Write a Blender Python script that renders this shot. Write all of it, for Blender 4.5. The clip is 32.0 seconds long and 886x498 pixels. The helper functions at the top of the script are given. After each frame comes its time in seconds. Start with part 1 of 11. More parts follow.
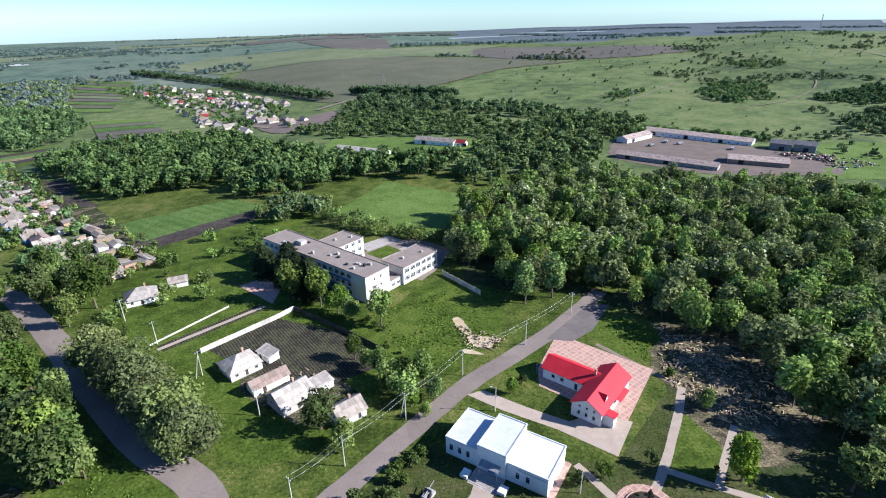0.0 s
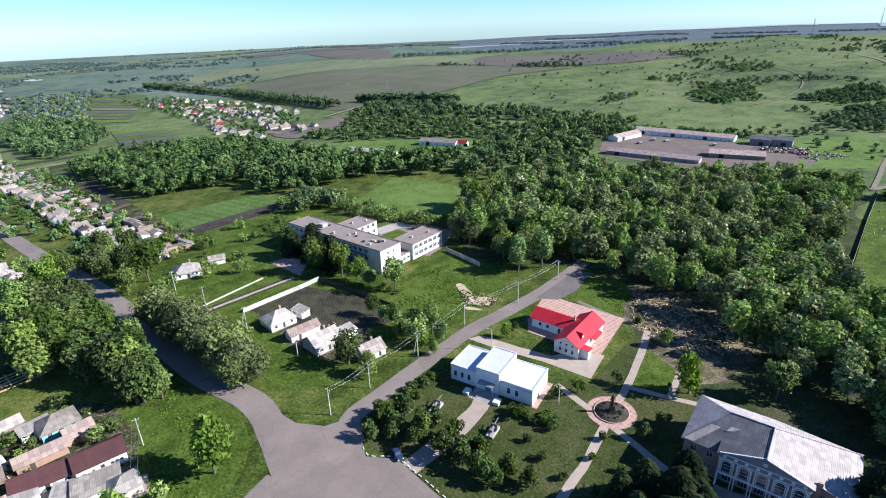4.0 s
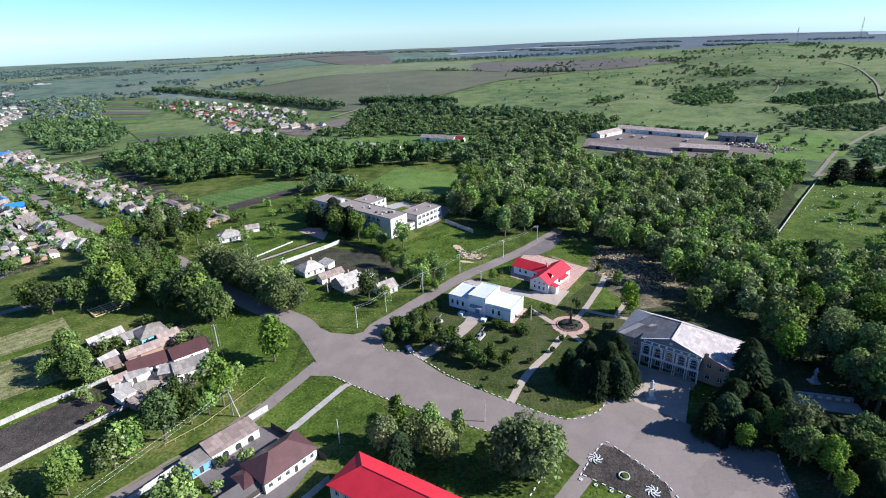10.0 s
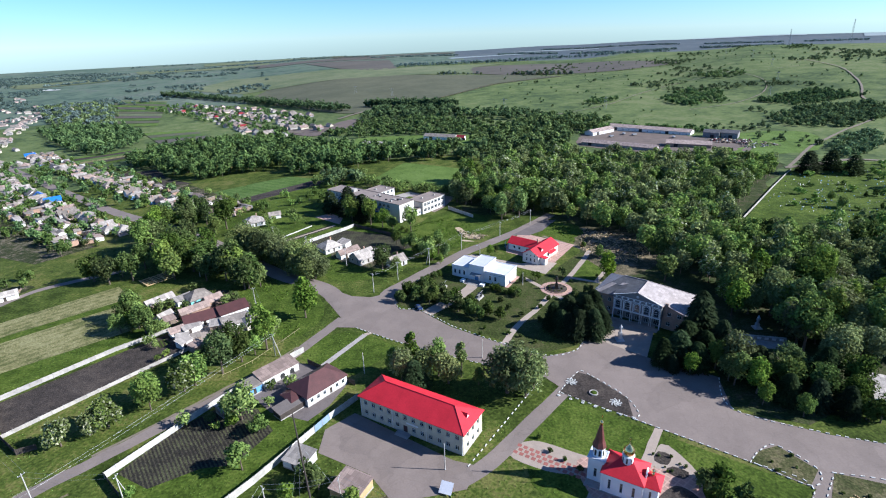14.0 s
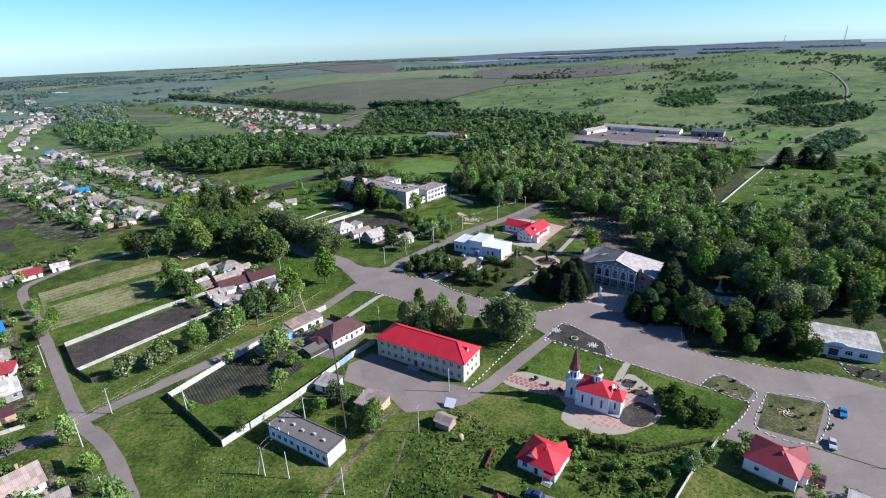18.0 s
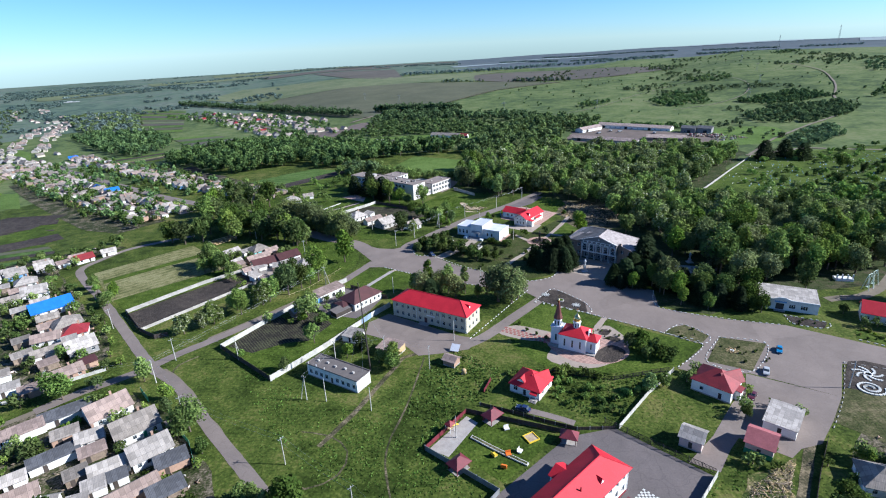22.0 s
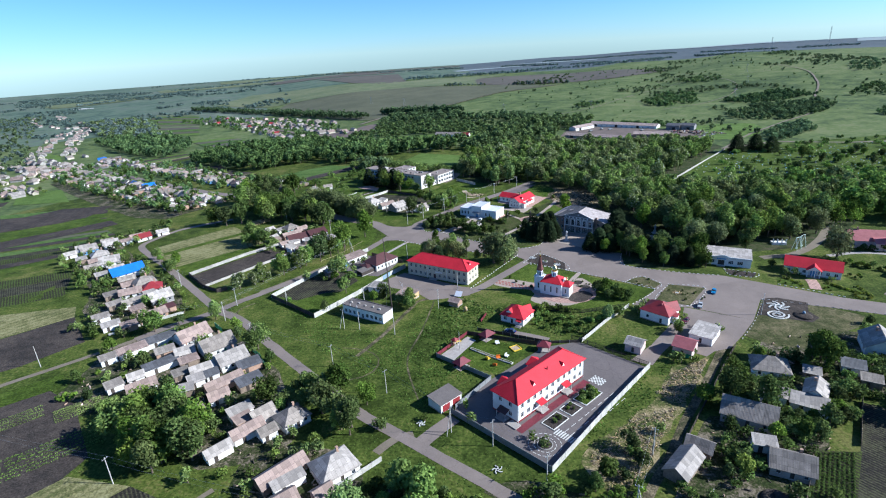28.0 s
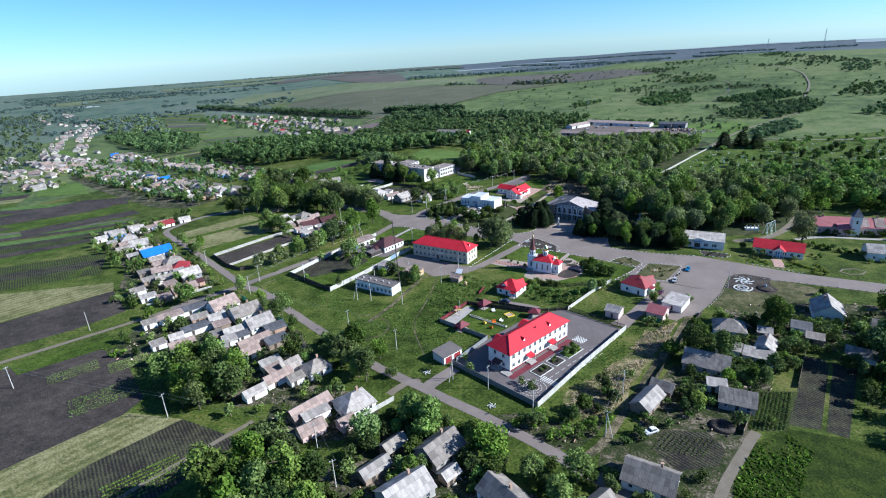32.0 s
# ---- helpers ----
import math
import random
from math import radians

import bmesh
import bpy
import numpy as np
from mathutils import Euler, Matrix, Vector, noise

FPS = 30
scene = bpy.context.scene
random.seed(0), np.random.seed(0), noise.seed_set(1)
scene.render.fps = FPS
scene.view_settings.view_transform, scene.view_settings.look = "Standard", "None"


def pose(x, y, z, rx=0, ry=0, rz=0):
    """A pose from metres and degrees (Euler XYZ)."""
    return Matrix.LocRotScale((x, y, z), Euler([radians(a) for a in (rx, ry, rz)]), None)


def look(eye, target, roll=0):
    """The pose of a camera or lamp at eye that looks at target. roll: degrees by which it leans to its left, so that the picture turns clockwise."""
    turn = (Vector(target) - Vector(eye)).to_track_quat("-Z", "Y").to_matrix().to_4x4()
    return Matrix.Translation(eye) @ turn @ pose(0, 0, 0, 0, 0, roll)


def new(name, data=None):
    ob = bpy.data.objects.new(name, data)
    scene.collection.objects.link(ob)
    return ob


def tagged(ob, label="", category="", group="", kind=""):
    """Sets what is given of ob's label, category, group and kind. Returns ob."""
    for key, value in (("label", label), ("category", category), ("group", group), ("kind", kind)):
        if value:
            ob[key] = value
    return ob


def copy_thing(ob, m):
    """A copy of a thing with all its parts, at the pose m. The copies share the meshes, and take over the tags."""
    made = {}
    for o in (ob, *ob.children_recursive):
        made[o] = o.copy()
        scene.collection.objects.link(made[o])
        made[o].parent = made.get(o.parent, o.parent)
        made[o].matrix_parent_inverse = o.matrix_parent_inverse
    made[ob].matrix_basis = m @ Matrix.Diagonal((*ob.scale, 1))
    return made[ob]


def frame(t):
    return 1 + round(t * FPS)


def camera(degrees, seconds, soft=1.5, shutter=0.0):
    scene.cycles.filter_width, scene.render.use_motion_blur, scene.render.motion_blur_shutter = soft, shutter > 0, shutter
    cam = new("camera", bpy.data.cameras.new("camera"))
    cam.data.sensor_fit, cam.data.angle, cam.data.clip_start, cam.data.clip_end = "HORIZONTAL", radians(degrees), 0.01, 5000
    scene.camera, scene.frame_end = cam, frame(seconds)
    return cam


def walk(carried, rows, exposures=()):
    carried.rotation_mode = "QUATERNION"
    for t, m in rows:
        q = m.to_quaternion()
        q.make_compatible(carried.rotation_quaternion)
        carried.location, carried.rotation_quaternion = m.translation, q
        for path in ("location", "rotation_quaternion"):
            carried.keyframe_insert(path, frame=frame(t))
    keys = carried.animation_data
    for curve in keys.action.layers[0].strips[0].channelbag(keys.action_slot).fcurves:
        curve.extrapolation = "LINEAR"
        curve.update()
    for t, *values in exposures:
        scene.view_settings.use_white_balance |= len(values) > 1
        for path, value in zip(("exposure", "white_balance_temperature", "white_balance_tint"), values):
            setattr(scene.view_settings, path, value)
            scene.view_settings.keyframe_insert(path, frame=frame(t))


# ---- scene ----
cam = camera(79.7, 32.0, 1.1)
PATH = [
    (0, (1.997, 1.042, 94.763), (1.981, 2.869, 93.95), -0.8),
    (1, (1.742, -6.891, 94.882), (1.726, -5.058, 94.082), -0.8),
    (2, (1.809, -15.002, 95.047), (1.79, -13.166, 94.255), -0.9),
    (3, (2.0, -23.24, 95.094), (1.975, -21.402, 94.306), -1.4),
    (6, (2.14, -47.687, 94.931), (2.105, -45.843, 94.158), -1.9),
    (7, (2.188, -55.712, 95.1), (2.155, -53.867, 94.329), -1.9),
    (8, (1.965, -63.995, 95.312), (1.936, -62.149, 94.543), -1.8),
    (9, (1.772, -72.115, 95.481), (1.748, -70.267, 94.715), -1.6),
    (10, (1.638, -80.017, 95.666), (1.615, -78.168, 94.903), -1.5),
    (11, (1.304, -88.307, 96.082), (1.279, -86.457, 95.322), -1.6),
    (12, (0.92, -96.662, 96.394), (0.894, -94.811, 95.638), -1.7),
    (13, (0.887, -105.078, 96.668), (0.859, -103.225, 95.916), -1.8),
    (14, (0.785, -113.064, 96.825), (0.756, -111.211, 96.075), -1.9),
    (17, (-0.537, -135.683, 95.318), (-0.565, -133.824, 94.581), -1.5),
    (18, (-0.45, -143.577, 95.501), (-0.48, -141.717, 94.767), -1.7),
    (19, (-0.003, -151.175, 95.868), (-0.038, -149.314, 95.134), -2.1),
    (20, (-0.427, -159.587, 96.213), (-0.467, -157.725, 95.484), -2.2),
    (21, (-0.502, -168.14, 96.466), (-0.544, -166.277, 95.741), -2.4),
    (22, (-0.453, -176.417, 96.693), (-0.499, -174.551, 95.973), -2.6),
    (23, (-0.51, -184.309, 96.808), (-0.559, -182.443, 96.09), -2.8),
    (24, (-0.367, -192.157, 96.989), (-0.421, -190.29, 96.274), -3.0),
    (25, (-0.326, -200.496, 97.319), (-0.381, -198.628, 96.605), -2.9),
    (28, (-0.663, -225.944, 98.977), (-0.723, -224.073, 98.271), -3.2),
    (29, (-0.287, -234.015, 99.351), (-0.348, -232.145, 98.646), -3.4),
    (30, (-0.016, -241.654, 99.477), (-0.081, -239.783, 98.773), -3.6),
    (31, (-0.48, -247.685, 99.653), (-0.543, -245.815, 98.948), -3.4),
    (32, (-1.256, -252.435, 99.88), (-1.317, -250.565, 99.174), -3.0),
]
walk(cam, [(t, look(eye, target, roll)) for t, eye, target, roll in PATH], [(0, 1.27, 5850, 12), (10, 1.19, 5750, 11), (22, 1.0, 5620, 9), (32, 0.99, 5450, 7)])

# ---------------------------------------------------------------- light
SUN_AZ, SUN_EL = -5.0, 31.5          # where the sun stands: turn from +x, height
sun_way = Vector((math.cos(radians(SUN_EL)) * math.cos(radians(SUN_AZ)),
                  math.cos(radians(SUN_EL)) * math.sin(radians(SUN_AZ)), math.sin(radians(SUN_EL))))
world = bpy.data.worlds.new("sky_world")
scene.world = world
world.use_nodes = True
wn = world.node_tree.nodes
sky = wn.new("ShaderNodeTexSky")
sky.sky_type, sky.sun_disc = "NISHITA", False
sky.sun_elevation, sky.sun_rotation = radians(SUN_EL), radians(90 - SUN_AZ)
sky.air_density, sky.dust_density, sky.ozone_density, sky.altitude = 0.9, 0.0, 5.0, 150
tint = wn.new("ShaderNodeMix")
tint.data_type, tint.blend_type = "RGBA", "MULTIPLY"
tint.inputs["Factor"].default_value, tint.inputs["B"].default_value = 1.0, (0.75, 0.96, 1.15, 1)
world.node_tree.links.new(sky.outputs[0], tint.inputs["A"])
world.node_tree.links.new(tint.outputs["Result"], wn["Background"].inputs[0])
wn["Background"].inputs[1].default_value = 0.066
sun = bpy.data.lights.new("sun", "SUN")
sun.energy, sun.angle, sun.color = 5.0, radians(0.53), (1.0, 0.94, 0.845)
sun_ob = new("sun", sun)
sun_ob.matrix_world = look((0, 0, 300), Vector((0, 0, 300)) - sun_way)

# ---------------------------------------------------------------- materials
def mat(name, c1, c2=None, scale=0.6, fine=6.0, rough=0.8, bump=0.25, metal=0.0, vary=0.12, contrast=0.5,
        space="world", wave=0.0, wave_scale=6.0, wave_axis="X", spec=0.4, coat=0.0, tiles=None):
    """Two colours blended by coarse and fine noise, with fine relief; wave adds ribs for sheet roofing."""
    c2 = c2 or tuple(min(1, c * 0.72) for c in c1)
    m = bpy.data.materials.new(name)
    m.use_nodes = True
    nt = m.node_tree
    n, l = nt.nodes, nt.links
    b = n["Principled BSDF"]
    if space == "world":
        co = n.new("ShaderNodeNewGeometry").outputs["Position"]
    else:
        co = n.new("ShaderNodeTexCoord").outputs["Object"]
    big = n.new("ShaderNodeTexNoise")
    big.inputs["Scale"].default_value, big.inputs["Detail"].default_value = scale, 5
    big.inputs["Roughness"].default_value = 0.65
    small = n.new("ShaderNodeTexNoise")
    small.inputs["Scale"].default_value, small.inputs["Detail"].default_value = fine, 3
    for t in (big, small):
        l.new(co, t.inputs["Vector"])
    mixn = n.new("ShaderNodeMath")
    mixn.operation = "ADD"
    sc = n.new("ShaderNodeMath")
    sc.operation, sc.inputs[1].default_value = "MULTIPLY", 0.5
    l.new(small.outputs[0], sc.inputs[0])
    l.new(big.outputs[0], mixn.inputs[0])
    l.new(sc.outputs[0], mixn.inputs[1])
    ramp = n.new("ShaderNodeValToRGB")
    ramp.color_ramp.elements[0].position, ramp.color_ramp.elements[1].position = 0.75 - contrast * 0.4, 0.75 + contrast * 0.4
    ramp.color_ramp.elements[0].color, ramp.color_ramp.elements[1].color = (*c2, 1), (*c1, 1)
    l.new(mixn.outputs[0], ramp.inputs[0])
    oi = n.new("ShaderNodeObjectInfo")
    mr = n.new("ShaderNodeMapRange")
    mr.inputs["To Min"].default_value, mr.inputs["To Max"].default_value = 1 - vary, 1 + vary
    l.new(oi.outputs["Random"], mr.inputs["Value"])
    hs = n.new("ShaderNodeHueSaturation")
    l.new(ramp.outputs[0], hs.inputs["Color"])
    l.new(mr.outputs[0], hs.inputs["Value"])
    colour = hs.outputs[0]
    if tiles:
        # single sheets or slabs, each of its own tone: width, height, turn, joint, tones
        tw, th, turn, joint, lo, hi, dark = tiles
        mp = n.new("ShaderNodeMapping")
        mp.inputs["Rotation"].default_value = (0, 0, radians(-turn))
        l.new(co, mp.inputs["Vector"])
        bk = n.new("ShaderNodeTexBrick")
        bk.offset = 0.0
        for key, value in (("Scale", 1.0), ("Brick Width", tw), ("Row Height", th), ("Mortar Size", joint), ("Bias", 0.0)):
            bk.inputs[key].default_value = value
        bk.inputs["Color1"].default_value, bk.inputs["Color2"].default_value, bk.inputs["Mortar"].default_value = (lo, lo, lo, 1), (hi, hi, hi, 1), (dark, dark, dark, 1)
        l.new(mp.outputs[0], bk.inputs["Vector"])
        tm = n.new("ShaderNodeMix")
        tm.data_type, tm.blend_type = "RGBA", "MULTIPLY"
        tm.inputs["Factor"].default_value = 1.0
        l.new(colour, tm.inputs["A"])
        l.new(bk.outputs["Color"], tm.inputs["B"])
        colour = tm.outputs["Result"]
    l.new(colour, b.inputs["Base Color"])
    b.inputs["Roughness"].default_value, b.inputs["Metallic"].default_value = rough, metal
    b.inputs["Specular IOR Level"].default_value = spec
    b.inputs["Coat Weight"].default_value = coat
    height = small.outputs[0]
    if wave:
        w = n.new("ShaderNodeTexWave")
        w.bands_direction = wave_axis
        w.inputs["Scale"].default_value, w.inputs["Distortion"].default_value = wave_scale, 0.15
        l.new(n.new("ShaderNodeTexCoord").outputs["Object"], w.inputs["Vector"])
        wm = n.new("ShaderNodeMath")
        wm.operation, wm.inputs[1].default_value = "MULTIPLY_ADD", wave
        l.new(w.outputs["Fac"], wm.inputs[0])
        l.new(small.outputs[0], wm.inputs[2])
        height = wm.outputs[0]
    bp = n.new("ShaderNodeBump")
    bp.inputs["Strength"].default_value, bp.inputs["Distance"].default_value = bump, 0.06
    l.new(height, bp.inputs["Height"])
    l.new(bp.outputs[0], b.inputs["Normal"])
    return m


def asphalt_mat(name, c1, c2, patch, crack=0.5):
    """Old asphalt: bleached and dark areas, repaired patches, dust and a net of fine cracks."""
    m = mat(name, c1, c2, 0.11, 2.2, 0.9, 0.25, vary=0.0, contrast=0.9)
    nt = m.node_tree
    n, l = nt.nodes, nt.links
    b = n["Principled BSDF"]
    base = b.inputs["Base Color"].links[0].from_socket
    co = n.new("ShaderNodeNewGeometry").outputs["Position"]
    warp = n.new("ShaderNodeTexNoise")
    warp.inputs["Scale"].default_value, warp.inputs["Detail"].default_value = 0.35, 4
    l.new(co, warp.inputs["Vector"])
    add = n.new("ShaderNodeVectorMath")
    add.operation = "MULTIPLY_ADD"
    add.inputs[1].default_value = (4, 4, 0)
    l.new(warp.outputs["Color"], add.inputs[0])
    l.new(co, add.inputs[2])
    flat = n.new("ShaderNodeVectorMath")
    flat.operation = "MULTIPLY"
    flat.inputs[1].default_value = (1, 1, 0)
    l.new(add.outputs[0], flat.inputs[0])
    for scale, wide, deep in ((0.16, 0.022, crack), (0.5, 0.035, crack * 0.5)):
        v = n.new("ShaderNodeTexVoronoi")
        v.feature = "DISTANCE_TO_EDGE"
        v.inputs["Scale"].default_value = scale
        l.new(flat.outputs[0], v.inputs["Vector"])
        r = n.new("ShaderNodeMapRange")
        r.inputs["From Min"].default_value, r.inputs["From Max"].default_value = 0.0, wide
        r.inputs["To Min"].default_value, r.inputs["To Max"].default_value = 1 - deep, 1.0
        l.new(v.outputs["Distance"], r.inputs["Value"])
        mx = n.new("ShaderNodeMix")
        mx.data_type, mx.blend_type = "RGBA", "MULTIPLY"
        mx.inputs["Factor"].default_value = 1.0
        l.new(base, mx.inputs["A"])
        l.new(r.outputs[0], mx.inputs["B"])
        base = mx.outputs["Result"]
    cell = n.new("ShaderNodeTexVoronoi")
    cell.inputs["Scale"].default_value = 0.085
    l.new(flat.outputs[0], cell.inputs["Vector"])
    r = n.new("ShaderNodeMapRange")
    r.inputs["To Min"].default_value, r.inputs["To Max"].default_value = 1 - patch, 1 + patch
    l.new(cell.outputs["Color"], r.inputs["Value"])
    mx = n.new("ShaderNodeMix")
    mx.data_type, mx.blend_type = "RGBA", "MULTIPLY"
    mx.inputs["Factor"].default_value = 1.0
    l.new(base, mx.inputs["A"])
    l.new(r.outputs[0], mx.inputs["B"])
    l.new(mx.outputs["Result"], b.inputs["Base Color"])
    return m


def leaf_mat(name, c1, c2, flower=None):
    """Leaves: each clump its own tint, some light passing through."""
    m = bpy.data.materials.new(name)
    m.use_nodes = True
    nt = m.node_tree
    n, l = nt.nodes, nt.links
    n.remove(n["Principled BSDF"])
    geo, oi = n.new("ShaderNodeNewGeometry"), n.new("ShaderNodeObjectInfo")
    ramp = n.new("ShaderNodeValToRGB")
    e = ramp.color_ramp.elements
    e[0].color, e[1].color = (*c2, 1), (*c1, 1)
    if flower:
        e[1].position = 0.80
        f = e.new(0.86)
        f.color = (*flower, 1)
    l.new(geo.outputs["Random Per Island"], ramp.inputs[0])
    hs = n.new("ShaderNodeHueSaturation")
    for out, lo, hi in (("Value", 0.72, 1.3), ("Saturation", 0.85, 1.1), ("Hue", 0.485, 0.512)):
        mr = n.new("ShaderNodeMapRange")
        mr.inputs["To Min"].default_value, mr.inputs["To Max"].default_value = lo, hi
        if out == "Value":
            l.new(oi.outputs["Random"], mr.inputs["Value"])
        else:
            ma = n.new("ShaderNodeMath")
            ma.operation, ma.inputs[1].default_value = "MULTIPLY", 7.13 if out == "Hue" else 3.71
            fr = n.new("ShaderNodeMath")
            fr.operation = "FRACT"
            l.new(oi.outputs["Random"], ma.inputs[0])
            l.new(ma.outputs[0], fr.inputs[0])
            l.new(fr.outputs[0], mr.inputs["Value"])
        l.new(mr.outputs[0], hs.inputs[out])
    # neighbouring crowns differ in tone
    crown = n.new("ShaderNodeTexNoise")
    crown.inputs["Scale"].default_value, crown.inputs["Detail"].default_value = 0.14, 1
    l.new(geo.outputs["Position"], crown.inputs["Vector"])
    cr = n.new("ShaderNodeMapRange")
    cr.inputs["From Min"].default_value, cr.inputs["From Max"].default_value = 0.3, 0.7
    cr.inputs["To Min"].default_value, cr.inputs["To Max"].default_value = 0.7, 1.32
    l.new(crown.outputs[0], cr.inputs["Value"])
    tone = n.new("ShaderNodeMix")
    tone.data_type, tone.blend_type = "RGBA", "MULTIPLY"
    tone.inputs["Factor"].default_value = 1.0
    l.new(ramp.outputs[0], tone.inputs["A"])
    l.new(cr.outputs[0], tone.inputs["B"])
    l.new(tone.outputs["Result"], hs.inputs["Color"])
    d, t = n.new("ShaderNodeBsdfDiffuse"), n.new("ShaderNodeBsdfTranslucent")
    mix = n.new("ShaderNodeMixShader")
    mix.inputs[0].default_value = 0.24
    l.new(hs.outputs[0], d.inputs[0])
    l.new(hs.outputs[0], t.inputs[0])
    l.new(d.outputs[0], mix.inputs[1])
    l.new(t.outputs[0], mix.inputs[2])
    l.new(mix.outputs[0], n["Material Output"].inputs[0])
    return m


def land_mat(name, stops, sizes=(60, 9, 1.2), bump=0.5, rows=None):
    """Open ground: a colour ramp driven by noise at three sizes in metres; rows: (turn, spacing, depth) of tilled lines."""
    m = bpy.data.materials.new(name)
    m.use_nodes = True
    nt = m.node_tree
    n, l = nt.nodes, nt.links
    b = n["Principled BSDF"]
    b.inputs["Roughness"].default_value, b.inputs["Specular IOR Level"].default_value = 0.95, 0.1
    co = n.new("ShaderNodeNewGeometry").outputs["Position"]
    total = None
    fine = None
    for k, s in enumerate(sizes):
        t = n.new("ShaderNodeTexNoise")
        t.inputs["Scale"].default_value, t.inputs["Detail"].default_value = 1.0 / s, 4
        l.new(co, t.inputs["Vector"])
        ma = n.new("ShaderNodeMath")
        ma.operation, ma.inputs[1].default_value = "MULTIPLY_ADD", (0.36, 0.34, 0.30)[k]
        l.new(t.outputs[0], ma.inputs[0])
        if total is None:
            ma.inputs[2].default_value = 0
        else:
            l.new(total, ma.inputs[2])
        total, fine = ma.outputs[0], t.outputs[0]
    if rows:
        turn, gap, depth = rows
        mp = n.new("ShaderNodeMapping")
        mp.inputs["Rotation"].default_value = (0, 0, radians(-turn))
        l.new(co, mp.inputs["Vector"])
        w = n.new("ShaderNodeTexWave")
        w.bands_direction = "X"
        w.inputs["Scale"].default_value, w.inputs["Distortion"].default_value = 0.314 / gap, 0.7
        w.inputs["Detail Scale"].default_value = 0.4
        l.new(mp.outputs[0], w.inputs["Vector"])
        ma = n.new("ShaderNodeMath")
        ma.operation, ma.inputs[1].default_value = "MULTIPLY_ADD", depth
        l.new(w.outputs["Fac"], ma.inputs[0])
        l.new(total, ma.inputs[2])
        sb = n.new("ShaderNodeMath")
        sb.operation, sb.inputs[1].default_value = "SUBTRACT", depth / 2
        l.new(ma.outputs[0], sb.inputs[0])
        total = sb.outputs[0]
    ramp = n.new("ShaderNodeValToRGB")
    el = ramp.color_ramp.elements
    lo, hi = 0.415, 0.585
    el[0].position, el[0].color = lo, (*stops[0], 1)
    el[1].position, el[1].color = hi, (*stops[-1], 1)
    for k, c in enumerate(stops[1:-1]):
        x = el.new(lo + (hi - lo) * (k + 1) / (len(stops) - 1))
        x.color = (*c, 1)
    l.new(total, ramp.inputs[0])
    l.new(ramp.outputs[0], b.inputs["Base Color"])
    if sizes[2] < 3:
        # single tufts and clods
        t = n.new("ShaderNodeTexNoise")
        t.inputs["Scale"].default_value, t.inputs["Detail"].default_value = 1.5, 5
        l.new(co, t.inputs["Vector"])
        r = n.new("ShaderNodeMapRange")
        r.inputs["From Min"].default_value, r.inputs["From Max"].default_value = 0.34, 0.66
        r.inputs["To Min"].default_value, r.inputs["To Max"].default_value = 0.68, 1.27
        l.new(t.outputs[0], r.inputs["Value"])
        mx = n.new("ShaderNodeMix")
        mx.data_type, mx.blend_type = "RGBA", "MULTIPLY"
        mx.inputs["Factor"].default_value = 1.0
        l.new(ramp.outputs[0], mx.inputs["A"])
        l.new(r.outputs[0], mx.inputs["B"])
        l.new(mx.outputs["Result"], b.inputs["Base Color"])
    bp = n.new("ShaderNodeBump")
    bp.inputs["Strength"].default_value, bp.inputs["Distance"].default_value = bump, 0.35
    l.new(fine, bp.inputs["Height"])
    l.new(bp.outputs[0], b.inputs["Normal"])
    return m


def glass_mat(name, c):
    m = bpy.data.materials.new(name)
    m.use_nodes = True
    b = m.node_tree.nodes["Principled BSDF"]
    b.inputs["Base Color"].default_value = (*c, 1)
    b.inputs["Roughness"].default_value = 0.06
    b.inputs["Transmission Weight"].default_value = 0.45
    return m


M_GRASS = land_mat("meadow_grass", [(0.026, 0.040, 0.006), (0.048, 0.070, 0.012), (0.074, 0.096, 0.018), (0.118, 0.118, 0.035)], (45, 7, 1.1))
M_LUSH = land_mat("lush_grass", [(0.030, 0.049, 0.006), (0.053, 0.083, 0.011), (0.083, 0.113, 0.019)], (22, 4, 0.9))
M_PARK = land_mat("park_grass", [(0.029, 0.039, 0.010), (0.044, 0.057, 0.015), (0.068, 0.068, 0.028)], (18, 4, 0.7))
# hill grass; part of the blue in these stops stands in for haze
M_STEPPE = land_mat("steppe_grass", [(0.048, 0.072, 0.028), (0.078, 0.107, 0.038), (0.103, 0.134, 0.047), (0.134, 0.152, 0.066)], (210, 26, 5), 0.5)
M_PITCH = land_mat("mown_meadow", [(0.066, 0.106, 0.022), (0.088, 0.138, 0.030), (0.108, 0.160, 0.040)], (40, 9, 2), 0.3)
M_HAY = land_mat("dry_mown_grass", [(0.088, 0.097, 0.035), (0.167, 0.158, 0.070), (0.216, 0.207, 0.101)], (14, 3, 0.6), rows=(-43.3, 3.2, 0.07))
M_SOIL = land_mat("black_soil", [(0.032, 0.028, 0.025), (0.051, 0.042, 0.037), (0.072, 0.059, 0.050)], (16, 3, 0.4), 0.6)
M_SOIL_ROWS = land_mat("furrowed_soil", [(0.022, 0.021, 0.017), (0.041, 0.035, 0.029), (0.064, 0.067, 0.035)], (12, 3, 0.5), 0.8, rows=(38, 0.9, 0.18))
M_GARDEN = land_mat("kitchen_garden", [(0.029, 0.026, 0.017), (0.037, 0.051, 0.014), (0.058, 0.078, 0.019)], (9, 2.5, 0.6), 0.8, rows=(38, 1.1, 0.22))
M_FALLOW = land_mat("fallow_field", [(0.078, 0.083, 0.052), (0.092, 0.095, 0.060), (0.108, 0.108, 0.068)], (320, 60, 9), 0.2)
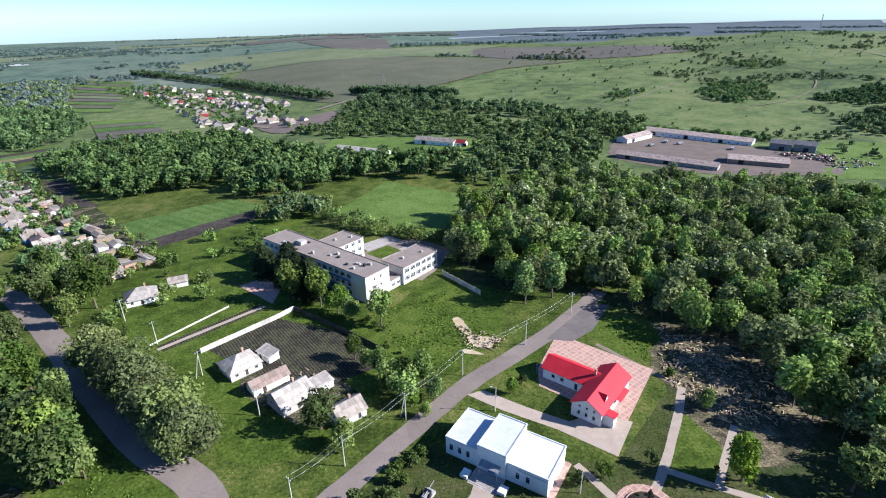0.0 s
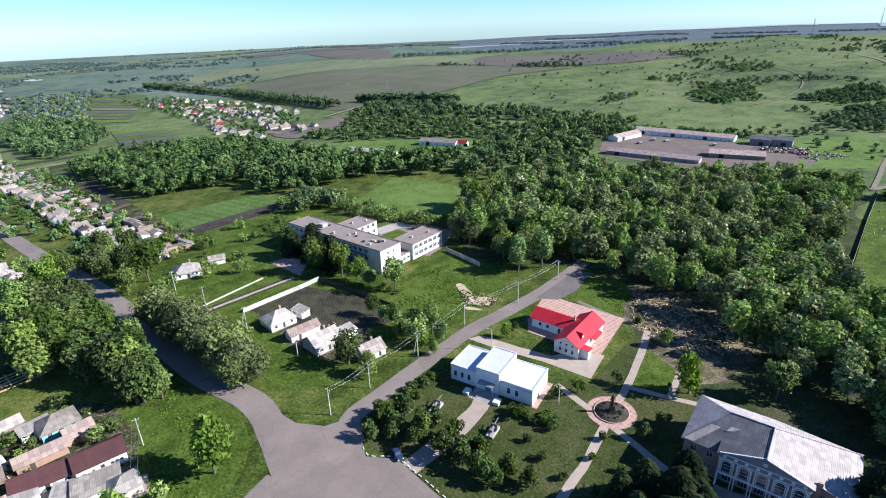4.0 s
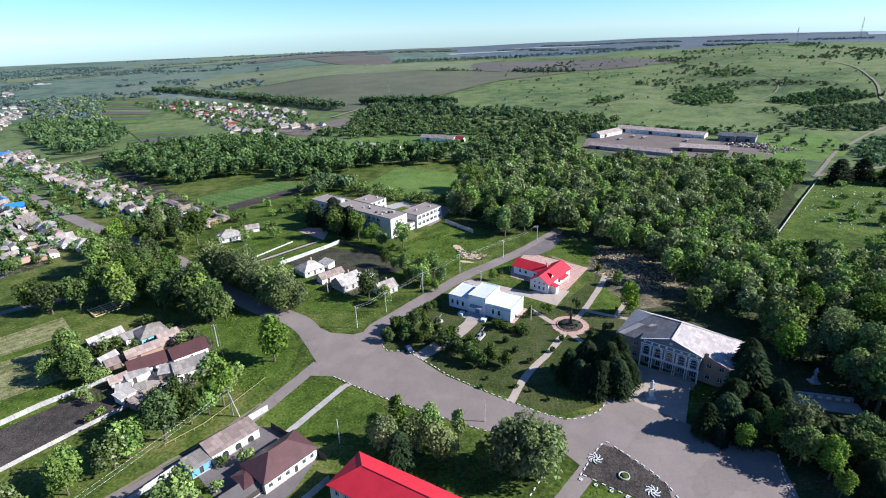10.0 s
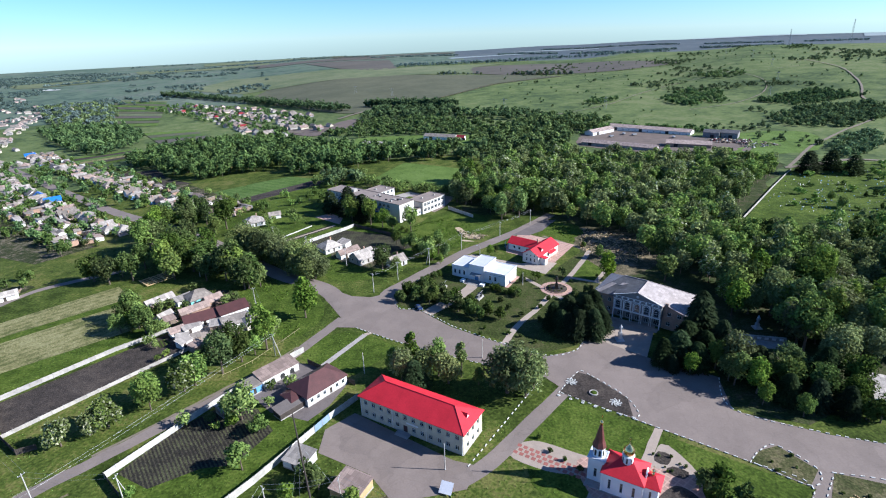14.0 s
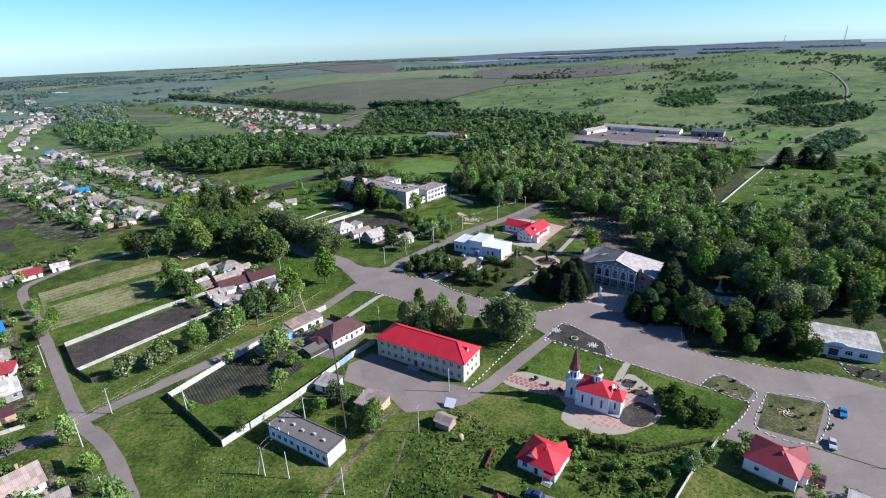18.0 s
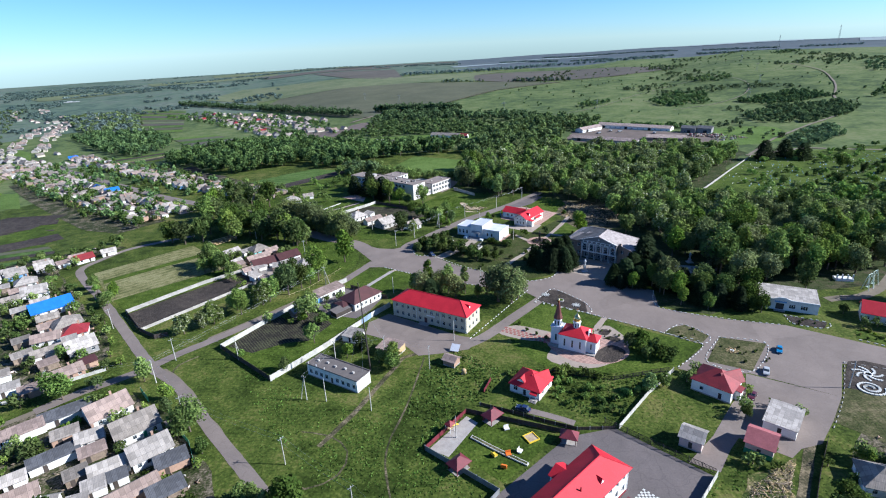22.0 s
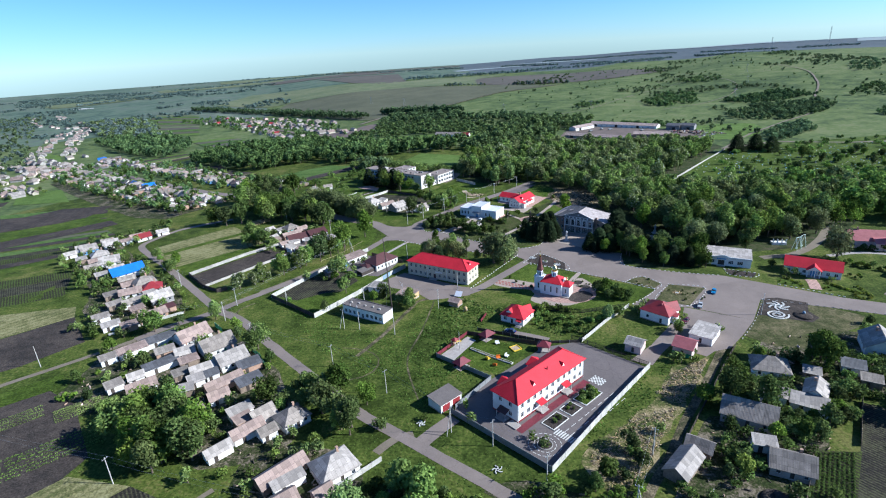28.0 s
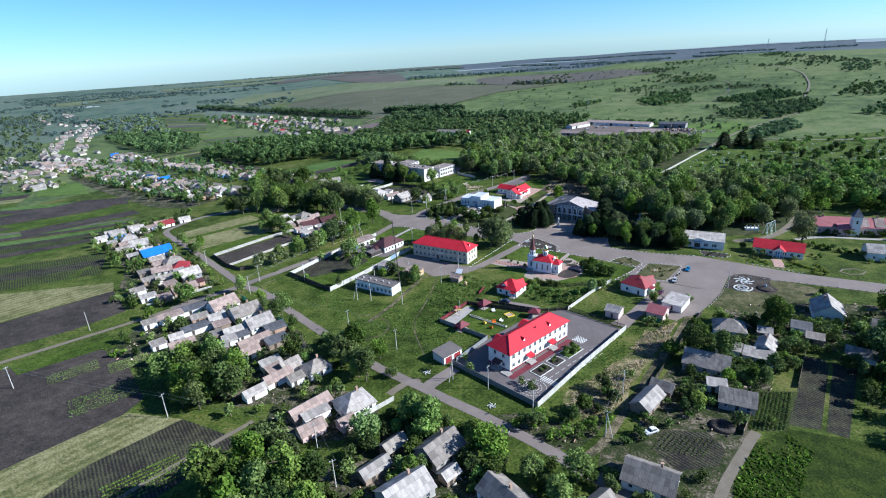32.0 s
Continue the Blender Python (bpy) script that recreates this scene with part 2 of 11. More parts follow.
M_CROP = land_mat("young_crop", [(0.050, 0.090, 0.020), (0.075, 0.125, 0.030), (0.100, 0.145, 0.045)], (60, 14, 2), 0.3, rows=(55, 6, 0.06))
M_LITTER = land_mat("forest_litter", [(0.023, 0.035, 0.011), (0.037, 0.051, 0.016), (0.066, 0.062, 0.035)], (12, 3, 0.6))
M_CLOVER = land_mat("clover_meadow", [(0.017, 0.029, 0.004), (0.029, 0.045, 0.006), (0.045, 0.061, 0.009)], (14, 3, 0.6), 0.8, rows=(38, 7, 0.05))
# bare earth of clearing and tracks; dark stops include painted tree shade
M_TWIGS = land_mat("shade_darkened_earth", [(0.035, 0.039, 0.018), (0.082, 0.071, 0.043), (0.190, 0.155, 0.098)], (8, 2.5, 0.5))
M_DRYLAWN = land_mat("dry_worn_lawn", [(0.044, 0.051, 0.018), (0.075, 0.075, 0.032), (0.132, 0.114, 0.062)], (12, 3, 0.6))
M_YARD = land_mat("trodden_yard", [(0.020, 0.030, 0.009), (0.034, 0.044, 0.014), (0.070, 0.064, 0.038), (0.165, 0.138, 0.100)], (9, 2.4, 0.6))
M_FARMYARD = mat("brown_farmyard_earth", (0.140, 0.104, 0.086), (0.088, 0.068, 0.056), 0.1, 1.5, 0.95, 0.3, vary=0.0)
M_RUBBLE = land_mat("rubble_ground", [(0.046, 0.066, 0.016), (0.088, 0.092, 0.030), (0.190, 0.158, 0.080), (0.310, 0.250, 0.145)], (9, 3, 0.5), 0.4)
# far valley fields, the haze of distance mixed into their blue-green
M_HAZELAND = land_mat("haze_tinted_fields", [(0.056, 0.086, 0.064), (0.080, 0.114, 0.080), (0.108, 0.144, 0.098), (0.090, 0.108, 0.088), (0.136, 0.164, 0.120)], (420, 110, 26), 0.1)
# land behind the crest; its slate blue is haze put into the colour
M_HAZEDARK = land_mat("haze_tinted_woods_and_ploughland", [(0.062, 0.080, 0.092), (0.078, 0.094, 0.106), (0.096, 0.110, 0.116)], (340, 90, 30), 0.1)
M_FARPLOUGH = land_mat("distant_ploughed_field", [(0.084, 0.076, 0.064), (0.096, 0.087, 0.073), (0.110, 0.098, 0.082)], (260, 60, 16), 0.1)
# pale strips near the horizon, blued in the colour as by haze
M_HAZEPALE = land_mat("haze_tinted_pale_field", [(0.200, 0.240, 0.250), (0.230, 0.270, 0.280), (0.260, 0.300, 0.300)], (260, 60, 16), 0.1)
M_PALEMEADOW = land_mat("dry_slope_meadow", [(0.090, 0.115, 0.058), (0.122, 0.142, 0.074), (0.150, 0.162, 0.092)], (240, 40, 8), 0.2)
M_CHALK = mat("chalk_scar", (0.50, 0.50, 0.48), (0.20, 0.23, 0.18), 0.02, 0.2, 0.95, 0.3, vary=0.0, contrast=0.4)
M_ASPHALT = asphalt_mat("worn_asphalt", (0.206, 0.166, 0.144), (0.138, 0.111, 0.097), 0.08, 0.10)
M_ROAD = asphalt_mat("patched_road_asphalt", (0.205, 0.166, 0.145), (0.132, 0.109, 0.097), 0.08, 0.15)
M_DIRT = mat("dusty_earth", (0.194, 0.161, 0.120), (0.113, 0.093, 0.063), 0.3, 3.0, 0.95, 0.4, vary=0.05, contrast=0.8)
M_YARDPALE = mat("pale_trodden_yard", (0.330, 0.275, 0.235), (0.210, 0.172, 0.145), 0.4, 3.0, 0.95, 0.4, vary=0.05, contrast=0.9)
M_SAND = mat("pale_sand", (0.46, 0.37, 0.25), (0.30, 0.22, 0.14), 0.4, 3.0, 0.95, 0.5, vary=0.05)
M_YARDASPHALT = asphalt_mat("dark_yard_asphalt", (0.145, 0.121, 0.116), (0.086, 0.074, 0.072), 0.10, 0.2)
M_PAVE = mat("grey_paving", (0.36, 0.33, 0.30), (0.25, 0.22, 0.20), 0.5, 5.0, 0.85, 0.2, vary=0.06)
M_PINKPAVE = mat("pink_paving", (0.370, 0.232, 0.186), (0.290, 0.185, 0.152), 0.6, 5.0, 0.85, 0.2, vary=0.08, tiles=(1.5, 1.5, 39, 0.16, 0.85, 1.12, 1.35))
M_PALEPAVE = mat("pale_paving", (0.352, 0.286, 0.233), (0.255, 0.204, 0.167), 0.5, 4.0, 0.85, 0.2, vary=0.06, contrast=0.8)
M_CONC = mat("weathered_concrete", (0.42, 0.40, 0.37), (0.27, 0.25, 0.23), 0.5, 5.0, 0.9, 0.3)
M_WHITEFENCE = mat("whitewashed_concrete", (0.510, 0.500, 0.462), (0.330, 0.318, 0.284), 0.5, 4.0, 0.85, 0.25)
M_KERB = mat("white_kerb_paint", (0.629, 0.629, 0.598), (0.425, 0.416, 0.382), 1.0, 6.0, 0.8, 0.2)
M_PLASTER = mat("white_plaster", (0.78, 0.77, 0.74), (0.62, 0.61, 0.58), 0.35, 4.0, 0.85, 0.15, space="object")
M_SCHOOL = mat("pale_school_plaster", (0.66, 0.62, 0.57), (0.52, 0.48, 0.45), 0.2, 4.0, 0.85, 0.15, space="object")
M_SCHOOLBLUE = mat("blue_school_panel", (0.12, 0.25, 0.48), (0.09, 0.19, 0.38), 0.4, 5.0, 0.7, 0.1, space="object")
M_CREAM = mat("cream_plaster", (0.56, 0.52, 0.40), (0.43, 0.39, 0.30), 0.3, 4.0, 0.85, 0.15, space="object")
M_PINKWALL = mat("pink_plaster", (0.68, 0.50, 0.45), (0.55, 0.40, 0.36), 0.4, 4.0, 0.85, 0.15, space="object")
M_BRICK = mat("sandy_brick", (0.42, 0.28, 0.20), (0.30, 0.19, 0.14), 0.8, 7.0, 0.9, 0.3, space="object")
M_TEAL = mat("turquoise_wall_paint", (0.25, 0.62, 0.60), (0.18, 0.48, 0.48), 0.6, 5.0, 0.7, 0.1, space="object")
M_BLUEPAINT = mat("blue_paint", (0.14, 0.32, 0.58), (0.10, 0.24, 0.45), 0.6, 5.0, 0.6, 0.1, space="object")
M_GREENPAINT = mat("green_paint", (0.04, 0.25, 0.14), (0.03, 0.17, 0.10), 0.6, 5.0, 0.6, 0.1, space="object")
M_REDROOF = mat("red_metal_roof", (0.534, 0.025, 0.040), (0.405, 0.018, 0.029), 0.25, 3.0, 0.6, 0.12, vary=0.06, space="object", wave=1.2, wave_scale=1.3, wave_axis="X", spec=0.2)
M_OLDRED = mat("faded_red_roof", (0.264, 0.026, 0.031), (0.167, 0.019, 0.023), 0.4, 3.0, 0.6, 0.15, space="object", wave=1.2, wave_scale=1.3)
M_BROWNROOF = mat("brown_metal_roof", (0.085, 0.034, 0.032), (0.055, 0.024, 0.023), 0.4, 3.0, 0.45, 0.12, space="object", wave=1.2, wave_scale=1.3)
M_BLUEROOF = mat("blue_metal_roof", (0.03, 0.17, 0.60), (0.02, 0.12, 0.46), 0.4, 3.0, 0.4, 0.1, space="object", wave=1.2, wave_scale=1.3)
M_SLATE = mat("weathered_asbestos_sheet", (0.285, 0.246, 0.212), (0.142, 0.124, 0.108), 0.6, 5.0, 0.9, 0.35, vary=0.22, space="object", wave=0.8, wave_scale=1.0, contrast=0.75, tiles=(1.13, 1.55, 0, 0.03, 0.74, 1.2, 0.62))
M_SLATEPALE = mat("pale_asbestos_sheet", (0.378, 0.339, 0.304), (0.220, 0.198, 0.180), 0.6, 5.0, 0.9, 0.35, vary=0.2, space="object", wave=0.8, wave_scale=1.0, contrast=0.75, tiles=(1.13, 1.55, 0, 0.03, 0.74, 1.2, 0.62))
M_HALLROOF = mat("pale_patched_roof_sheet", (0.390, 0.345, 0.330), (0.262, 0.228, 0.216), 0.6, 5.0, 0.9, 0.35, vary=0.1, space="object", wave=1.5, wave_scale=1.0, contrast=0.75, tiles=(1.13, 1.55, 0, 0.03, 0.80, 1.15, 0.7))
M_BARNROOF = mat("faded_pink_pale_asbestos_sheet", (0.359, 0.278, 0.243), (0.209, 0.162, 0.144), 0.6, 5.0, 0.9, 0.35, vary=0.2, space="object", wave=1.5, wave_scale=1.0, contrast=0.75, tiles=(1.13, 1.55, 0, 0.03, 0.74, 1.2, 0.62))
M_DARKSHEET = mat("dark_grey_sheet", (0.110, 0.110, 0.119), (0.075, 0.075, 0.081), 0.45, 5.0, 0.8, 0.3, vary=0.05, space="object", wave=1.5, wave_scale=1.0, tiles=(1.13, 1.55, 0, 0.03, 0.74, 1.2, 0.62))
M_PINKROOF = mat("pinkish_clay_sheet", (0.298, 0.224, 0.187), (0.211, 0.155, 0.136), 0.45, 5.0, 0.9, 0.35, vary=0.15, space="object", wave=0.8, wave_scale=1.0, tiles=(1.13, 1.55, 0, 0.03, 0.74, 1.2, 0.62))
M_WHITEROOF = mat("pale_grey_membrane_roof", (0.562, 0.569, 0.600), (0.437, 0.452, 0.496), 0.25, 2.5, 0.6, 0.1, space="object")
M_TAR = mat("grey_roofing_felt", (0.142, 0.122, 0.113), (0.086, 0.074, 0.070), 0.35, 3.0, 0.95, 0.3, vary=0.06, space="object", contrast=0.9)
M_FELT = mat("brown_roofing_felt", (0.238, 0.195, 0.172), (0.145, 0.119, 0.106), 0.35, 3.0, 0.95, 0.3, vary=0.06, space="object", contrast=0.9)
M_MAROON = mat("maroon_paint", (0.165, 0.022, 0.034), (0.105, 0.016, 0.024), 0.6, 5.0, 0.65, 0.1)
M_ROSEROOF = mat("faded_rose_roof", (0.420, 0.130, 0.135), (0.300, 0.090, 0.095), 0.5, 3.0, 0.7, 0.15, space="object", wave=1.2, wave_scale=1.3)
M_WOOD = mat("weathered_timber", (0.30, 0.23, 0.17), (0.17, 0.13, 0.10), 1.0, 8.0, 0.9, 0.4, vary=0.2)
M_DARKWOOD = mat("dark_fence_boards", (0.075, 0.060, 0.050), (0.045, 0.036, 0.032), 1.0, 8.0, 0.9, 0.4, vary=0.2)
M_NEWWOOD = mat("fresh_timber", (0.52, 0.38, 0.20), (0.38, 0.26, 0.13), 1.0, 8.0, 0.8, 0.3, vary=0.15)
M_REDPAVE = mat("red_paving_square", (0.300, 0.105, 0.085), (0.220, 0.080, 0.066), 0.6, 5.0, 0.85, 0.2, vary=0.12)
M_SWING = mat("pale_green_paint", (0.56, 0.66, 0.58), (0.44, 0.54, 0.47), 1.0, 8.0, 0.6, 0.1)
M_STEEL = mat("grey_painted_steel", (0.30, 0.31, 0.32), (0.20, 0.21, 0.22), 1.0, 8.0, 0.5, 0.1, metal=0.3)
M_POLE = mat("pole_concrete", (0.52, 0.50, 0.46), (0.38, 0.36, 0.33), 1.0, 6.0, 0.9, 0.2)
M_WHITE = mat("white_paint", (0.80, 0.80, 0.78), (0.66, 0.66, 0.64), 0.8, 6.0, 0.6, 0.1)
M_FRAME = mat("white_window_frame", (0.76, 0.76, 0.74), (0.64, 0.64, 0.62), 2.0, 8.0, 0.5, 0.05)
M_GOLD = mat("gilded_metal", (0.78, 0.60, 0.28), (0.64, 0.47, 0.20), 1.0, 8.0, 0.22, 0.05, metal=1.0)
M_CHURCH = mat("church_white_wall", (0.80, 0.81, 0.82), (0.68, 0.69, 0.71), 0.4, 5.0, 0.8, 0.12, space="object")
M_SPIRE = mat("brown_red_spire_tile", (0.150, 0.048, 0.038), (0.095, 0.032, 0.027), 0.8, 7.0, 0.55, 0.3, space="object")
M_GREY = mat("grey_facade_render", (0.26, 0.25, 0.25), (0.17, 0.165, 0.165), 0.4, 5.0, 0.85, 0.2, space="object")
# near black; panes of it stand in for the shade inside openings
M_DARK = mat("near_black", (0.03, 0.03, 0.032), (0.02, 0.02, 0.02), 1.0, 6.0, 0.9, 0.1)
M_BARK = mat("bark", (0.150, 0.115, 0.085), (0.075, 0.058, 0.045), 2.0, 12.0, 0.95, 0.6)
M_STONE = mat("grey_granite", (0.28, 0.27, 0.27), (0.18, 0.175, 0.175), 1.2, 9.0, 0.6, 0.15)
M_BRONZE = mat("dark_bronze", (0.075, 0.070, 0.062), (0.045, 0.042, 0.038), 2.0, 9.0, 0.45, 0.15, metal=0.7)
M_SILVER = mat("silver_painted_metal", (0.55, 0.56, 0.57), (0.42, 0.43, 0.44), 2.0, 9.0, 0.45, 0.1, metal=0.3)
M_RUBBER = mat("black_rubber", (0.02, 0.02, 0.02), (0.014, 0.014, 0.014), 2.0, 9.0, 0.85, 0.1)
M_GLASS = glass_mat("window_glass", (0.10, 0.12, 0.14))
LEAF_MID = leaf_mat("broadleaf_mid", (0.202, 0.278, 0.064), (0.070, 0.122, 0.027))
LEAF_DARK = leaf_mat("broadleaf_dark", (0.100, 0.140, 0.038), (0.032, 0.056, 0.014))
LEAF_BRIGHT = leaf_mat("broadleaf_bright", (0.205, 0.268, 0.056), (0.100, 0.155, 0.030))
LEAF_GREY = leaf_mat("willow_grey_green", (0.190, 0.220, 0.086), (0.076, 0.102, 0.035))
LEAF_GOLD = leaf_mat("golden_shrub_leaves", (0.300, 0.330, 0.062), (0.150, 0.190, 0.030))
LEAF_FIR = leaf_mat("fir_needles", (0.041, 0.059, 0.027), (0.015, 0.026, 0.011))
# far leaves, paled and blued in the colour to stand in for haze
LEAF_HAZE = leaf_mat("haze_tinted_foliage", (0.140, 0.190, 0.168), (0.092, 0.134, 0.122))
LEAF_VALE = leaf_mat("valley_foliage", (0.172, 0.246, 0.088), (0.074, 0.126, 0.046))
LEAF_VALE_DARK = leaf_mat("valley_foliage_dark", (0.112, 0.172, 0.068), (0.050, 0.090, 0.038))
LEAF_BLOOM = leaf_mat("blossoming_leaves", (0.167, 0.211, 0.066), (0.070, 0.106, 0.026), (0.317, 0.334, 0.211))


# ---------------------------------------------------------------- lay of the land
LAND_AZ = np.array([-100, -60, -40, -25, -10, 0, 12, 22, 32, 40, 60, 100.0])
LAND_R = np.array([0, 200, 300, 500, 800, 1200, 1700, 2400, 3300, 4600.0])
LAND_Z = np.zeros((12, 10))
LAND_Z[1:11, 2:] = [
    [-7, -15, -28, -36, -41, -50, -60, -62], [-7, -16, -29, -36, -40, -46, -50, -56], [-4, -11, -25, -29, -26, -32, -44, -54],
    [-1, -5, -10, -6, 0, -2, -16, -46], [0, -2, -5, -2, 3, 0, -12, -39], [0, -2, -3, 0, 7, -2, -8, -17], [0, -2, 0, 9, 22, 4, 2, 2],
    [0, -1, 4, 28, 42, 14, 6, 19], [0, 0, 6, 30, 43, 12, 6, 21], [0, 0, 6, 30, 43, 12, 6, 21]]


def land(x, y):
    """Height of the ground, in arrays or single numbers: level in the village, a valley to the west, a hill to the north-east."""
    x, y = np.asarray(x, float), np.asarray(y, float)
    r, a = np.hypot(x, y), np.degrees(np.arctan2(x, y))
    a = np.clip(a, -99.9, 99.9)
    i = np.clip(np.searchsorted(LAND_AZ, a) - 1, 0, 10)
    j = np.clip(np.searchsorted(LAND_R, r) - 1, 0, 8)
    u = (a - LAND_AZ[i]) / (LAND_AZ[i + 1] - LAND_AZ[i])
    v = np.minimum(1, (r - LAND_R[j]) / (LAND_R[j + 1] - LAND_R[j]))
    u = u * u * (3 - 2 * u)
    z = (LAND_Z[i, j] * (1 - u) + LAND_Z[i + 1, j] * u) * (1 - v) + (LAND_Z[i, j + 1] * (1 - u) + LAND_Z[i + 1, j + 1] * u) * v
    return z - np.maximum(0, r - 4600) * 0.05


# ---------------------------------------------------------------- mesh helpers
def mesh_of(bm, name, *mats):
    me = bpy.data.meshes.new(name)
    bm.to_mesh(me)
    bm.free()
    for m in mats:
        me.materials.append(m)
    return me


def raw_mesh(name, verts, faces, *mats):
    """A mesh from arrays: verts (n, 3), faces (m, k)."""
    me = bpy.data.meshes.new(name)
    verts, faces = np.asarray(verts, np.float32), np.asarray(faces, np.int32)
    k = faces.shape[1]
    me.vertices.add(len(verts))
    me.vertices.foreach_set("co", verts.ravel())
    me.loops.add(faces.size)
    me.loops.foreach_set("vertex_index", faces.ravel())
    me.polygons.add(len(faces))
    me.polygons.foreach_set("loop_start", np.arange(0, faces.size, k, dtype=np.int32))
    me.polygons.foreach_set("loop_total", np.full(len(faces), k, np.int32))
    me.update(calc_edges=True)
    for m in mats:
        me.materials.append(m)
    return me


def thing(name, m, label="", category="", group="", kind=""):
    ob = new(name)
    ob.empty_display_size = 0.5
    ob.matrix_basis = m
    return tagged(ob, label, category, group, kind)


def put(name, me, parent, m=None, label=""):
    """One mesh object under a thing or part, at a pose in its parent's space."""
    ob = new(name, me)
    ob.parent = parent
    if m is not None:
        ob.matrix_basis = m
    return tagged(ob, label)


def part(name, bm, material, parent, label="", m=None):
    return put(name, mesh_of(bm, name, material), parent, m, label)


def box(bm, x0, x1, y0, y1, z0, z1):
    v = [bm.verts.new(p) for p in ((x0, y0, z0), (x1, y0, z0), (x1, y1, z0), (x0, y1, z0), (x0, y0, z1), (x1, y0, z1), (x1, y1, z1), (x0, y1, z1))]
    for f in ((3, 2, 1, 0), (4, 5, 6, 7), (0, 1, 5, 4), (1, 2, 6, 5), (2, 3, 7, 6), (3, 0, 4, 7)):
        bm.faces.new([v[k] for k in f])
    return bm


def slab(bm, ring, z0, z1):
    """A flat solid over a ring of (x, y); z0 and z1 may be lists."""
    n = len(ring)
    z0 = z0 if isinstance(z0, (list, tuple)) else [z0] * n
    z1 = z1 if isinstance(z1, (list, tuple)) else [z1] * n
    a = [bm.verts.new((x, y, z)) for (x, y), z in zip(ring, z0)]
    b = [bm.verts.new((x, y, z)) for (x, y), z in zip(ring, z1)]
    bm.faces.new(a[::-1])
    bm.faces.new(b)
    for k in range(n):
        bm.faces.new((a[k], a[(k + 1) % n], b[(k + 1) % n], b[k]))
    return bm


def tube(bm, p0, p1, r0, r1=None, seg=8, cap=True):
    r1 = r0 if r1 is None else r1
    p0, p1 = Vector(p0), Vector(p1)
    q = (p1 - p0).to_track_quat("Z", "Y")
    rings = []
    for p, r in ((p0, r0), (p1, r1)):
        rings.append([bm.verts.new(p + q @ Vector((r * math.cos(2 * math.pi * k / seg), r * math.sin(2 * math.pi * k / seg), 0))) for k in range(seg)])
    for k in range(seg):
        bm.faces.new((rings[0][k], rings[0][(k + 1) % seg], rings[1][(k + 1) % seg], rings[1][k]))
    if cap:
        bm.faces.new(rings[0][::-1])
        bm.faces.new(rings[1])
    return bm


def lathe(bm, profile, seg=12, at=(0, 0, 0), smooth=True):
    """A turned solid from (radius, height) pairs."""
    rows = []
    for r, z in profile:
        rows.append([bm.verts.new((at[0] + max(r, 0.001) * math.cos(2 * math.pi * k / seg), at[1] + max(r, 0.001) * math.sin(2 * math.pi * k / seg), at[2] + z)) for k in range(seg)])
    for a, b in zip(rows, rows[1:]):
        for k in range(seg):
            f = bm.faces.new((a[k], a[(k + 1) % seg], b[(k + 1) % seg], b[k]))
            f.smooth = smooth
    bm.faces.new(rows[0][::-1])
    bm.faces.new(rows[-1])
    return bm


def facade(bm, p0, p1, z0, z1, holes=(), depth=0.22):
    """An outer wall face from p0 to p1 (outside on the right), with openings (a, b, c, d) along it and in height, and their reveals."""
    p0, p1 = Vector(p0), Vector(p1)
    d = p1 - p0
    w = d.length
    d = d / w
    inn = Vector((-d.y, d.x)) * depth
    xs = sorted({0, w, *(h[0] for h in holes), *(h[1] for h in holes)})
    zs = sorted({z0, z1, *(h[2] for h in holes), *(h[3] for h in holes)})
    grid = {}

    def v(x, z, back=False):
        key = (x, z, back)
        if key not in grid:
            p = p0 + d * x + (inn if back else Vector((0, 0)))
            grid[key] = bm.verts.new((p.x, p.y, z))
        return grid[key]

    for a, b in zip(xs, xs[1:]):
        for c, e in zip(zs, zs[1:]):
            mx, mz = (a + b) / 2, (c + e) / 2
            if not any(h[0] < mx < h[1] and h[2] < mz < h[3] for h in holes):
                bm.faces.new((v(a, c), v(b, c), v(b, e), v(a, e)))
    for a, b, c, e in holes:
        for (x1, q1), (x2, q2) in (((a, c), (b, c)), ((b, c), (b, e)), ((b, e), (a, e)), ((a, e), (a, c))):
            bm.faces.new((v(x1, q1), v(x2, q2), v(x2, q2, True), v(x1, q1, True)))


WINDOWS = {}


def window_meshes(w, h, frame_mat):
    """Frame with mullion and transom, and the glass behind it; its face looks along -y."""
    key = (round(w, 2), round(h, 2), frame_mat.name)
    if key not in WINDOWS:
        bm = bmesh.new()
        t = 0.07
        box(bm, -w / 2, -w / 2 + t, 0, 0.08, 0, h)
        box(bm, w / 2 - t, w / 2, 0, 0.08, 0, h)
        box(bm, -w / 2 + t, w / 2 - t, 0, 0.08, 0, t)
        box(bm, -w / 2 + t, w / 2 - t, 0, 0.08, h - t, h)
        n = max(1, round(w / 0.75))
        for k in range(1, n):
            x = -w / 2 + w * k / n
            box(bm, x - 0.03, x + 0.03, 0.01, 0.07, t, h - t)
        if h > 1.2:
            for k in range(n):
                box(bm, -w / 2 + w * k / n + 0.05, -w / 2 + w * (k + 1) / n - 0.05, 0.015, 0.065, h * 0.70, h * 0.70 + 0.05)
        bmesh.ops.remove_doubles(bm, verts=bm.verts[:], dist=0.001)
        fr = mesh_of(bm, "window", frame_mat)
        bm = box(bmesh.new(), -w / 2 + 0.02, w / 2 - 0.02, 0.03, 0.05, 0.02, h - 0.02)
        WINDOWS[key] = fr, mesh_of(bm, "pane", M_GLASS)
    return WINDOWS[key]


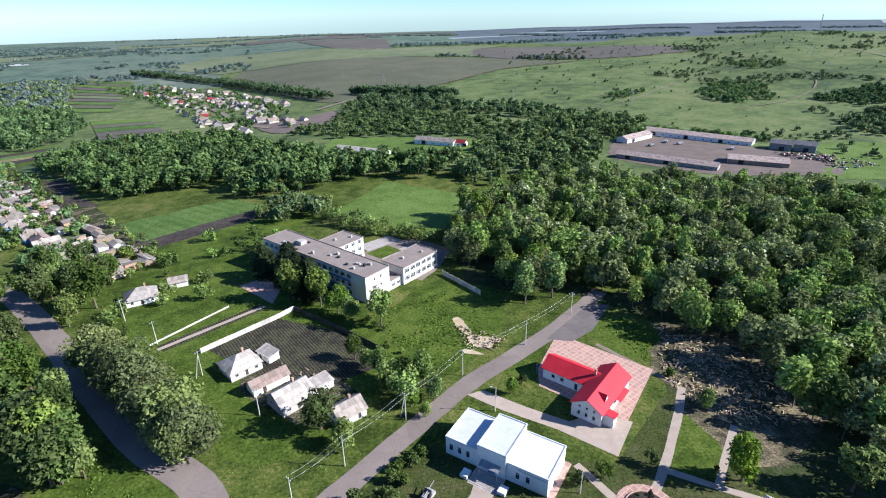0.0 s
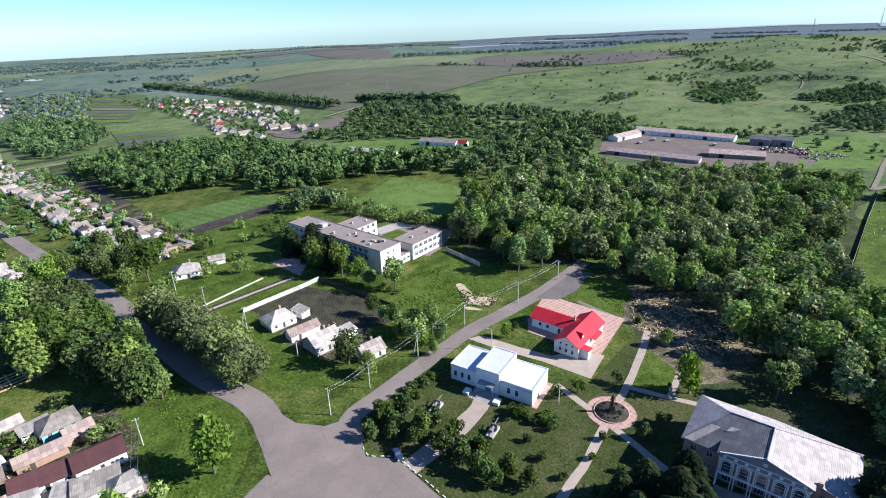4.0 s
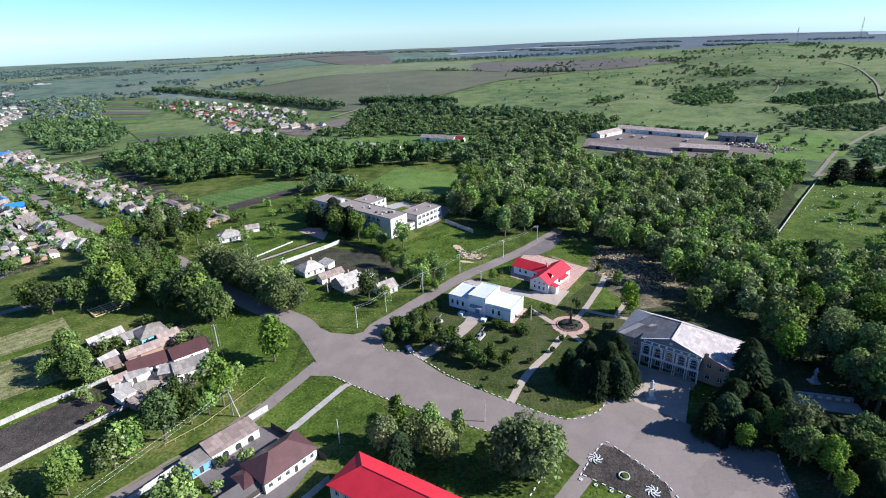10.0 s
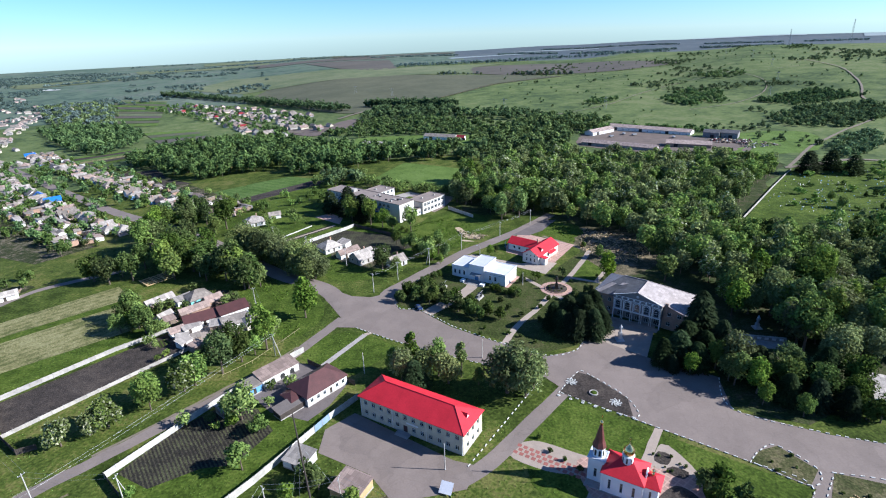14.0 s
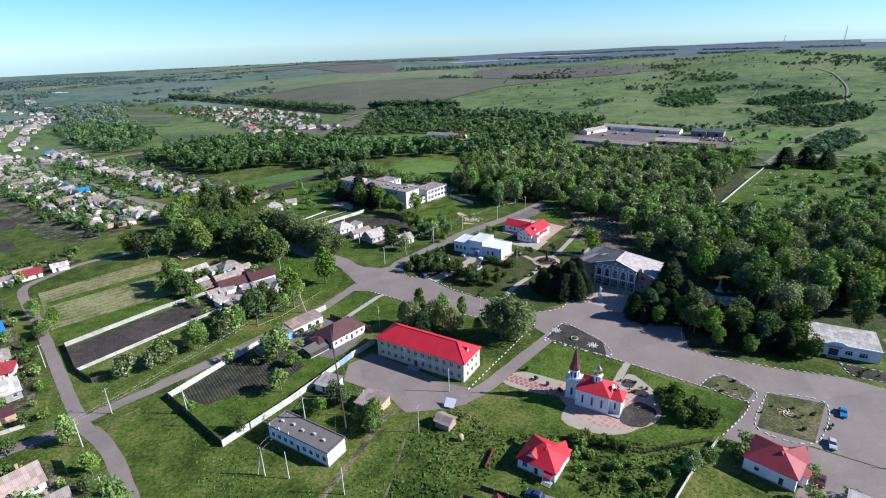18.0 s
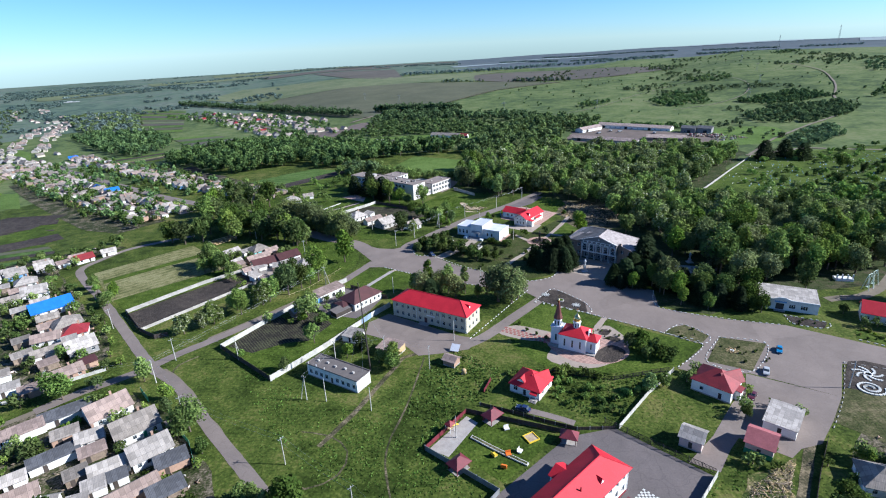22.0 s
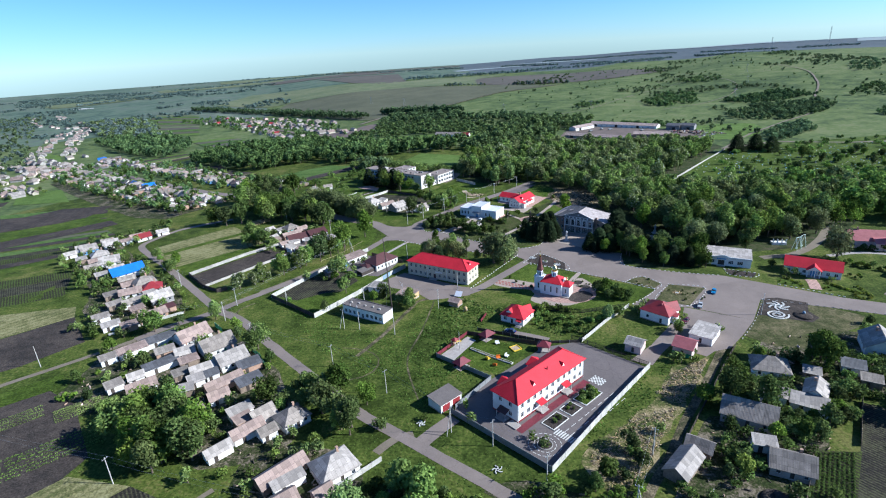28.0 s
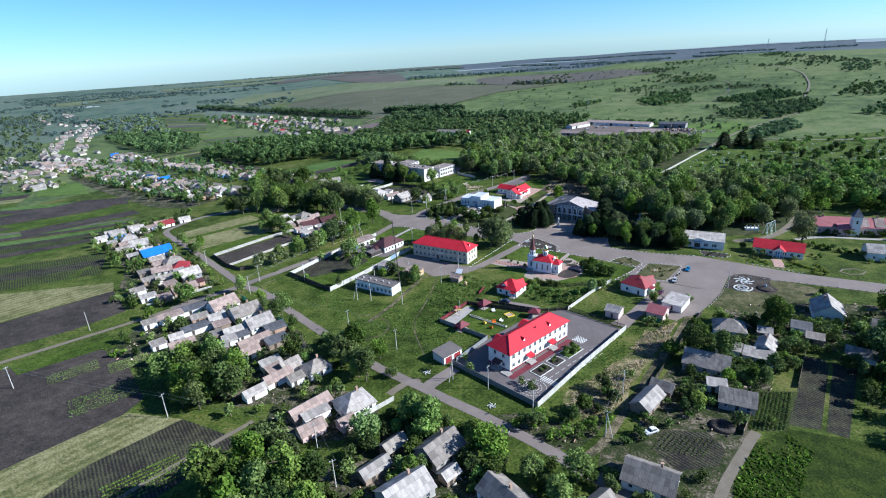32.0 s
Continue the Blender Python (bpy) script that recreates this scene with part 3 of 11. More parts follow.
def window_whole(w, h, frame_mat):
    """Frame and glass in one mesh, for small and far windows."""
    key = (round(w, 2), round(h, 2), frame_mat.name, "whole")
    if key not in WINDOWS:
        fr, pn = window_meshes(w, h, frame_mat)
        bm = bmesh.new()
        bm.from_mesh(fr)
        n = len(bm.faces)
        bm.from_mesh(pn)
        bm.faces.ensure_lookup_table()
        for f in bm.faces[n:]:
            f.material_index = 1
        WINDOWS[key] = mesh_of(bm, "window", frame_mat, M_GLASS)
    return WINDOWS[key]


def openings(parent, p0, p1, holes, frame_mat=None, depth=0.15, doors=(), door_mat=None, whole=False):
    """Windows, and doors where the hole's number is in doors, set into the openings of a facade."""
    p0, p1 = Vector(p0), Vector(p1)
    d = (p1 - p0).normalized()
    turn = math.degrees(math.atan2(d.y, d.x))
    out = []
    for k, (a, b, c, e) in enumerate(holes):
        p = p0 + d * (a + b) / 2 + Vector((-d.y, d.x)) * depth
        m = pose(p.x, p.y, c, 0, 0, turn)
        if k in doors:
            bm = box(bmesh.new(), -(b - a) / 2, (b - a) / 2, 0, 0.06, 0, e - c)
            q = part("door", bm, door_mat or M_DARKWOOD, parent, "", m)
        elif whole:
            q = put("window", window_whole(b - a, e - c, frame_mat or M_FRAME), parent, m)
        else:
            fr, pn = window_meshes(b - a, e - c, frame_mat or M_FRAME)
            q = put("window", fr, parent, m)
            put("pane", pn, q)
        out.append(q)
    return out


def spread(w, n, size, c, h, margin=0.0):
    """n openings of one size evenly along a wall."""
    gap = (w - 2 * margin) / n
    return [(margin + gap * (k + 0.5) - size / 2, margin + gap * (k + 0.5) + size / 2, c, c + h) for k in range(n)]


def gable_roof(L, W, z, rise, over=0.45, t=0.12):
    bm = bmesh.new()
    hw, hl = W / 2 + over, L / 2 + over
    zb = z - rise * over / (W / 2)
    ring = [(-hw, zb), (-hw, zb - t), (0, z + rise - t), (hw, zb - t), (hw, zb), (0.16, z + rise - 0.02), (0, z + rise + 0.05), (-0.16, z + rise - 0.02)]
    a = [bm.verts.new((-hl, y, q)) for y, q in ring]
    b = [bm.verts.new((hl, y, q)) for y, q in ring]
    for k in range(8):
        bm.faces.new((a[k], a[(k + 1) % 8], b[(k + 1) % 8], b[k]))
    for e in (a, b):
        bm.faces.new((e[0], e[1], e[2], e[6], e[7]))
        bm.faces.new((e[2], e[3], e[4], e[5], e[6]))
    bmesh.ops.recalc_face_normals(bm, faces=bm.faces[:])
    return bm


def hip_roof(L, W, z, rise, over=0.45, t=0.12, ridge=None):
    bm = bmesh.new()
    hl, hw = L / 2 + over, W / 2 + over
    r = (L - W) / 2 if ridge is None else ridge / 2
    zb = z - rise * over / (W / 2)
    e = [bm.verts.new(p) for p in ((-hl, -hw, zb), (hl, -hw, zb), (hl, hw, zb), (-hl, hw, zb))]
    lo = [bm.verts.new((v.co.x, v.co.y, zb - t)) for v in e]
    a, b = bm.verts.new((-r, 0, z + rise)), bm.verts.new((r, 0, z + rise))
    bm.faces.new((e[0], e[1], b, a))
    bm.faces.new((e[1], e[2], b))
    bm.faces.new((e[2], e[3], a, b))
    bm.faces.new((e[3], e[0], a))
    for k in range(4):
        bm.faces.new((lo[k], lo[(k + 1) % 4], e[(k + 1) % 4], e[k]))
    bm.faces.new(lo[::-1])
    return bm


def hip_caps(L, W, z, rise, over=0.45, ridge=None):
    """The five ridge cappings of a hip roof, as separate meshes."""
    hl, hw, r = L / 2 + over, W / 2 + over, (L - W) / 2 if ridge is None else ridge / 2
    zb = z - rise * over / (W / 2)
    a, b = (-r, 0, z + rise + 0.03), (r, 0, z + rise + 0.03)
    return [tube(bmesh.new(), p, q, 0.1, 0.1, 5) for p, q in ((a, b), ((-hl, -hw, zb), a), ((-hl, hw, zb), a), ((hl, -hw, zb), b), ((hl, hw, zb), b))]


def shed_roof(L, W, z, rise, over=0.3, t=0.12):
    hl, hw = L / 2 + over, W / 2 + over
    k = rise / W * over
    return slab(bmesh.new(), [(-hl, -hw), (hl, -hw), (hl, hw), (-hl, hw)], [z - k - t, z - k - t, z + rise + k - t, z + rise + k - t],
                [z - k, z - k, z + rise + k, z + rise + k])


def flat_roof(L, W, z, over=0.2, rim=0.25):
    bm = bmesh.new()
    hl, hw = L / 2 + over, W / 2 + over
    box(bm, -hl, hl, -hw, hw, z, z + 0.12)
    for a in ((-hl, hl, -hw, -hw + 0.25), (-hl, hl, hw - 0.25, hw), (-hl, -hl + 0.25, -hw + 0.25, hw - 0.25), (hl - 0.25, hl, -hw + 0.25, hw - 0.25)):
        box(bm, *a, z + 0.12, z + 0.12 + rim)
    return bm


def house(x, y, turn, L, W, H=2.7, roof="gable", rise=None, walls=None, top=None, label="", name="house", category="house", group="",
          n=(3, 1), chimney=True, frame_mat=None, door_mat=None, detail=2, door_side=0, plinth=True, win=(1.0, 1.25), z=None):
    """A small building, its length along its own x. n: windows on the long and the short sides. detail 0: bare, 1: few openings."""
    walls, top = walls or M_PLASTER, top or M_SLATE
    rise = rise if rise is not None else {"gable": W * 0.34, "hip": W * 0.32, "shed": 0.8, "flat": 0}[roof]
    zz = float(land(x, y)) if z is None else z
    t = thing(name, pose(x, y, zz, 0, 0, turn), label, category, group)
    hl, hw = L / 2, W / 2
    ring = [(-hl, -hw), (hl, -hw), (hl, hw), (-hl, hw)]
    bm = bmesh.new()
    todo = []
    for k in range(4):
        p0, p1 = ring[k], ring[(k + 1) % 4]
        w = L if k % 2 == 0 else W
        cnt = n[k % 2]
        holes, doors = [], ()
        if detail and not (detail == 1 and k in (2, 3)):
            wh = min(win[1], H - 1.3)
            holes = spread(w, cnt, min(win[0], w / max(cnt, 1) * 0.6), 0.95, wh, 0.3) if cnt else []
            if k == door_side and holes and detail == 2:
                a, b, _, _ = holes[len(holes) // 2]
                holes[len(holes) // 2] = ((a + b) / 2 - 0.45, (a + b) / 2 + 0.45, 0.15, min(2.15, H - 0.2))
                doors = (len(holes) // 2,)
        zt = H
        if roof == "shed":
            zt = H
        facade(bm, p0, p1, -0.3, zt, holes)
        todo.append((p0, p1, holes, doors))
    if roof == "gable":
        for sx in (-1, 1):
            v = [bm.verts.new((sx * hl, -hw, H)), bm.verts.new((sx * hl, hw, H)), bm.verts.new((sx * hl, 0, H + rise * 0.97))]
            bm.faces.new(v if sx > 0 else v[::-1])
    if roof == "shed":
        for sx in (-1, 1):
            v = [bm.verts.new((sx * hl, -hw, H)), bm.verts.new((sx * hl, hw, H)), bm.verts.new((sx * hl, hw, H + rise))]
            bm.faces.new(v if sx > 0 else v[::-1])
        bm.faces.new([bm.verts.new(p) for p in ((hl, hw, H), (-hl, hw, H), (-hl, hw, H + rise), (hl, hw, H + rise))])
    part("wall", bm, walls, t)
    if plinth and detail == 2:
        bm = bmesh.new()
        for a in ((-hl - 0.05, hl + 0.05, -hw - 0.05, -hw - 0.005), (-hl - 0.05, hl + 0.05, hw + 0.005, hw + 0.05), (-hl - 0.05, -hl - 0.005, -hw - 0.005, hw + 0.005), (hl + 0.005, hl + 0.05, -hw - 0.005, hw + 0.005)):
            box(bm, *a, -0.3, 0.35 if not door_side else 0.14)
        part("plinth", bm, M_CONC, t)
    rf = {"gable": gable_roof, "hip": hip_roof, "shed": shed_roof}.get(roof)
    rm = rf(L, W, H, rise) if rf else flat_roof(L, W, H)
    part("roof", rm, top, t)
    if chimney and roof in ("gable", "hip"):
        cx, cy = L * 0.18, W * 0.12
        bm = box(bmesh.new(), cx - 0.28, cx + 0.28, cy - 0.28, cy + 0.28, H + rise * 0.5, H + rise + 0.55)
        box(bm, cx - 0.34, cx + 0.34, cy - 0.34, cy + 0.34, H + rise + 0.55, H + rise + 0.67)
        part("chimney", bm, M_BRICK, t)
    for p0, p1, holes, doors in todo:
        openings(t, p0, p1, holes, frame_mat, 0.14, doors, door_mat, detail == 1 or name == "house")
    return t


# ---------------------------------------------------------------- ground helpers
def inside(poly, x, y):
    """Even-odd test, on arrays."""
    x, y = np.asarray(x), np.asarray(y)
    res = np.zeros(x.shape, bool)
    for (x0, y0), (x1, y1) in zip(poly, poly[1:] + poly[:1]):
        if y0 == y1:
            continue
        res ^= ((y0 > y) != (y1 > y)) & (x < (x1 - x0) * (y - y0) / (y1 - y0) + x0)
    return res


def curve(pts, step=3.0, closed=False):
    """Points along a smooth line through pts."""
    p = [Vector(q) for q in pts]
    n = len(p)
    out = []
    for k in range(n if closed else n - 1):
        a, b, c, d = (p[(k + j) % n] if closed else p[min(max(k + j, 0), n - 1)] for j in (-1, 0, 1, 2))
        m = max(1, int((c - b).length / step))
        for s in range(m):
            u = s / m
            out.append(0.5 * (2 * b + (c - a) * u + (2 * a - 5 * b + 4 * c - d) * u * u + (3 * b - a - 3 * c + d) * u ** 3))
    if not closed:
        out.append(p[-1])
    return out


BARE = (M_YARDASPHALT, M_TWIGS, M_YARD, M_ASPHALT, M_ROAD, M_DIRT, M_PAVE, M_PINKPAVE, M_PALEPAVE, M_SOIL, M_SOIL_ROWS, M_GARDEN, M_HAY, M_RUBBLE, M_SAND)
BARE_RINGS, BARE_LINES = [], []


def sheet(name, poly, material, lift=0.03, cell=None, label="", category="", smooth=0.0, kind="structure", group="", wobble=0.0):
    """A patch of ground draped over the land."""
    if smooth:
        poly = [tuple(q) for q in curve(poly, smooth, True)]
    if wobble:
        poly = [(x + wobble * noise.noise((x * 0.13, y * 0.13, 3.1)), y + wobble * noise.noise((x * 0.13, y * 0.13, 9.7))) for x, y in poly]
    if material in BARE:
        BARE_RINGS.append([(x, y) for x, y in poly])
    bm = bmesh.new()
    bm.faces.new([bm.verts.new((x, y, 0)) for x, y in poly]).normal_update()
    bmesh.ops.triangulate(bm, faces=bm.faces[:])
    if cell:
        cell = min(cell, 45)
        for _ in range(8):
            long = [e for e in bm.edges if e.calc_length() > cell]
            if not long:
                break
            bmesh.ops.subdivide_edges(bm, edges=long, cuts=1)
            bmesh.ops.triangulate(bm, faces=[f for f in bm.faces if len(f.verts) > 3])
    for v in bm.verts:
        v.co.z = float(land(v.co.x, v.co.y)) + lift + 0.0005 * max(0, v.co.xy.length - 200)
    bmesh.ops.recalc_face_normals(bm, faces=bm.faces[:])
    if sum(f.normal.z for f in bm.faces) < 0:
        bmesh.ops.reverse_faces(bm, faces=bm.faces[:])
    ob = new(name, mesh_of(bm, name, material))
    return tagged(ob, label, category, group, kind)


def ribbon(name, pts, width, material, lift=0.04, label="", category="road", wobble=0.25, step=3.0):
    """A road or path of even width along a smooth line."""
    line = curve(pts, step)
    BARE_LINES.append((np.array([(p.x, p.y) for p in line]), width / 2 + 0.4))
    bm = bmesh.new()
    prev = None
    for k, p in enumerate(line):
        d = (line[min(k + 1, len(line) - 1)] - line[max(k - 1, 0)]).normalized()
        nrm = Vector((-d.y, d.x))
        w = width(k / (len(line) - 1)) if callable(width) else width
        row = []
        for s in (-1, -0.33, 0.33, 1):
            q = p + nrm * s * (w / 2 + (wobble * noise.noise((p.x * 0.2, p.y * 0.2, s)) if abs(s) == 1 else 0))
            row.append(bm.verts.new((q.x, q.y, float(land(q.x, q.y)) + lift + 0.0008 * max(0, q.length - 200))))
        if prev:
            for j in range(3):
                bm.faces.new((prev[j + 1], prev[j], row[j], row[j + 1]))
        prev = row
    return tagged(new(name, mesh_of(bm, name, material)), label, category, "", "structure")

# ---------------------------------------------------------------- ground
def build_ground():
    radii = [0.0] + [40.0 * k for k in range(1, 6)] + [250.0]
    for a, b in zip(LAND_R[2:].tolist(), LAND_R[3:].tolist() + [6800.0]):
        n = math.ceil(math.log(b / a) / 0.03)
        radii += [a + (b - a) * k / n for k in range(n)]
    radii.append(6800.0)
    seg = 360
    verts, faces, kinds = [(0, 0, 0)], [], []
    for r in radii[1:]:
        for k in range(seg):
            a = 2 * math.pi * k / seg
            x, y = r * math.sin(a), r * math.cos(a)
            verts.append((x, y, float(land(x, y))))
    bm = bmesh.new()
    vs = [bm.verts.new(v) for v in verts]

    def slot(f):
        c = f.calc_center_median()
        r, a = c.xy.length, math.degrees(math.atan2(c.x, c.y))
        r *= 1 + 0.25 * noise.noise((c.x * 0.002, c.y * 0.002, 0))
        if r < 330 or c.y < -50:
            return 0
        # slots 2 and 3 are the far colours with haze put into them
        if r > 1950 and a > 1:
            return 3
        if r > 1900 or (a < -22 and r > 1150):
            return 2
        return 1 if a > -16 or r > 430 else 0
    for k in range(seg):
        bm.faces.new((vs[0], vs[1 + (k + 1) % seg], vs[1 + k]))
    for j in range(len(radii) - 2):
        o, p = 1 + j * seg, 1 + (j + 1) * seg
        for k in range(seg):
            bm.faces.new((vs[o + k], vs[o + (k + 1) % seg], vs[p + (k + 1) % seg], vs[p + k]))
    bmesh.ops.recalc_face_normals(bm, faces=bm.faces[:])
    if bm.faces[0].normal.z < 0:
        bmesh.ops.reverse_faces(bm, faces=bm.faces[:])
    for f in bm.faces:
        f.material_index = slot(f)
        f.smooth = True
    tagged(new("ground", mesh_of(bm, "ground", M_GRASS, M_STEPPE, M_HAZELAND, M_HAZEDARK)), "grassy rolling land around the village, reaching the horizon", "ground", "", "structure")


build_ground()

# fields, in the village and on the slopes
sheet("hay_field", [(-176, 58), (-143, 93), (-110, 60), (-148, 26)], M_HAY, 0.02, None, "pale mown hay strips behind the road", "field")
sheet("green_strip", [(-166, 49), (-131, 82), (-128, 79), (-163, 45)], M_LUSH, 0.04, None, "narrow strip of fresh grass between mown strips", "field")
sheet("lush_field", [(-148, 27), (-111, 60), (-100, 53), (-136, 16)], M_LUSH, 0.025, None, "bright green meadow strip beside a concrete wall", "field")
sheet("ploughed_plot", [(-134.5, 13.4), (-101.5, 52.5), (-89.5, 39.5), (-98, 29), (-121, -0.4)], M_SOIL, 0.03, None, "bare black garden plot inside a wall", "field")
sheet("walled_garden", [(-83, -15), (-60, 22), (-34, 4), (-60, -35)], M_LUSH, 0.02, None, "grassy back garden inside a white wall", "field")
sheet("potato_plot", [(-82, -14), (-75, 1), (-64, 13), (-55, 9), (-48, 0), (-54, -12), (-62, -13), (-72, -19)], M_SOIL_ROWS, 0.04, None, "dark furrowed potato plot inside a white wall", "field")
sheet("house_yard", [(-60.1, 16.4), (-51, 32.1), (-38.5, 28.5), (-31, 21), (-35, 9.5), (-39.5, 3.5), (-51, 7.5)], M_YARDASPHALT, 0.05, None, "dark asphalt yard of a brown-roofed house", "yard")
sheet("school_garden", [(-73, 139), (-56, 157), (-30, 147), (-16, 131), (-38, 116)], M_SOIL_ROWS, 0.03, None, "dark garden plot behind a white concrete wall", "field")
sheet("football_pitch", [(-58, 262), (-36, 322), (22, 282), (-4, 228)], M_PITCH, 0.03, 30, "mown green football pitch behind the school", "field")
sheet("crop_field", [(-205, 240), (-126, 300), (-98, 283), (-152, 226)], M_CROP, 0.03, 30, "striped green crop field beside the wood", "field")
sheet("dark_strip_field", [(-152, 226), (-97, 285), (-88, 272), (-141, 216)], M_SOIL, 0.06, 30, "long ploughed black field strip", "field")
sheet("meadow_strip", [(-141, 216), (-88, 272), (-58, 262), (-76, 235), (-122, 195)], M_LUSH, 0.03, 30, "bright meadow strip behind the school", "field")
sheet("dark_field", [(-312, 372), (-272, 378), (-238, 326), (-206, 304), (-240, 302)], M_SOIL, 0.05, 30, "ploughed black field below the wood", "field")
sheet("meadow", [(-96, 458), (-44, 460), (6, 447), (56, 432), (34, 388), (-10, 378), (-38, 346), (-84, 378)], M_PITCH, 0.05, 30, "bright grass clearing between the woods", "field", smooth=6, wobble=4)
sheet("meadow", [(284, 404), (340, 392), (300, 318), (232, 314), (262, 352)], M_PITCH, 0.06, 30, "bright grass beside the farmyard", "field", smooth=6, wobble=4)
sheet("hay_plot", [(-222, -25), (-172, -16), (-166, -26), (-200, -56), (-240, -58)], M_HAY, 0.03, None, "pale mown plot beyond the gardens", "field")
sheet("soil_plot", [(-240, -60), (-198, -56), (-166, -26), (-147, -48), (-160, -64), (-180, -79), (-240, -84)], M_SOIL, 0.03, None, "wide bare black vegetable plot", "field")
sheet("soil_field", [(-240, -130), (-166, -92), (-138, -80), (-124, -88), (-104, -112), (-106, -120), (-127, -143), (-150, -165), (-240, -170)], M_SOIL, 0.03, None, "ploughed black vegetable field with young rows", "field")
sheet("hay_strip", [(-150, -166), (-127, -143), (-105, -119), (-86, -123), (-103, -141), (-113, -165)], M_HAY, 0.04, None, "pale mown hay strip between dark plots", "field")
sheet("garden_plot", [(-103, -141), (-86, -123), (-64, -133), (-76, -150), (-92, -172), (-113, -165)], M_SOIL_ROWS, 0.03, None, "dark furrowed vegetable plot", "field")
def strips(a, b, c, d, mats, lift=0.03):
    """Long plots side by side between the edges a-b and c-d."""
    a, b, c, d = (Vector(p) for p in (a, b, c, d))
    n = len(mats)
    for k, m in enumerate(mats):
        u, v = k / n, (k + 1) / n - 0.012
        ring = [a.lerp(c, u), b.lerp(d, u), b.lerp(d, v), a.lerp(c, v)]
        sheet("garden_field", [tuple(p) for p in ring], m, lift + 0.004 * (k % 2), 30, "long kitchen garden strip behind the houses", "field", group="garden strips")


strips((-436, 492), (-386, 532), (-374, 416), (-340, 456), (M_PITCH, M_SOIL, M_CROP, M_HAY, M_SOIL, M_LUSH), 0.05)
strips((-850, 1283), (-654, 1169), (-560, 780), (-470, 760), (M_PALEMEADOW, M_CROP, M_FALLOW, M_PITCH, M_FARPLOUGH, M_CROP, M_FALLOW, M_PALEMEADOW, M_FARPLOUGH, M_CROP, M_FALLOW, M_PITCH), 0.3)
strips((-456, 690), (-380, 690), (-345, 530), (-282, 545), (M_PITCH, M_FALLOW, M_CROP, M_FARPLOUGH, M_FARPLOUGH), 0.3)
sheet("trodden_yard", [(-214, 590), (-166, 578), (-122, 630), (-100, 580), (-131, 528), (-160, 508)], M_FARMYARD, 0.3, 30, "bare brown machine yard by the far street", "ground", smooth=6, wobble=4)
for ring in ([(-188, 154), (-224, 186), (-286, 244), (-344, 300), (-420, 366), (-446, 340), (-372, 262), (-300, 196), (-240, 146), (-206, 128)], [(-150, 214), (-196, 252), (-262, 312), (-330, 368), (-410, 436), (-392, 456), (-312, 396), (-240, 336), (-172, 268), (-136, 226)]):
    sheet("yard_ground", ring, M_YARD, 0.05, 20, "trodden yard ground behind the street houses", "ground", group="yards", wobble=5.0)
for ring, m, lab in [([(-446, 296), (-401, 296), (-345, 226), (-403, 232)], M_PITCH, "bright green meadow plot"), ([(-370, 152), (-331, 198), (-285, 196), (-285, 160), (-344, 120)], M_SOIL, "long dark ploughed plot"),
                     ([(-344, 118), (-281, 158), (-252, 146), (-313, 100)], M_LUSH, "green plot between ploughed strips"), ([(-312, 98), (-255, 142), (-240, 128), (-295, 80)], M_SOIL, "long dark ploughed plot"),
                     ([(-688, 661), (-629, 612), (-551, 505), (-566, 488), (-640, 560)], M_PITCH, "green meadow between the valley houses")]:
    sheet("garden_field", ring, m, 0.12, 20, lab, "field", group="garden strips", wobble=2)
strips((-420, 190), (-290, 196), (-352, 112), (-250, 128), (M_CROP, M_SOIL, M_LUSH, M_SOIL, M_GARDEN))
strips((-350, 108), (-250, 124), (-318, 66), (-222, 96), (M_SOIL, M_LUSH, M_FALLOW, M_CROP, M_SOIL), 0.032)
strips((-318, 62), (-222, 92), (-270, 12), (-214, 56), (M_CROP, M_SOIL_ROWS, M_GARDEN, M_SOIL, M_LUSH), 0.034)
strips((-270, 8), (-204, 30), (-232, -24), (-186, -4), (M_GARDEN, M_SOIL_ROWS, M_GARDEN), 0.03)
strips((-560, 240), (-430, 270), (-480, 130), (-370, 150), (M_CROP, M_SOIL, M_HAY, M_LUSH, M_SOIL, M_CROP))
YARD_RINGS = []
for j, ring in enumerate(([(-222, 62), (-205, 92), (-186, 98), (-182, 90), (-198, 66), (-183, 48), (-162, 26), (-142, 6), (-124, -14), (-128, -26), (-140, -36), (-160, -28), (-176, 0), (-196, 24), (-210, 40)],
                          [(-132, -56), (-112, -42), (-92, -46), (-64, -74), (-54, -92), (-48, -104), (-58, -116), (-76, -116), (-100, -94), (-130, -92)], [(-58, -113), (-46, -110), (-28, -119), (-32, -132), (-48, -134), (-60, -124)],
                          [(-118, 72), (-100, 88), (-80, 74), (-74, 56), (-82, 38), (-94, 47), (-100, 57), (-112, 60)], [(54, -130), (63, -112), (85, -86), (101, -67), (120, -62), (150, -66), (200, -88), (196, -124), (160, -118), (130, -106), (122, -98), (104, -94), (90, -118), (80, -124), (70, -140)],
                          [(-34, -136), (-20, -127), (-4, -138), (16, -160), (10, -175), (-40, -170)], [(34, -142), (44, -134), (52, -124), (60, -112), (66, -104), (72, -110), (66, -130), (74, -138), (64, -149), (50, -176), (24, -176)], [(2, -128), (18, -126), (28, -131), (38, -130), (30, -138), (20, -140)], [(-66, 136), (-52, 140), (-22, 116), (-30, 105), (-46, 111)])):
    YARD_RINGS.append(ring)
    sheet("yard_ground", ring, M_YARD, 0.0075 + 0.002 * j, None, "trodden yard ground of earth and rough grass", "ground", group="yards", wobble=2.0, smooth=4)
plot_lift = 0.024
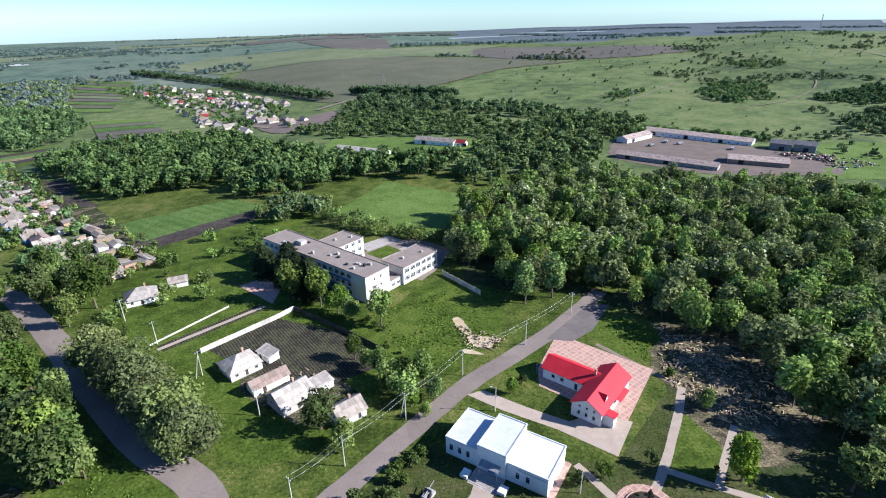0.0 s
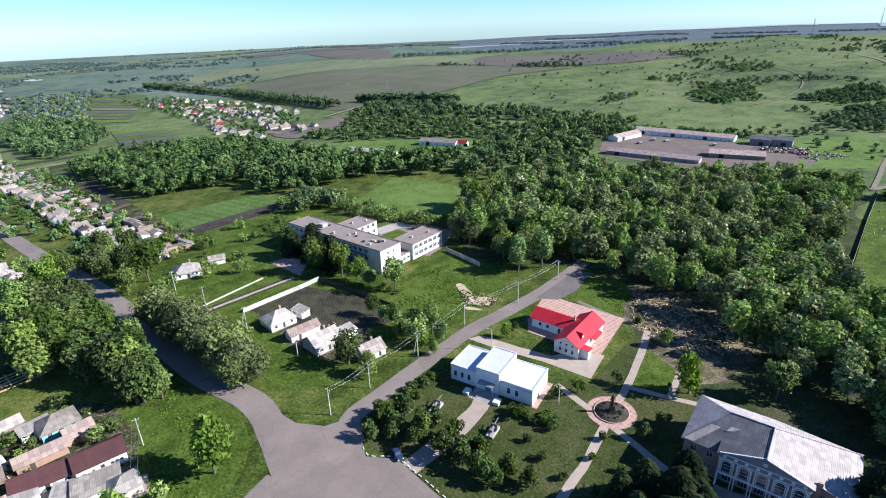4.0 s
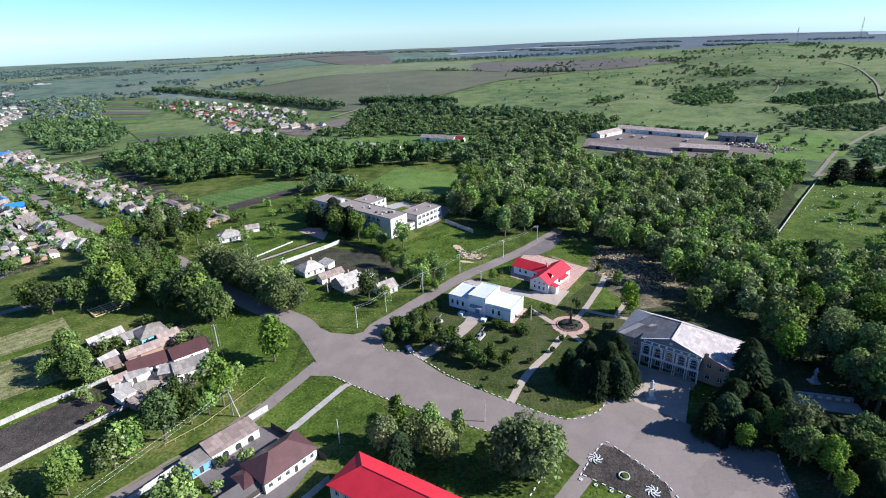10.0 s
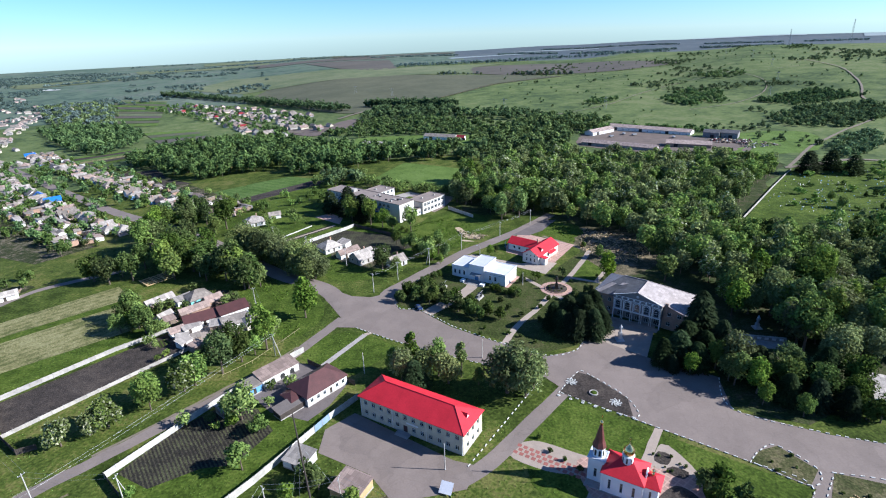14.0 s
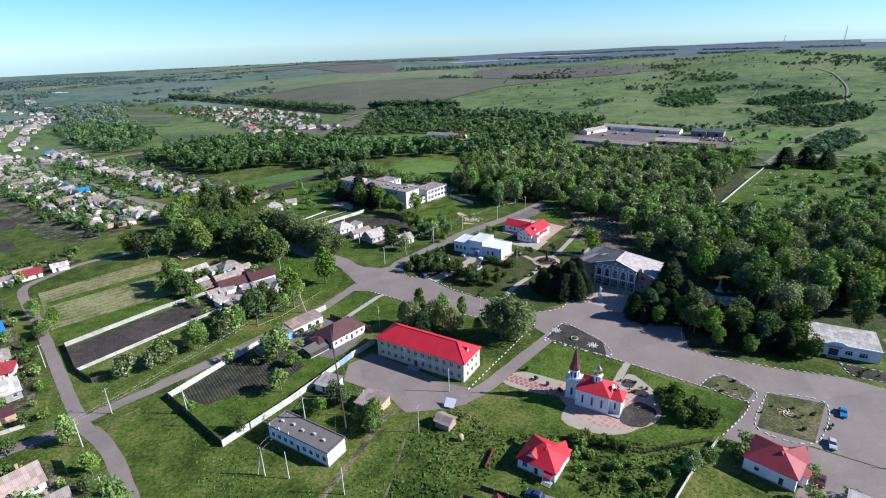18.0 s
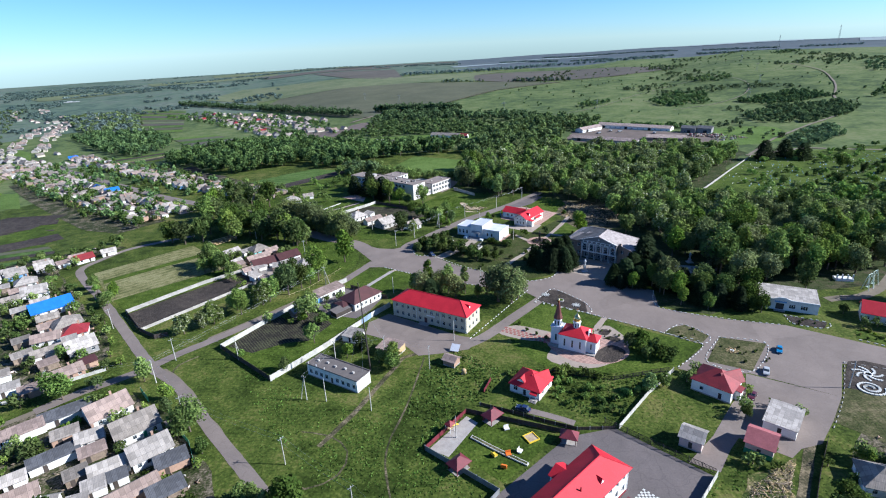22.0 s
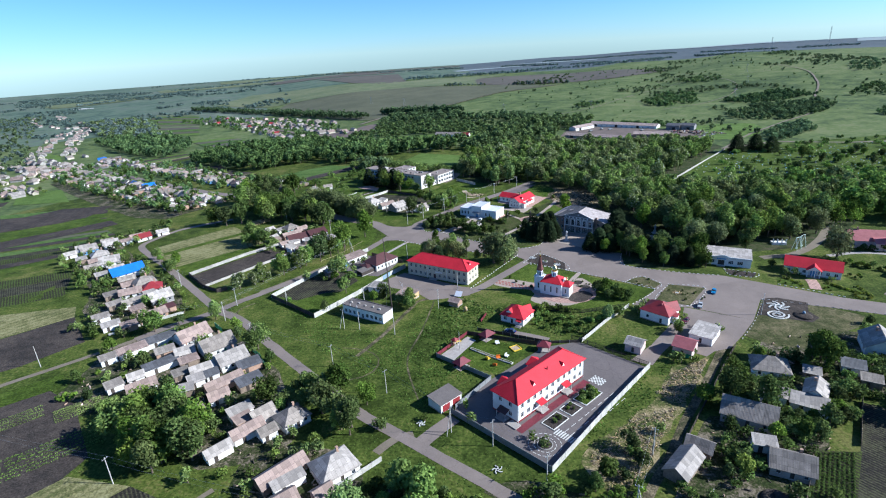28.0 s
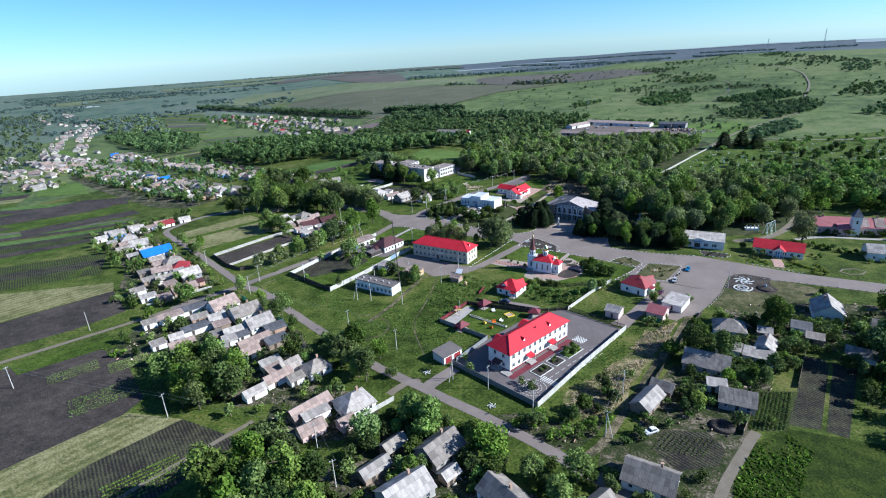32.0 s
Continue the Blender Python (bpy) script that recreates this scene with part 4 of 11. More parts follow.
for ring, m, lab in [
        ([(110, -100), (115, -103.5), (113.5, -107.5), (93, -136), (86, -133.5), (98, -117.5)], M_SOIL_ROWS, "furrowed dark vegetable plot with a path"),
        ([(116, -105), (121.5, -109), (104.5, -131), (98, -139.5), (94, -136.6), (114.8, -107.6)], M_SOIL_ROWS, "furrowed vegetable plot beside a path"),
        ([(84.5, -135), (104, -142), (130, -150), (120, -178), (50, -175), (64, -149), (74, -140)], M_CLOVER, "bright green meadow plot behind the gardens"),
        ([(46.8, -141), (52.5, -134), (63.4, -135.7), (65, -142), (60.6, -148), (50, -149)], M_SOIL_ROWS, "small dark furrowed vegetable plot"),
        ([(86, -118.5), (97, -119.3), (84, -136), (74.5, -135.5)], M_GARDEN, "vegetable beds in rows behind the sheds")]:
    plot_lift += 0.006
    sheet("vegetable_plot", ring, m, plot_lift, None, lab, "field", group="vegetable plots")
sheet("paved_yard", [(-98, 49), (-99, 54.6), (-94, 58), (-86, 59), (-70, 62), (-67, 56), (-80, 50), (-81, 43), (-86, 41), (-91, 41.6)], M_YARDPALE, 0.034, None, "pale dusty trodden yard between sheds", "ground", wobble=0.8)
sheet("vegetable_plot", [(-103.3, 45.4), (-101.6, 48.8), (-97.4, 45.8), (-99.3, 42.3)], M_GARDEN, 0.05, None, "green vegetable rows in a black plot", "field", group="vegetable plots")
sheet("forest_floor", [(23, 280), (79, 318), (150, 300), (222, 290), (248, 275), (172, 172), (200, 130), (215, 60), (182, 20), (120, 12), (92, 0), (76, 8), (80, 20), (88, 60), (66, 94), (62, 122), (70, 150), (46, 172), (20, 175), (6, 195)], M_LITTER, 0.015, None, "shaded woodland floor of litter and low grass", "ground", smooth=8, wobble=6)
sheet("rough_clearing", [(72, 153), (104, 136), (96, 104), (70, 92), (62, 119)], M_TWIGS, 0.035, None, "bare dusty clearing at the edge of the wood", "ground", smooth=3, wobble=5)
sheet("rubble_strip", [(79, -75), (73, -76), (64, -83), (56, -93), (49, -101), (40, -107), (29, -117), (31, -130), (40, -128), (48, -117), (60, -101), (68, -91.5), (76, -81)], M_RUBBLE, 0.03, None, "rubble-strewn waste strip beside a lane", "ground", smooth=3, wobble=4)
sheet("school_lawn", [(-27, 135), (-14, 170), (2, 186), (20, 170), (14, 140), (-8, 118)], M_LUSH, 0.0245, None, "rough green lawn beside the school", "lawn", smooth=4, wobble=3)
sheet("park_lawn", [(-28, 76), (-2, 98), (40, 92), (62, 118), (72, 96), (60, 56), (42, 38), (30, 34), (0, 53)], M_PARK, 0.0265, None, "thin park lawn with paths and young trees", "lawn")
sheet("barn_yard", [(122, 368), (140, 432), (172, 448), (238, 392), (262, 356), (244, 322), (178, 326)], M_FARMYARD, 0.05, 30, "bare brown farmyard between long barns", "ground", smooth=8, wobble=6)
# broad fields on the far slopes
sheet("fallow_field", [(-443, 1088), (-271, 863), (-161, 707), (-140, 694), (-70, 758), (1, 848), (105, 1029), (268, 1146), (151, 1235), (-12, 1325), (-134, 1383), (-250, 1355), (-358, 1304), (-446, 1256)], M_FALLOW, 0.3, 60, "vast dull grey-green fallow field on the slope", "field")
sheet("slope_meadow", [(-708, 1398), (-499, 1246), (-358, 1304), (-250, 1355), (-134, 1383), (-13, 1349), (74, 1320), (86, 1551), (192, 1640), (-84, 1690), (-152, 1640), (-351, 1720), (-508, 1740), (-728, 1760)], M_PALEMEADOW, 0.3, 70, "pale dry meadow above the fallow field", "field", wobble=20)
sheet("ploughed_field", [(86, 1551), (254, 1558), (406, 1498), (500, 1394), (571, 1244), (488, 1198), (398, 1160), (291, 1194), (151, 1235), (74, 1311)], M_FARPLOUGH, 0.3, 60, "dark brown ploughed field on the hill", "field", smooth=60)
sheet("ploughed_field", [(-626, 2398), (-445, 2378), (-238, 2316), (-152, 1640), (-242, 1621), (-351, 1737)], M_FARPLOUGH, 0.3, 90, "dull brown ploughed field on the far rise", "field", wobble=20)
sheet("pale_field", [(27, 2194), (292, 2440), (453, 2533), (483, 2605), (284, 2540), (5, 2305)], M_HAZEPALE, 0.3, 90, "pale field strip tinted by haze on the far rise", "field")
sheet("pale_field", [(336, 2898), (817, 2909), (845, 3016), (560, 3060)], M_HAZEPALE, 0.3, 90, "pale field strip tinted by haze on the far rise", "field")
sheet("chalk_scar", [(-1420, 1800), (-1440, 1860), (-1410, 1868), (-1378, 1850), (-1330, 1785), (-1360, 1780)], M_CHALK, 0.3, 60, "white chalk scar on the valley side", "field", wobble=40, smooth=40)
for a0, a1, r0, r1, m in [(-20, -6, 2600, 3100, M_FARPLOUGH), (-30, -18, 3000, 3400, M_PALEMEADOW), (-24, -8, 3700, 4200, M_PALEMEADOW), (-40, -30, 2500, 2800, M_PALEMEADOW), (-12, 1, 3200, 3500, M_FARPLOUGH), (24, 33, 4350, 4600, M_HAZEPALE), (37, 44, 3900, 4500, M_HAZEPALE)]:
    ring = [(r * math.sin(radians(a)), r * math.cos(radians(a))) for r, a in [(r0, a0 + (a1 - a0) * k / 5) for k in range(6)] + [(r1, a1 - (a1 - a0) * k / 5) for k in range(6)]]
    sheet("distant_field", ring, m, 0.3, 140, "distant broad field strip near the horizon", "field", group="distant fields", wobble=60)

sheet("meadow", [(-150, 200), (-100, 235), (-62, 226), (-26, 162), (-18, 112), (-44, 92), (-60, 106), (-104, 146), (-138, 174)], M_LUSH, 0.02, 20, "fresh green meadow between gardens", "lawn", wobble=3, smooth=8)
sheet("roadside_lawn", [(-92, 62), (-89, 84), (-70, 93), (-52, 76), (-48, 62), (-56, 46), (-70, 56)], M_LUSH, 0.009, None, "sunny lawn beside the junction", "lawn", wobble=2, smooth=5)
sheet("cemetery_ground", [(143, 138), (246, 262), (420, 290), (720, 320), (720, 90), (330, 40), (218, 66)], M_LUSH, 0.25, 30, "overgrown cemetery grass", "ground", wobble=6)
# roads and paved ground
ribbon("road", [(-23, 70), (-25.5, 79), (-18.5, 89), (-7.5, 103), (8, 121.6), (22.6, 135), (36, 148), (50, 164), (58, 174)], 5.8, M_ROAD, 0.05, "grey asphalt street leading up to the wood")
sheet("parking", [(33, 143), (52, 165), (59, 164), (49, 148), (41, 141.5)], M_YARDASPHALT, 0.06, None, "dark asphalt parking place at the wood's edge", "road")
ribbon("road", [(-36, 60), (-44, 74), (-54, 87), (-74, 100), (-102, 124), (-124, 144), (-162, 177), (-217, 221), (-252, 250), (-281, 276), (-337, 325), (-416, 396), (-478, 453)], 8.0, M_ROAD, 0.045, "village street passing under a row of trees")
sheet("plaza", [(-50.5, 86), (-46.5, 78), (-40.4, 68), (-39.6, 61), (-45, 54), (-34, 53), (-18, 43), (1, 33), (16, 26), (28, 21), (33, 14), (49, 1), (70, -14), (81, -23), (67, -36), (74, -40), (87, -39.5), (106, -52), (117, -36),
                (139, -45), (170, -60), (260, -108), (266, -96), (178, -52), (148, -37), (129, -23), (114, -12), (95, -6), (76, 4), (79, 19), (62, 30), (56, 44), (46, 44), (41, 35), (31, 32), (17, 40), (0, 52), (-12, 65), (-19.5, 66), (-22, 72.4), (-26, 79.5), (-31.7, 76.7), (-39.6, 78.1), (-46, 82.8)],
      M_ASPHALT, 0.055, None, "wide worn asphalt square and main street", "road")
sheet("parking_lot", [(86, -39.6), (106, -52), (97, -62), (89, -70), (83, -71.5), (79, -74.5), (70, -67), (66, -71), (60, -78.4), (54, -75), (59, -70.5), (64, -66), (75, -53.4), (82, -47)], M_ASPHALT, 0.05, None, "worn asphalt lot beside the square", "road")
ribbon("road", [(-40, 60), (-47, 46), (-56, 29), (-66, 17.5), (-78.5, 3.3), (-89, -8.6), (-97, -17), (-104, -25.6), (-110, -31.5), (-119, -39), (-127, -48)], 4.0, M_ROAD, 0.06, "narrow grey village road")
ribbon("road", [(-150, 110), (-166, 100), (-178, 90), (-184, 76), (-186, 63), (-172, 46.5), (-158.6, 33.4), (-138, 11.4), (-119.5, -8.7), (-103.5, -25.6), (-90.6, -35.4), (-76.3, -50.8), (-65, -63), (-54, -74.5), (-43.8, -85.4), (-32, -97.5), (-18, -108.4), (-7.9, -116.6), (3.2, -125.4), (12, -133), (22, -142.4), (36, -157)], 3.7, M_ROAD, 0.05, "long narrow grey asphalt road through the houses")
ribbon("lane", [(35, 17), (22, 2), (9, -13), (1, -19)], 4.4, M_ROAD, 0.06, "lane between painted kerbs")
ribbon("dirt_track", [(-8, -21), (-18.5, -24.5), (-21, -30), (-25, -39), (-31, -53), (-38, -66)], 1.6, M_TWIGS, 0.03, "worn dirt track through the grass")
sheet("church_yard", [(17, -4), (28, 14), (47, 0), (66, -13), (80, -23), (67, -35), (39, -38), (26, -32), (18, -20)], M_LUSH, 0.0225, None, "mown green churchyard lawn", "lawn")
sheet("church_court", [(13.9, -10.6), (20.5, -5.8), (34, -12), (46, -14), (52, -8), (55, -11), (57, -20), (51, -29), (43, -34), (34, -33), (28, -28), (31.5, -19), (22, -16)], M_PALEPAVE, 0.045, None, "curved pale paved court round the church", "pavement", smooth=2)
sheet("pink_court", [(30, -13), (40, -12), (48, -16), (55, -18), (55, -27), (48, -32), (38, -31), (31, -24)], M_PINKPAVE, 0.052, None, "pink paved court beside the church", "pavement", smooth=2)
ribbon("path", [(46, -14), (50, -8), (54, -2)], 2.2, M_PALEPAVE, 0.05, "pale paved path to the church", "path")
sheet("asphalt_yard", [(-34, 0), (-27, 6.4), (0, -12), (6, -14), (3, -21), (-6, -23), (-14, -24), (-20, -16), (-34, -8.5)], M_ASPHALT, 0.045, None, "patched asphalt yard in front of the long building", "road")
ribbon("path", [(-42, 28), (-30, 48)], 2.0, M_PAVE, 0.05, "straight paved footpath across a lawn", "path")
sheet("island_lawn", [(-50, 38), (-46, 47), (-36, 51), (-26, 46), (-17, 39), (-30, 24), (-44, 26)], M_LUSH, 0.03, None, "green lawn between road and houses", "lawn")
ribbon("field_track", [(-210, -122), (-188, -102), (-166, -83), (-146, -66), (-136, -57), (-127, -48)], 2.4, M_DIRT, 0.05, "pale dirt field track", "road")
ribbon("field_path", [(-97, -164), (-83, -147), (-72, -134), (-64, -125)], 1.6, M_DIRT, 0.05, "narrow pale path between plots", "path")
ribbon("dirt_lane", [(24, -145), (30, -142.5), (36, -137), (43, -127.5), (50, -119), (59, -106), (67, -95.8), (76, -84), (86, -70)], 2.4, M_TWIGS, 0.047, "rutted dirt lane between fences and rubble")
ribbon("driveway", [(-15, -113), (-9, -106), (-4, -101)], 4.5, M_ROAD, 0.055, "short asphalt driveway to a gate", "road")
sheet("kindergarten_yard", [(-5, -98.5), (20, -122.6), (58, -79.5), (40, -62), (27, -65), (8, -82.5)], M_YARDASPHALT, 0.045, None, "grey asphalt yard with painted markings", "road")
sheet("cafe_terrace", [(37, 146), (61, 127), (42, 98), (33, 106), (40, 110), (27, 120), (28, 128)], M_PINKPAVE, 0.05, None, "pink paved terrace around a red-roofed building", "pavement")
sheet("driveway", [(7, 116.5), (11.4, 118.4), (22.4, 111.4), (32.2, 106), (40.3, 108.3), (48.3, 105.6), (41.2, 94.2), (28.8, 103.2), (16, 110.2)], M_PALEPAVE, 0.055, None, "pale paved drive widening into a court", "pavement")
ribbon("path", [(31, 92), (36, 84), (41, 76), (50, 60)], 2.0, M_PALEPAVE, 0.045, "pale paved park path", "path")
ribbon("path", [(43, 80), (50, 90), (60, 107), (66, 119)], 2.2, M_PALEPAVE, 0.045, "pale paved park path", "path")
ribbon("path", [(51, 90), (61, 85), (72, 80)], 1.8, M_PALEPAVE, 0.047, "pale paved park path", "path")
ribbon("path", [(60, 85), (66, 94), (73, 104)], 1.8, M_PALEPAVE, 0.049, "pale paved park path", "path")
ribbon("path", [(17, 38), (24, 52), (33, 64), (43, 80)], 2.2, M_PALEPAVE, 0.046, "pale paved park path", "path")
ribbon("path", [(10.2, 87.6), (8.6, 83), (3, 75), (-3.4, 68), (-9, 62)], 5.0, M_PALEPAVE, 0.05, "pale paved walk to an entrance", "pavement")
sheet("forecourt", [(46, 44), (56, 56), (72, 50), (62, 30)], M_PALEPAVE, 0.06, None, "pale paved forecourt of the culture house", "pavement")
ribbon("path", [(66, 119), (60, 126), (48, 140)], 1.6, M_DIRT, 0.04, "trodden path at the wood's edge", "path")
ribbon("foot_trail", [(-12, -25), (-16, -50), (-20, -70), (-15, -92)], 0.5, M_TWIGS, 0.02, "faint trodden trail through tall grass", "path", 0.2)
ribbon("hill_track", [(243, 262), (270, 292), (305, 332), (370, 390), (444, 450), (500, 530), (532, 590), (580, 660), (624, 736), (680, 860), (700, 1000)], 2.6, M_DIRT, 0.3, "pale track across the steppe hill", "road", 1.0, 12)
ribbon("hill_road", [(244, 264), (272, 272), (304, 284), (359, 262), (480, 262), (700, 255)], 4.5, M_DIRT, 0.3, "pale road along the cemetery", "road", 1.0, 20)
ribbon("steppe_path", [(300, 560), (380, 600), (470, 700), (520, 820), (500, 960), (420, 1080)], 1.6, M_DIRT, 0.4, "faint trodden track over the steppe", "path", 1.0, 15)
ribbon("steppe_path", [(120, 560), (220, 640), (330, 780), (470, 880), (640, 900)], 1.6, M_DIRT, 0.4, "faint trodden track over the steppe", "path", 1.0, 15)
ribbon("field_edge", [(-140, 694), (-70, 758), (1, 848), (105, 1029), (268, 1146), (400, 1160), (520, 1190), (700, 1180), (860, 1120)], 3.0, M_TWIGS, 0.5, "dark weedy edge between steppe and field", "path", 1.0, 15)
ribbon("far_road", [(-177, 545), (-230, 600), (-300, 720), (-420, 880), (-560, 1030)], 7.0, M_DIRT, 0.6, "pale street through the far houses", "road", 1.0, 20)
ribbon("far_road", [(-150, 640), (-110, 735), (-60, 800)], 7.0, M_DIRT, 0.6, "pale field road to the slope", "road", 1.0, 20)
ribbon("garden_path", [(76, -136), (72.5, -139.5), (59.5, -153.5), (52, -164)], 2.6, M_DIRT, 0.06, "pale trodden path beside a meadow plot", "path")
ribbon("driveway", [(-84, -55.2), (-78.6, -50)], 3.0, M_ROAD, 0.062, "short asphalt driveway to a gate", "road")
ribbon("driveway", [(-25, -114), (-20, -108.5), (-15.5, -107)], 2.6, M_DIRT, 0.045, "worn dirt driveway to a gate", "road")
sheet("dry_lawn", [(106.3, -52), (101, -56.5), (97, -62), (104, -70), (112, -71.5), (121, -66), (138, -60), (146, -52), (138.6, -45.2), (117.2, -36.4)], M_DRYLAWN, 0.0365, None, "dry worn lawn beside the square", "lawn")
sheet("planted_lawn", [(135, -16), (142, -20.3), (138.5, -27), (131.5, -21.8)], M_LUSH, 0.06, None, "lawn with flower rows before a red-roofed house", "lawn")
sheet("planted_lawn", [(148, -24.4), (158, -29.4), (160, -35), (146, -30)], M_LUSH, 0.06, None, "lawn with flower rows before a red-roofed house", "lawn")
ribbon("dirt_road", [(140, 6), (146, 7), (155, 8), (169, 16.5), (178.6, 25), (186, 33), (196, 44)], 4.0, M_DIRT, 0.05, "pale dirt path into the park", "path")
ribbon("path", [(170, 5), (186, 7), (202, 2), (224, -3)], 2.6, M_PAVE, 0.05, "grey concrete walk before a long building", "path")
ribbon("driveway", [(15, -52.4), (23, -56), (30, -59.8)], 2.2, M_ROAD, 0.05, "short grey drive beside a weedy plot", "road")
ribbon("ring_path", [(165, -36), (168, -33.6), (173, -34), (175.5, -37), (172, -39.6), (167, -39.2), (165, -36)], 0.8, M_DIRT, 0.05, "worn pale ring on a lawn", "path")
ribbon("path", [(146.6, -19.5), (145.2, -24), (143, -29)], 4.2, M_PINKPAVE, 0.064, "pink patterned path to a porch", "path")
sheet("cafe_lawn", [(50, 91), (60, 107), (64, 118), (70, 112), (72, 104), (61, 86)], M_LUSH, 0.03, None, "fresh green lawn between park paths", "lawn", wobble=1.0)
sheet("cafe_lawn", [(62, 130), (46, 146), (52, 160), (66, 150), (70, 138)], M_LUSH, 0.026, None, "fresh green lawn beside the wood", "lawn", smooth=3, wobble=2.0)
sheet("cafe_lawn", [(16, 128), (28, 142), (36, 146), (28, 130), (26, 120)], M_LUSH, 0.028, None, "fresh green lawn beside the street", "lawn")
sheet("clover_strip", [(-166, -90), (-140, -70), (-135, -78), (-158, -96)], M_LUSH, 0.045, None, "fresh green strip beside a field track", "field")
ribbon("tyre_track", [(-90, -20), (-94.5, -25), (-94, -31), (-89, -36)], 0.7, M_TWIGS, 0.025, "worn tyre track across the verge", "path", 0.2)
ribbon("tyre_track", [(-44, -60), (-36, -62), (-30, -68), (-31, -76), (-38, -80), (-46, -77)], 0.5, M_TWIGS, 0.024, "faint trodden loop in the meadow", "path", 0.2)
ribbon("foot_trail", [(-30, 48), (-24, 52), (-16, 52)], 1.6, M_PALEPAVE, 0.045, "paved crossing to the square", "path")
ribbon("road_verge", [(-52, 41), (-60, 29), (-70, 17), (-82, 3), (-92, -8)], 0.9, M_DIRT, 0.03, "dusty worn road verge", "path", 0.5)
ribbon("road_verge", [(-98, -27), (-86, -37.5), (-72, -53), (-60, -66), (-46, -81), (-30, -97)], 0.7, M_DIRT, 0.03, "dusty worn road verge", "path", 0.5)

# ---------------------------------------------------------------- trees
def leaf_cloud(seed, height, radius, base, lobes, count, size, droop=0.0, flat=0.55, taper=0.0):
    """Vertices and faces of a crown: small bent leaf clumps over uneven lobes."""
    g = np.random.default_rng(seed)
    mid, half = (base + height) / 2, (height - base) / 2
    c = g.normal(0, 1, (lobes, 3))
    c /= np.linalg.norm(c, axis=1)[:, None]
    c *= (g.uniform(0.15, 1, lobes) ** 0.5)[:, None]
    lz = c[:, 2].copy()
    shrink = 1 - taper * (lz + 1) / 2
    lob = np.stack([c[:, 0] * radius * 0.66 * shrink, c[:, 1] * radius * 0.66 * shrink, mid + lz * half * 0.74], 1)
    rad = radius * g.uniform(0.30, 0.52, lobes) * (0.6 + 0.4 * shrink)
    k = g.choice(lobes, count, p=rad ** 2 / (rad ** 2).sum())
    d = g.normal(0, 1, (count, 3))
    d[:, 2] = d[:, 2] * 0.9 + 0.25
    d /= np.linalg.norm(d, axis=1)[:, None]
    p = lob[k] + d * (rad[k] * g.uniform(0.62, 1.08, count))[:, None] * np.array([1, 1, min(1.25, half / radius + 0.3)])
    p[:, 2] = np.maximum(p[:, 2], base * 0.8)
    nrm = d + g.normal(0, flat, (count, 3)) + np.array([0, 0, 0.35])
    nrm /= np.linalg.norm(nrm, axis=1)[:, None]
    a = np.cross(nrm, g.normal(0, 1, (count, 3)))
    a /= np.linalg.norm(a, axis=1)[:, None]
    b = np.cross(nrm, a)
    b[:, 2] -= droop
    s = size * g.uniform(0.55, 1.25, count)[:, None]
    e = s * g.uniform(0.5, 1.0, count)[:, None]
    bend = nrm * s * 0.25
    v = np.stack([p - a * s - bend, p + a * s - bend - b * e * 0.3, p + b * e * 1.7 + bend], 1).reshape(-1, 3)
    f = np.arange(count * 3).reshape(-1, 3)
    return v, f


def fir_cloud(seed, height, radius, count, size):
    """Drooping boughs in tiers, wide below and narrow at the tip."""
    g = np.random.default_rng(seed)
    u = g.uniform(0, 1, count) ** 0.75
    z = height * (1 - u) * 0.93 + height * 0.05
    tier = 1 + 0.16 * np.sin(z / height * 2 * math.pi * 8) + g.normal(0, 0.08, count)
    an = g.uniform(0, 2 * math.pi, count)
    r = radius * (0.12 + u ** 0.6) * tier * g.uniform(0.45, 1.0, count) ** 0.5 * (1 + 0.15 * np.sin(an * 3 + seed))
    out = np.stack([np.cos(an), np.sin(an), np.zeros(count)], 1)
    p = out * r[:, None]
    p[:, 2] = z
    side = np.stack([-np.sin(an), np.cos(an), g.normal(0, 0.25, count)], 1)
    s = size * g.uniform(0.6, 1.2, count)[:, None]
    tip = out * s * 1.3 + np.stack([np.zeros(count), np.zeros(count), -0.55 * s[:, 0]], 1)
    v = np.stack([p - tip * 0.3 - side * s * 0.6, p - tip * 0.3 + side * s * 0.6, p + tip], 1).reshape(-1, 3)
    return v, np.arange(count * 3).reshape(-1, 3)


def trunk_mesh(seed, height, r, limbs=5):
    g = random.Random(seed)
    bm = bmesh.new()
    top = Vector((g.uniform(-0.3, 0.3), g.uniform(-0.3, 0.3), height * 0.75))
    mid = top * 0.45 + Vector((g.uniform(-0.2, 0.2), g.uniform(-0.2, 0.2), 0))
    tube(bm, (0, 0, -0.3), (0, 0, 0.35), r * 1.5, r * 1.05, 7)
    tube(bm, (0, 0, 0.35), mid, r * 1.05, r * 0.8, 7)
    tube(bm, mid, top, r * 0.8, r * 0.25, 6)
    for k in range(limbs):
        u = g.uniform(0.3, 0.85)
        a = g.uniform(0, 2 * math.pi)
        p = mid * (1 - u) + top * u
        q = p + Vector((math.cos(a), math.sin(a), g.uniform(0.5, 1.0))) * height * g.uniform(0.14, 0.24)
        tube(bm, p, q, r * 0.42, r * 0.12, 5)
    return mesh_of(bm, "trunk", M_BARK)


TREE_KINDS = {}


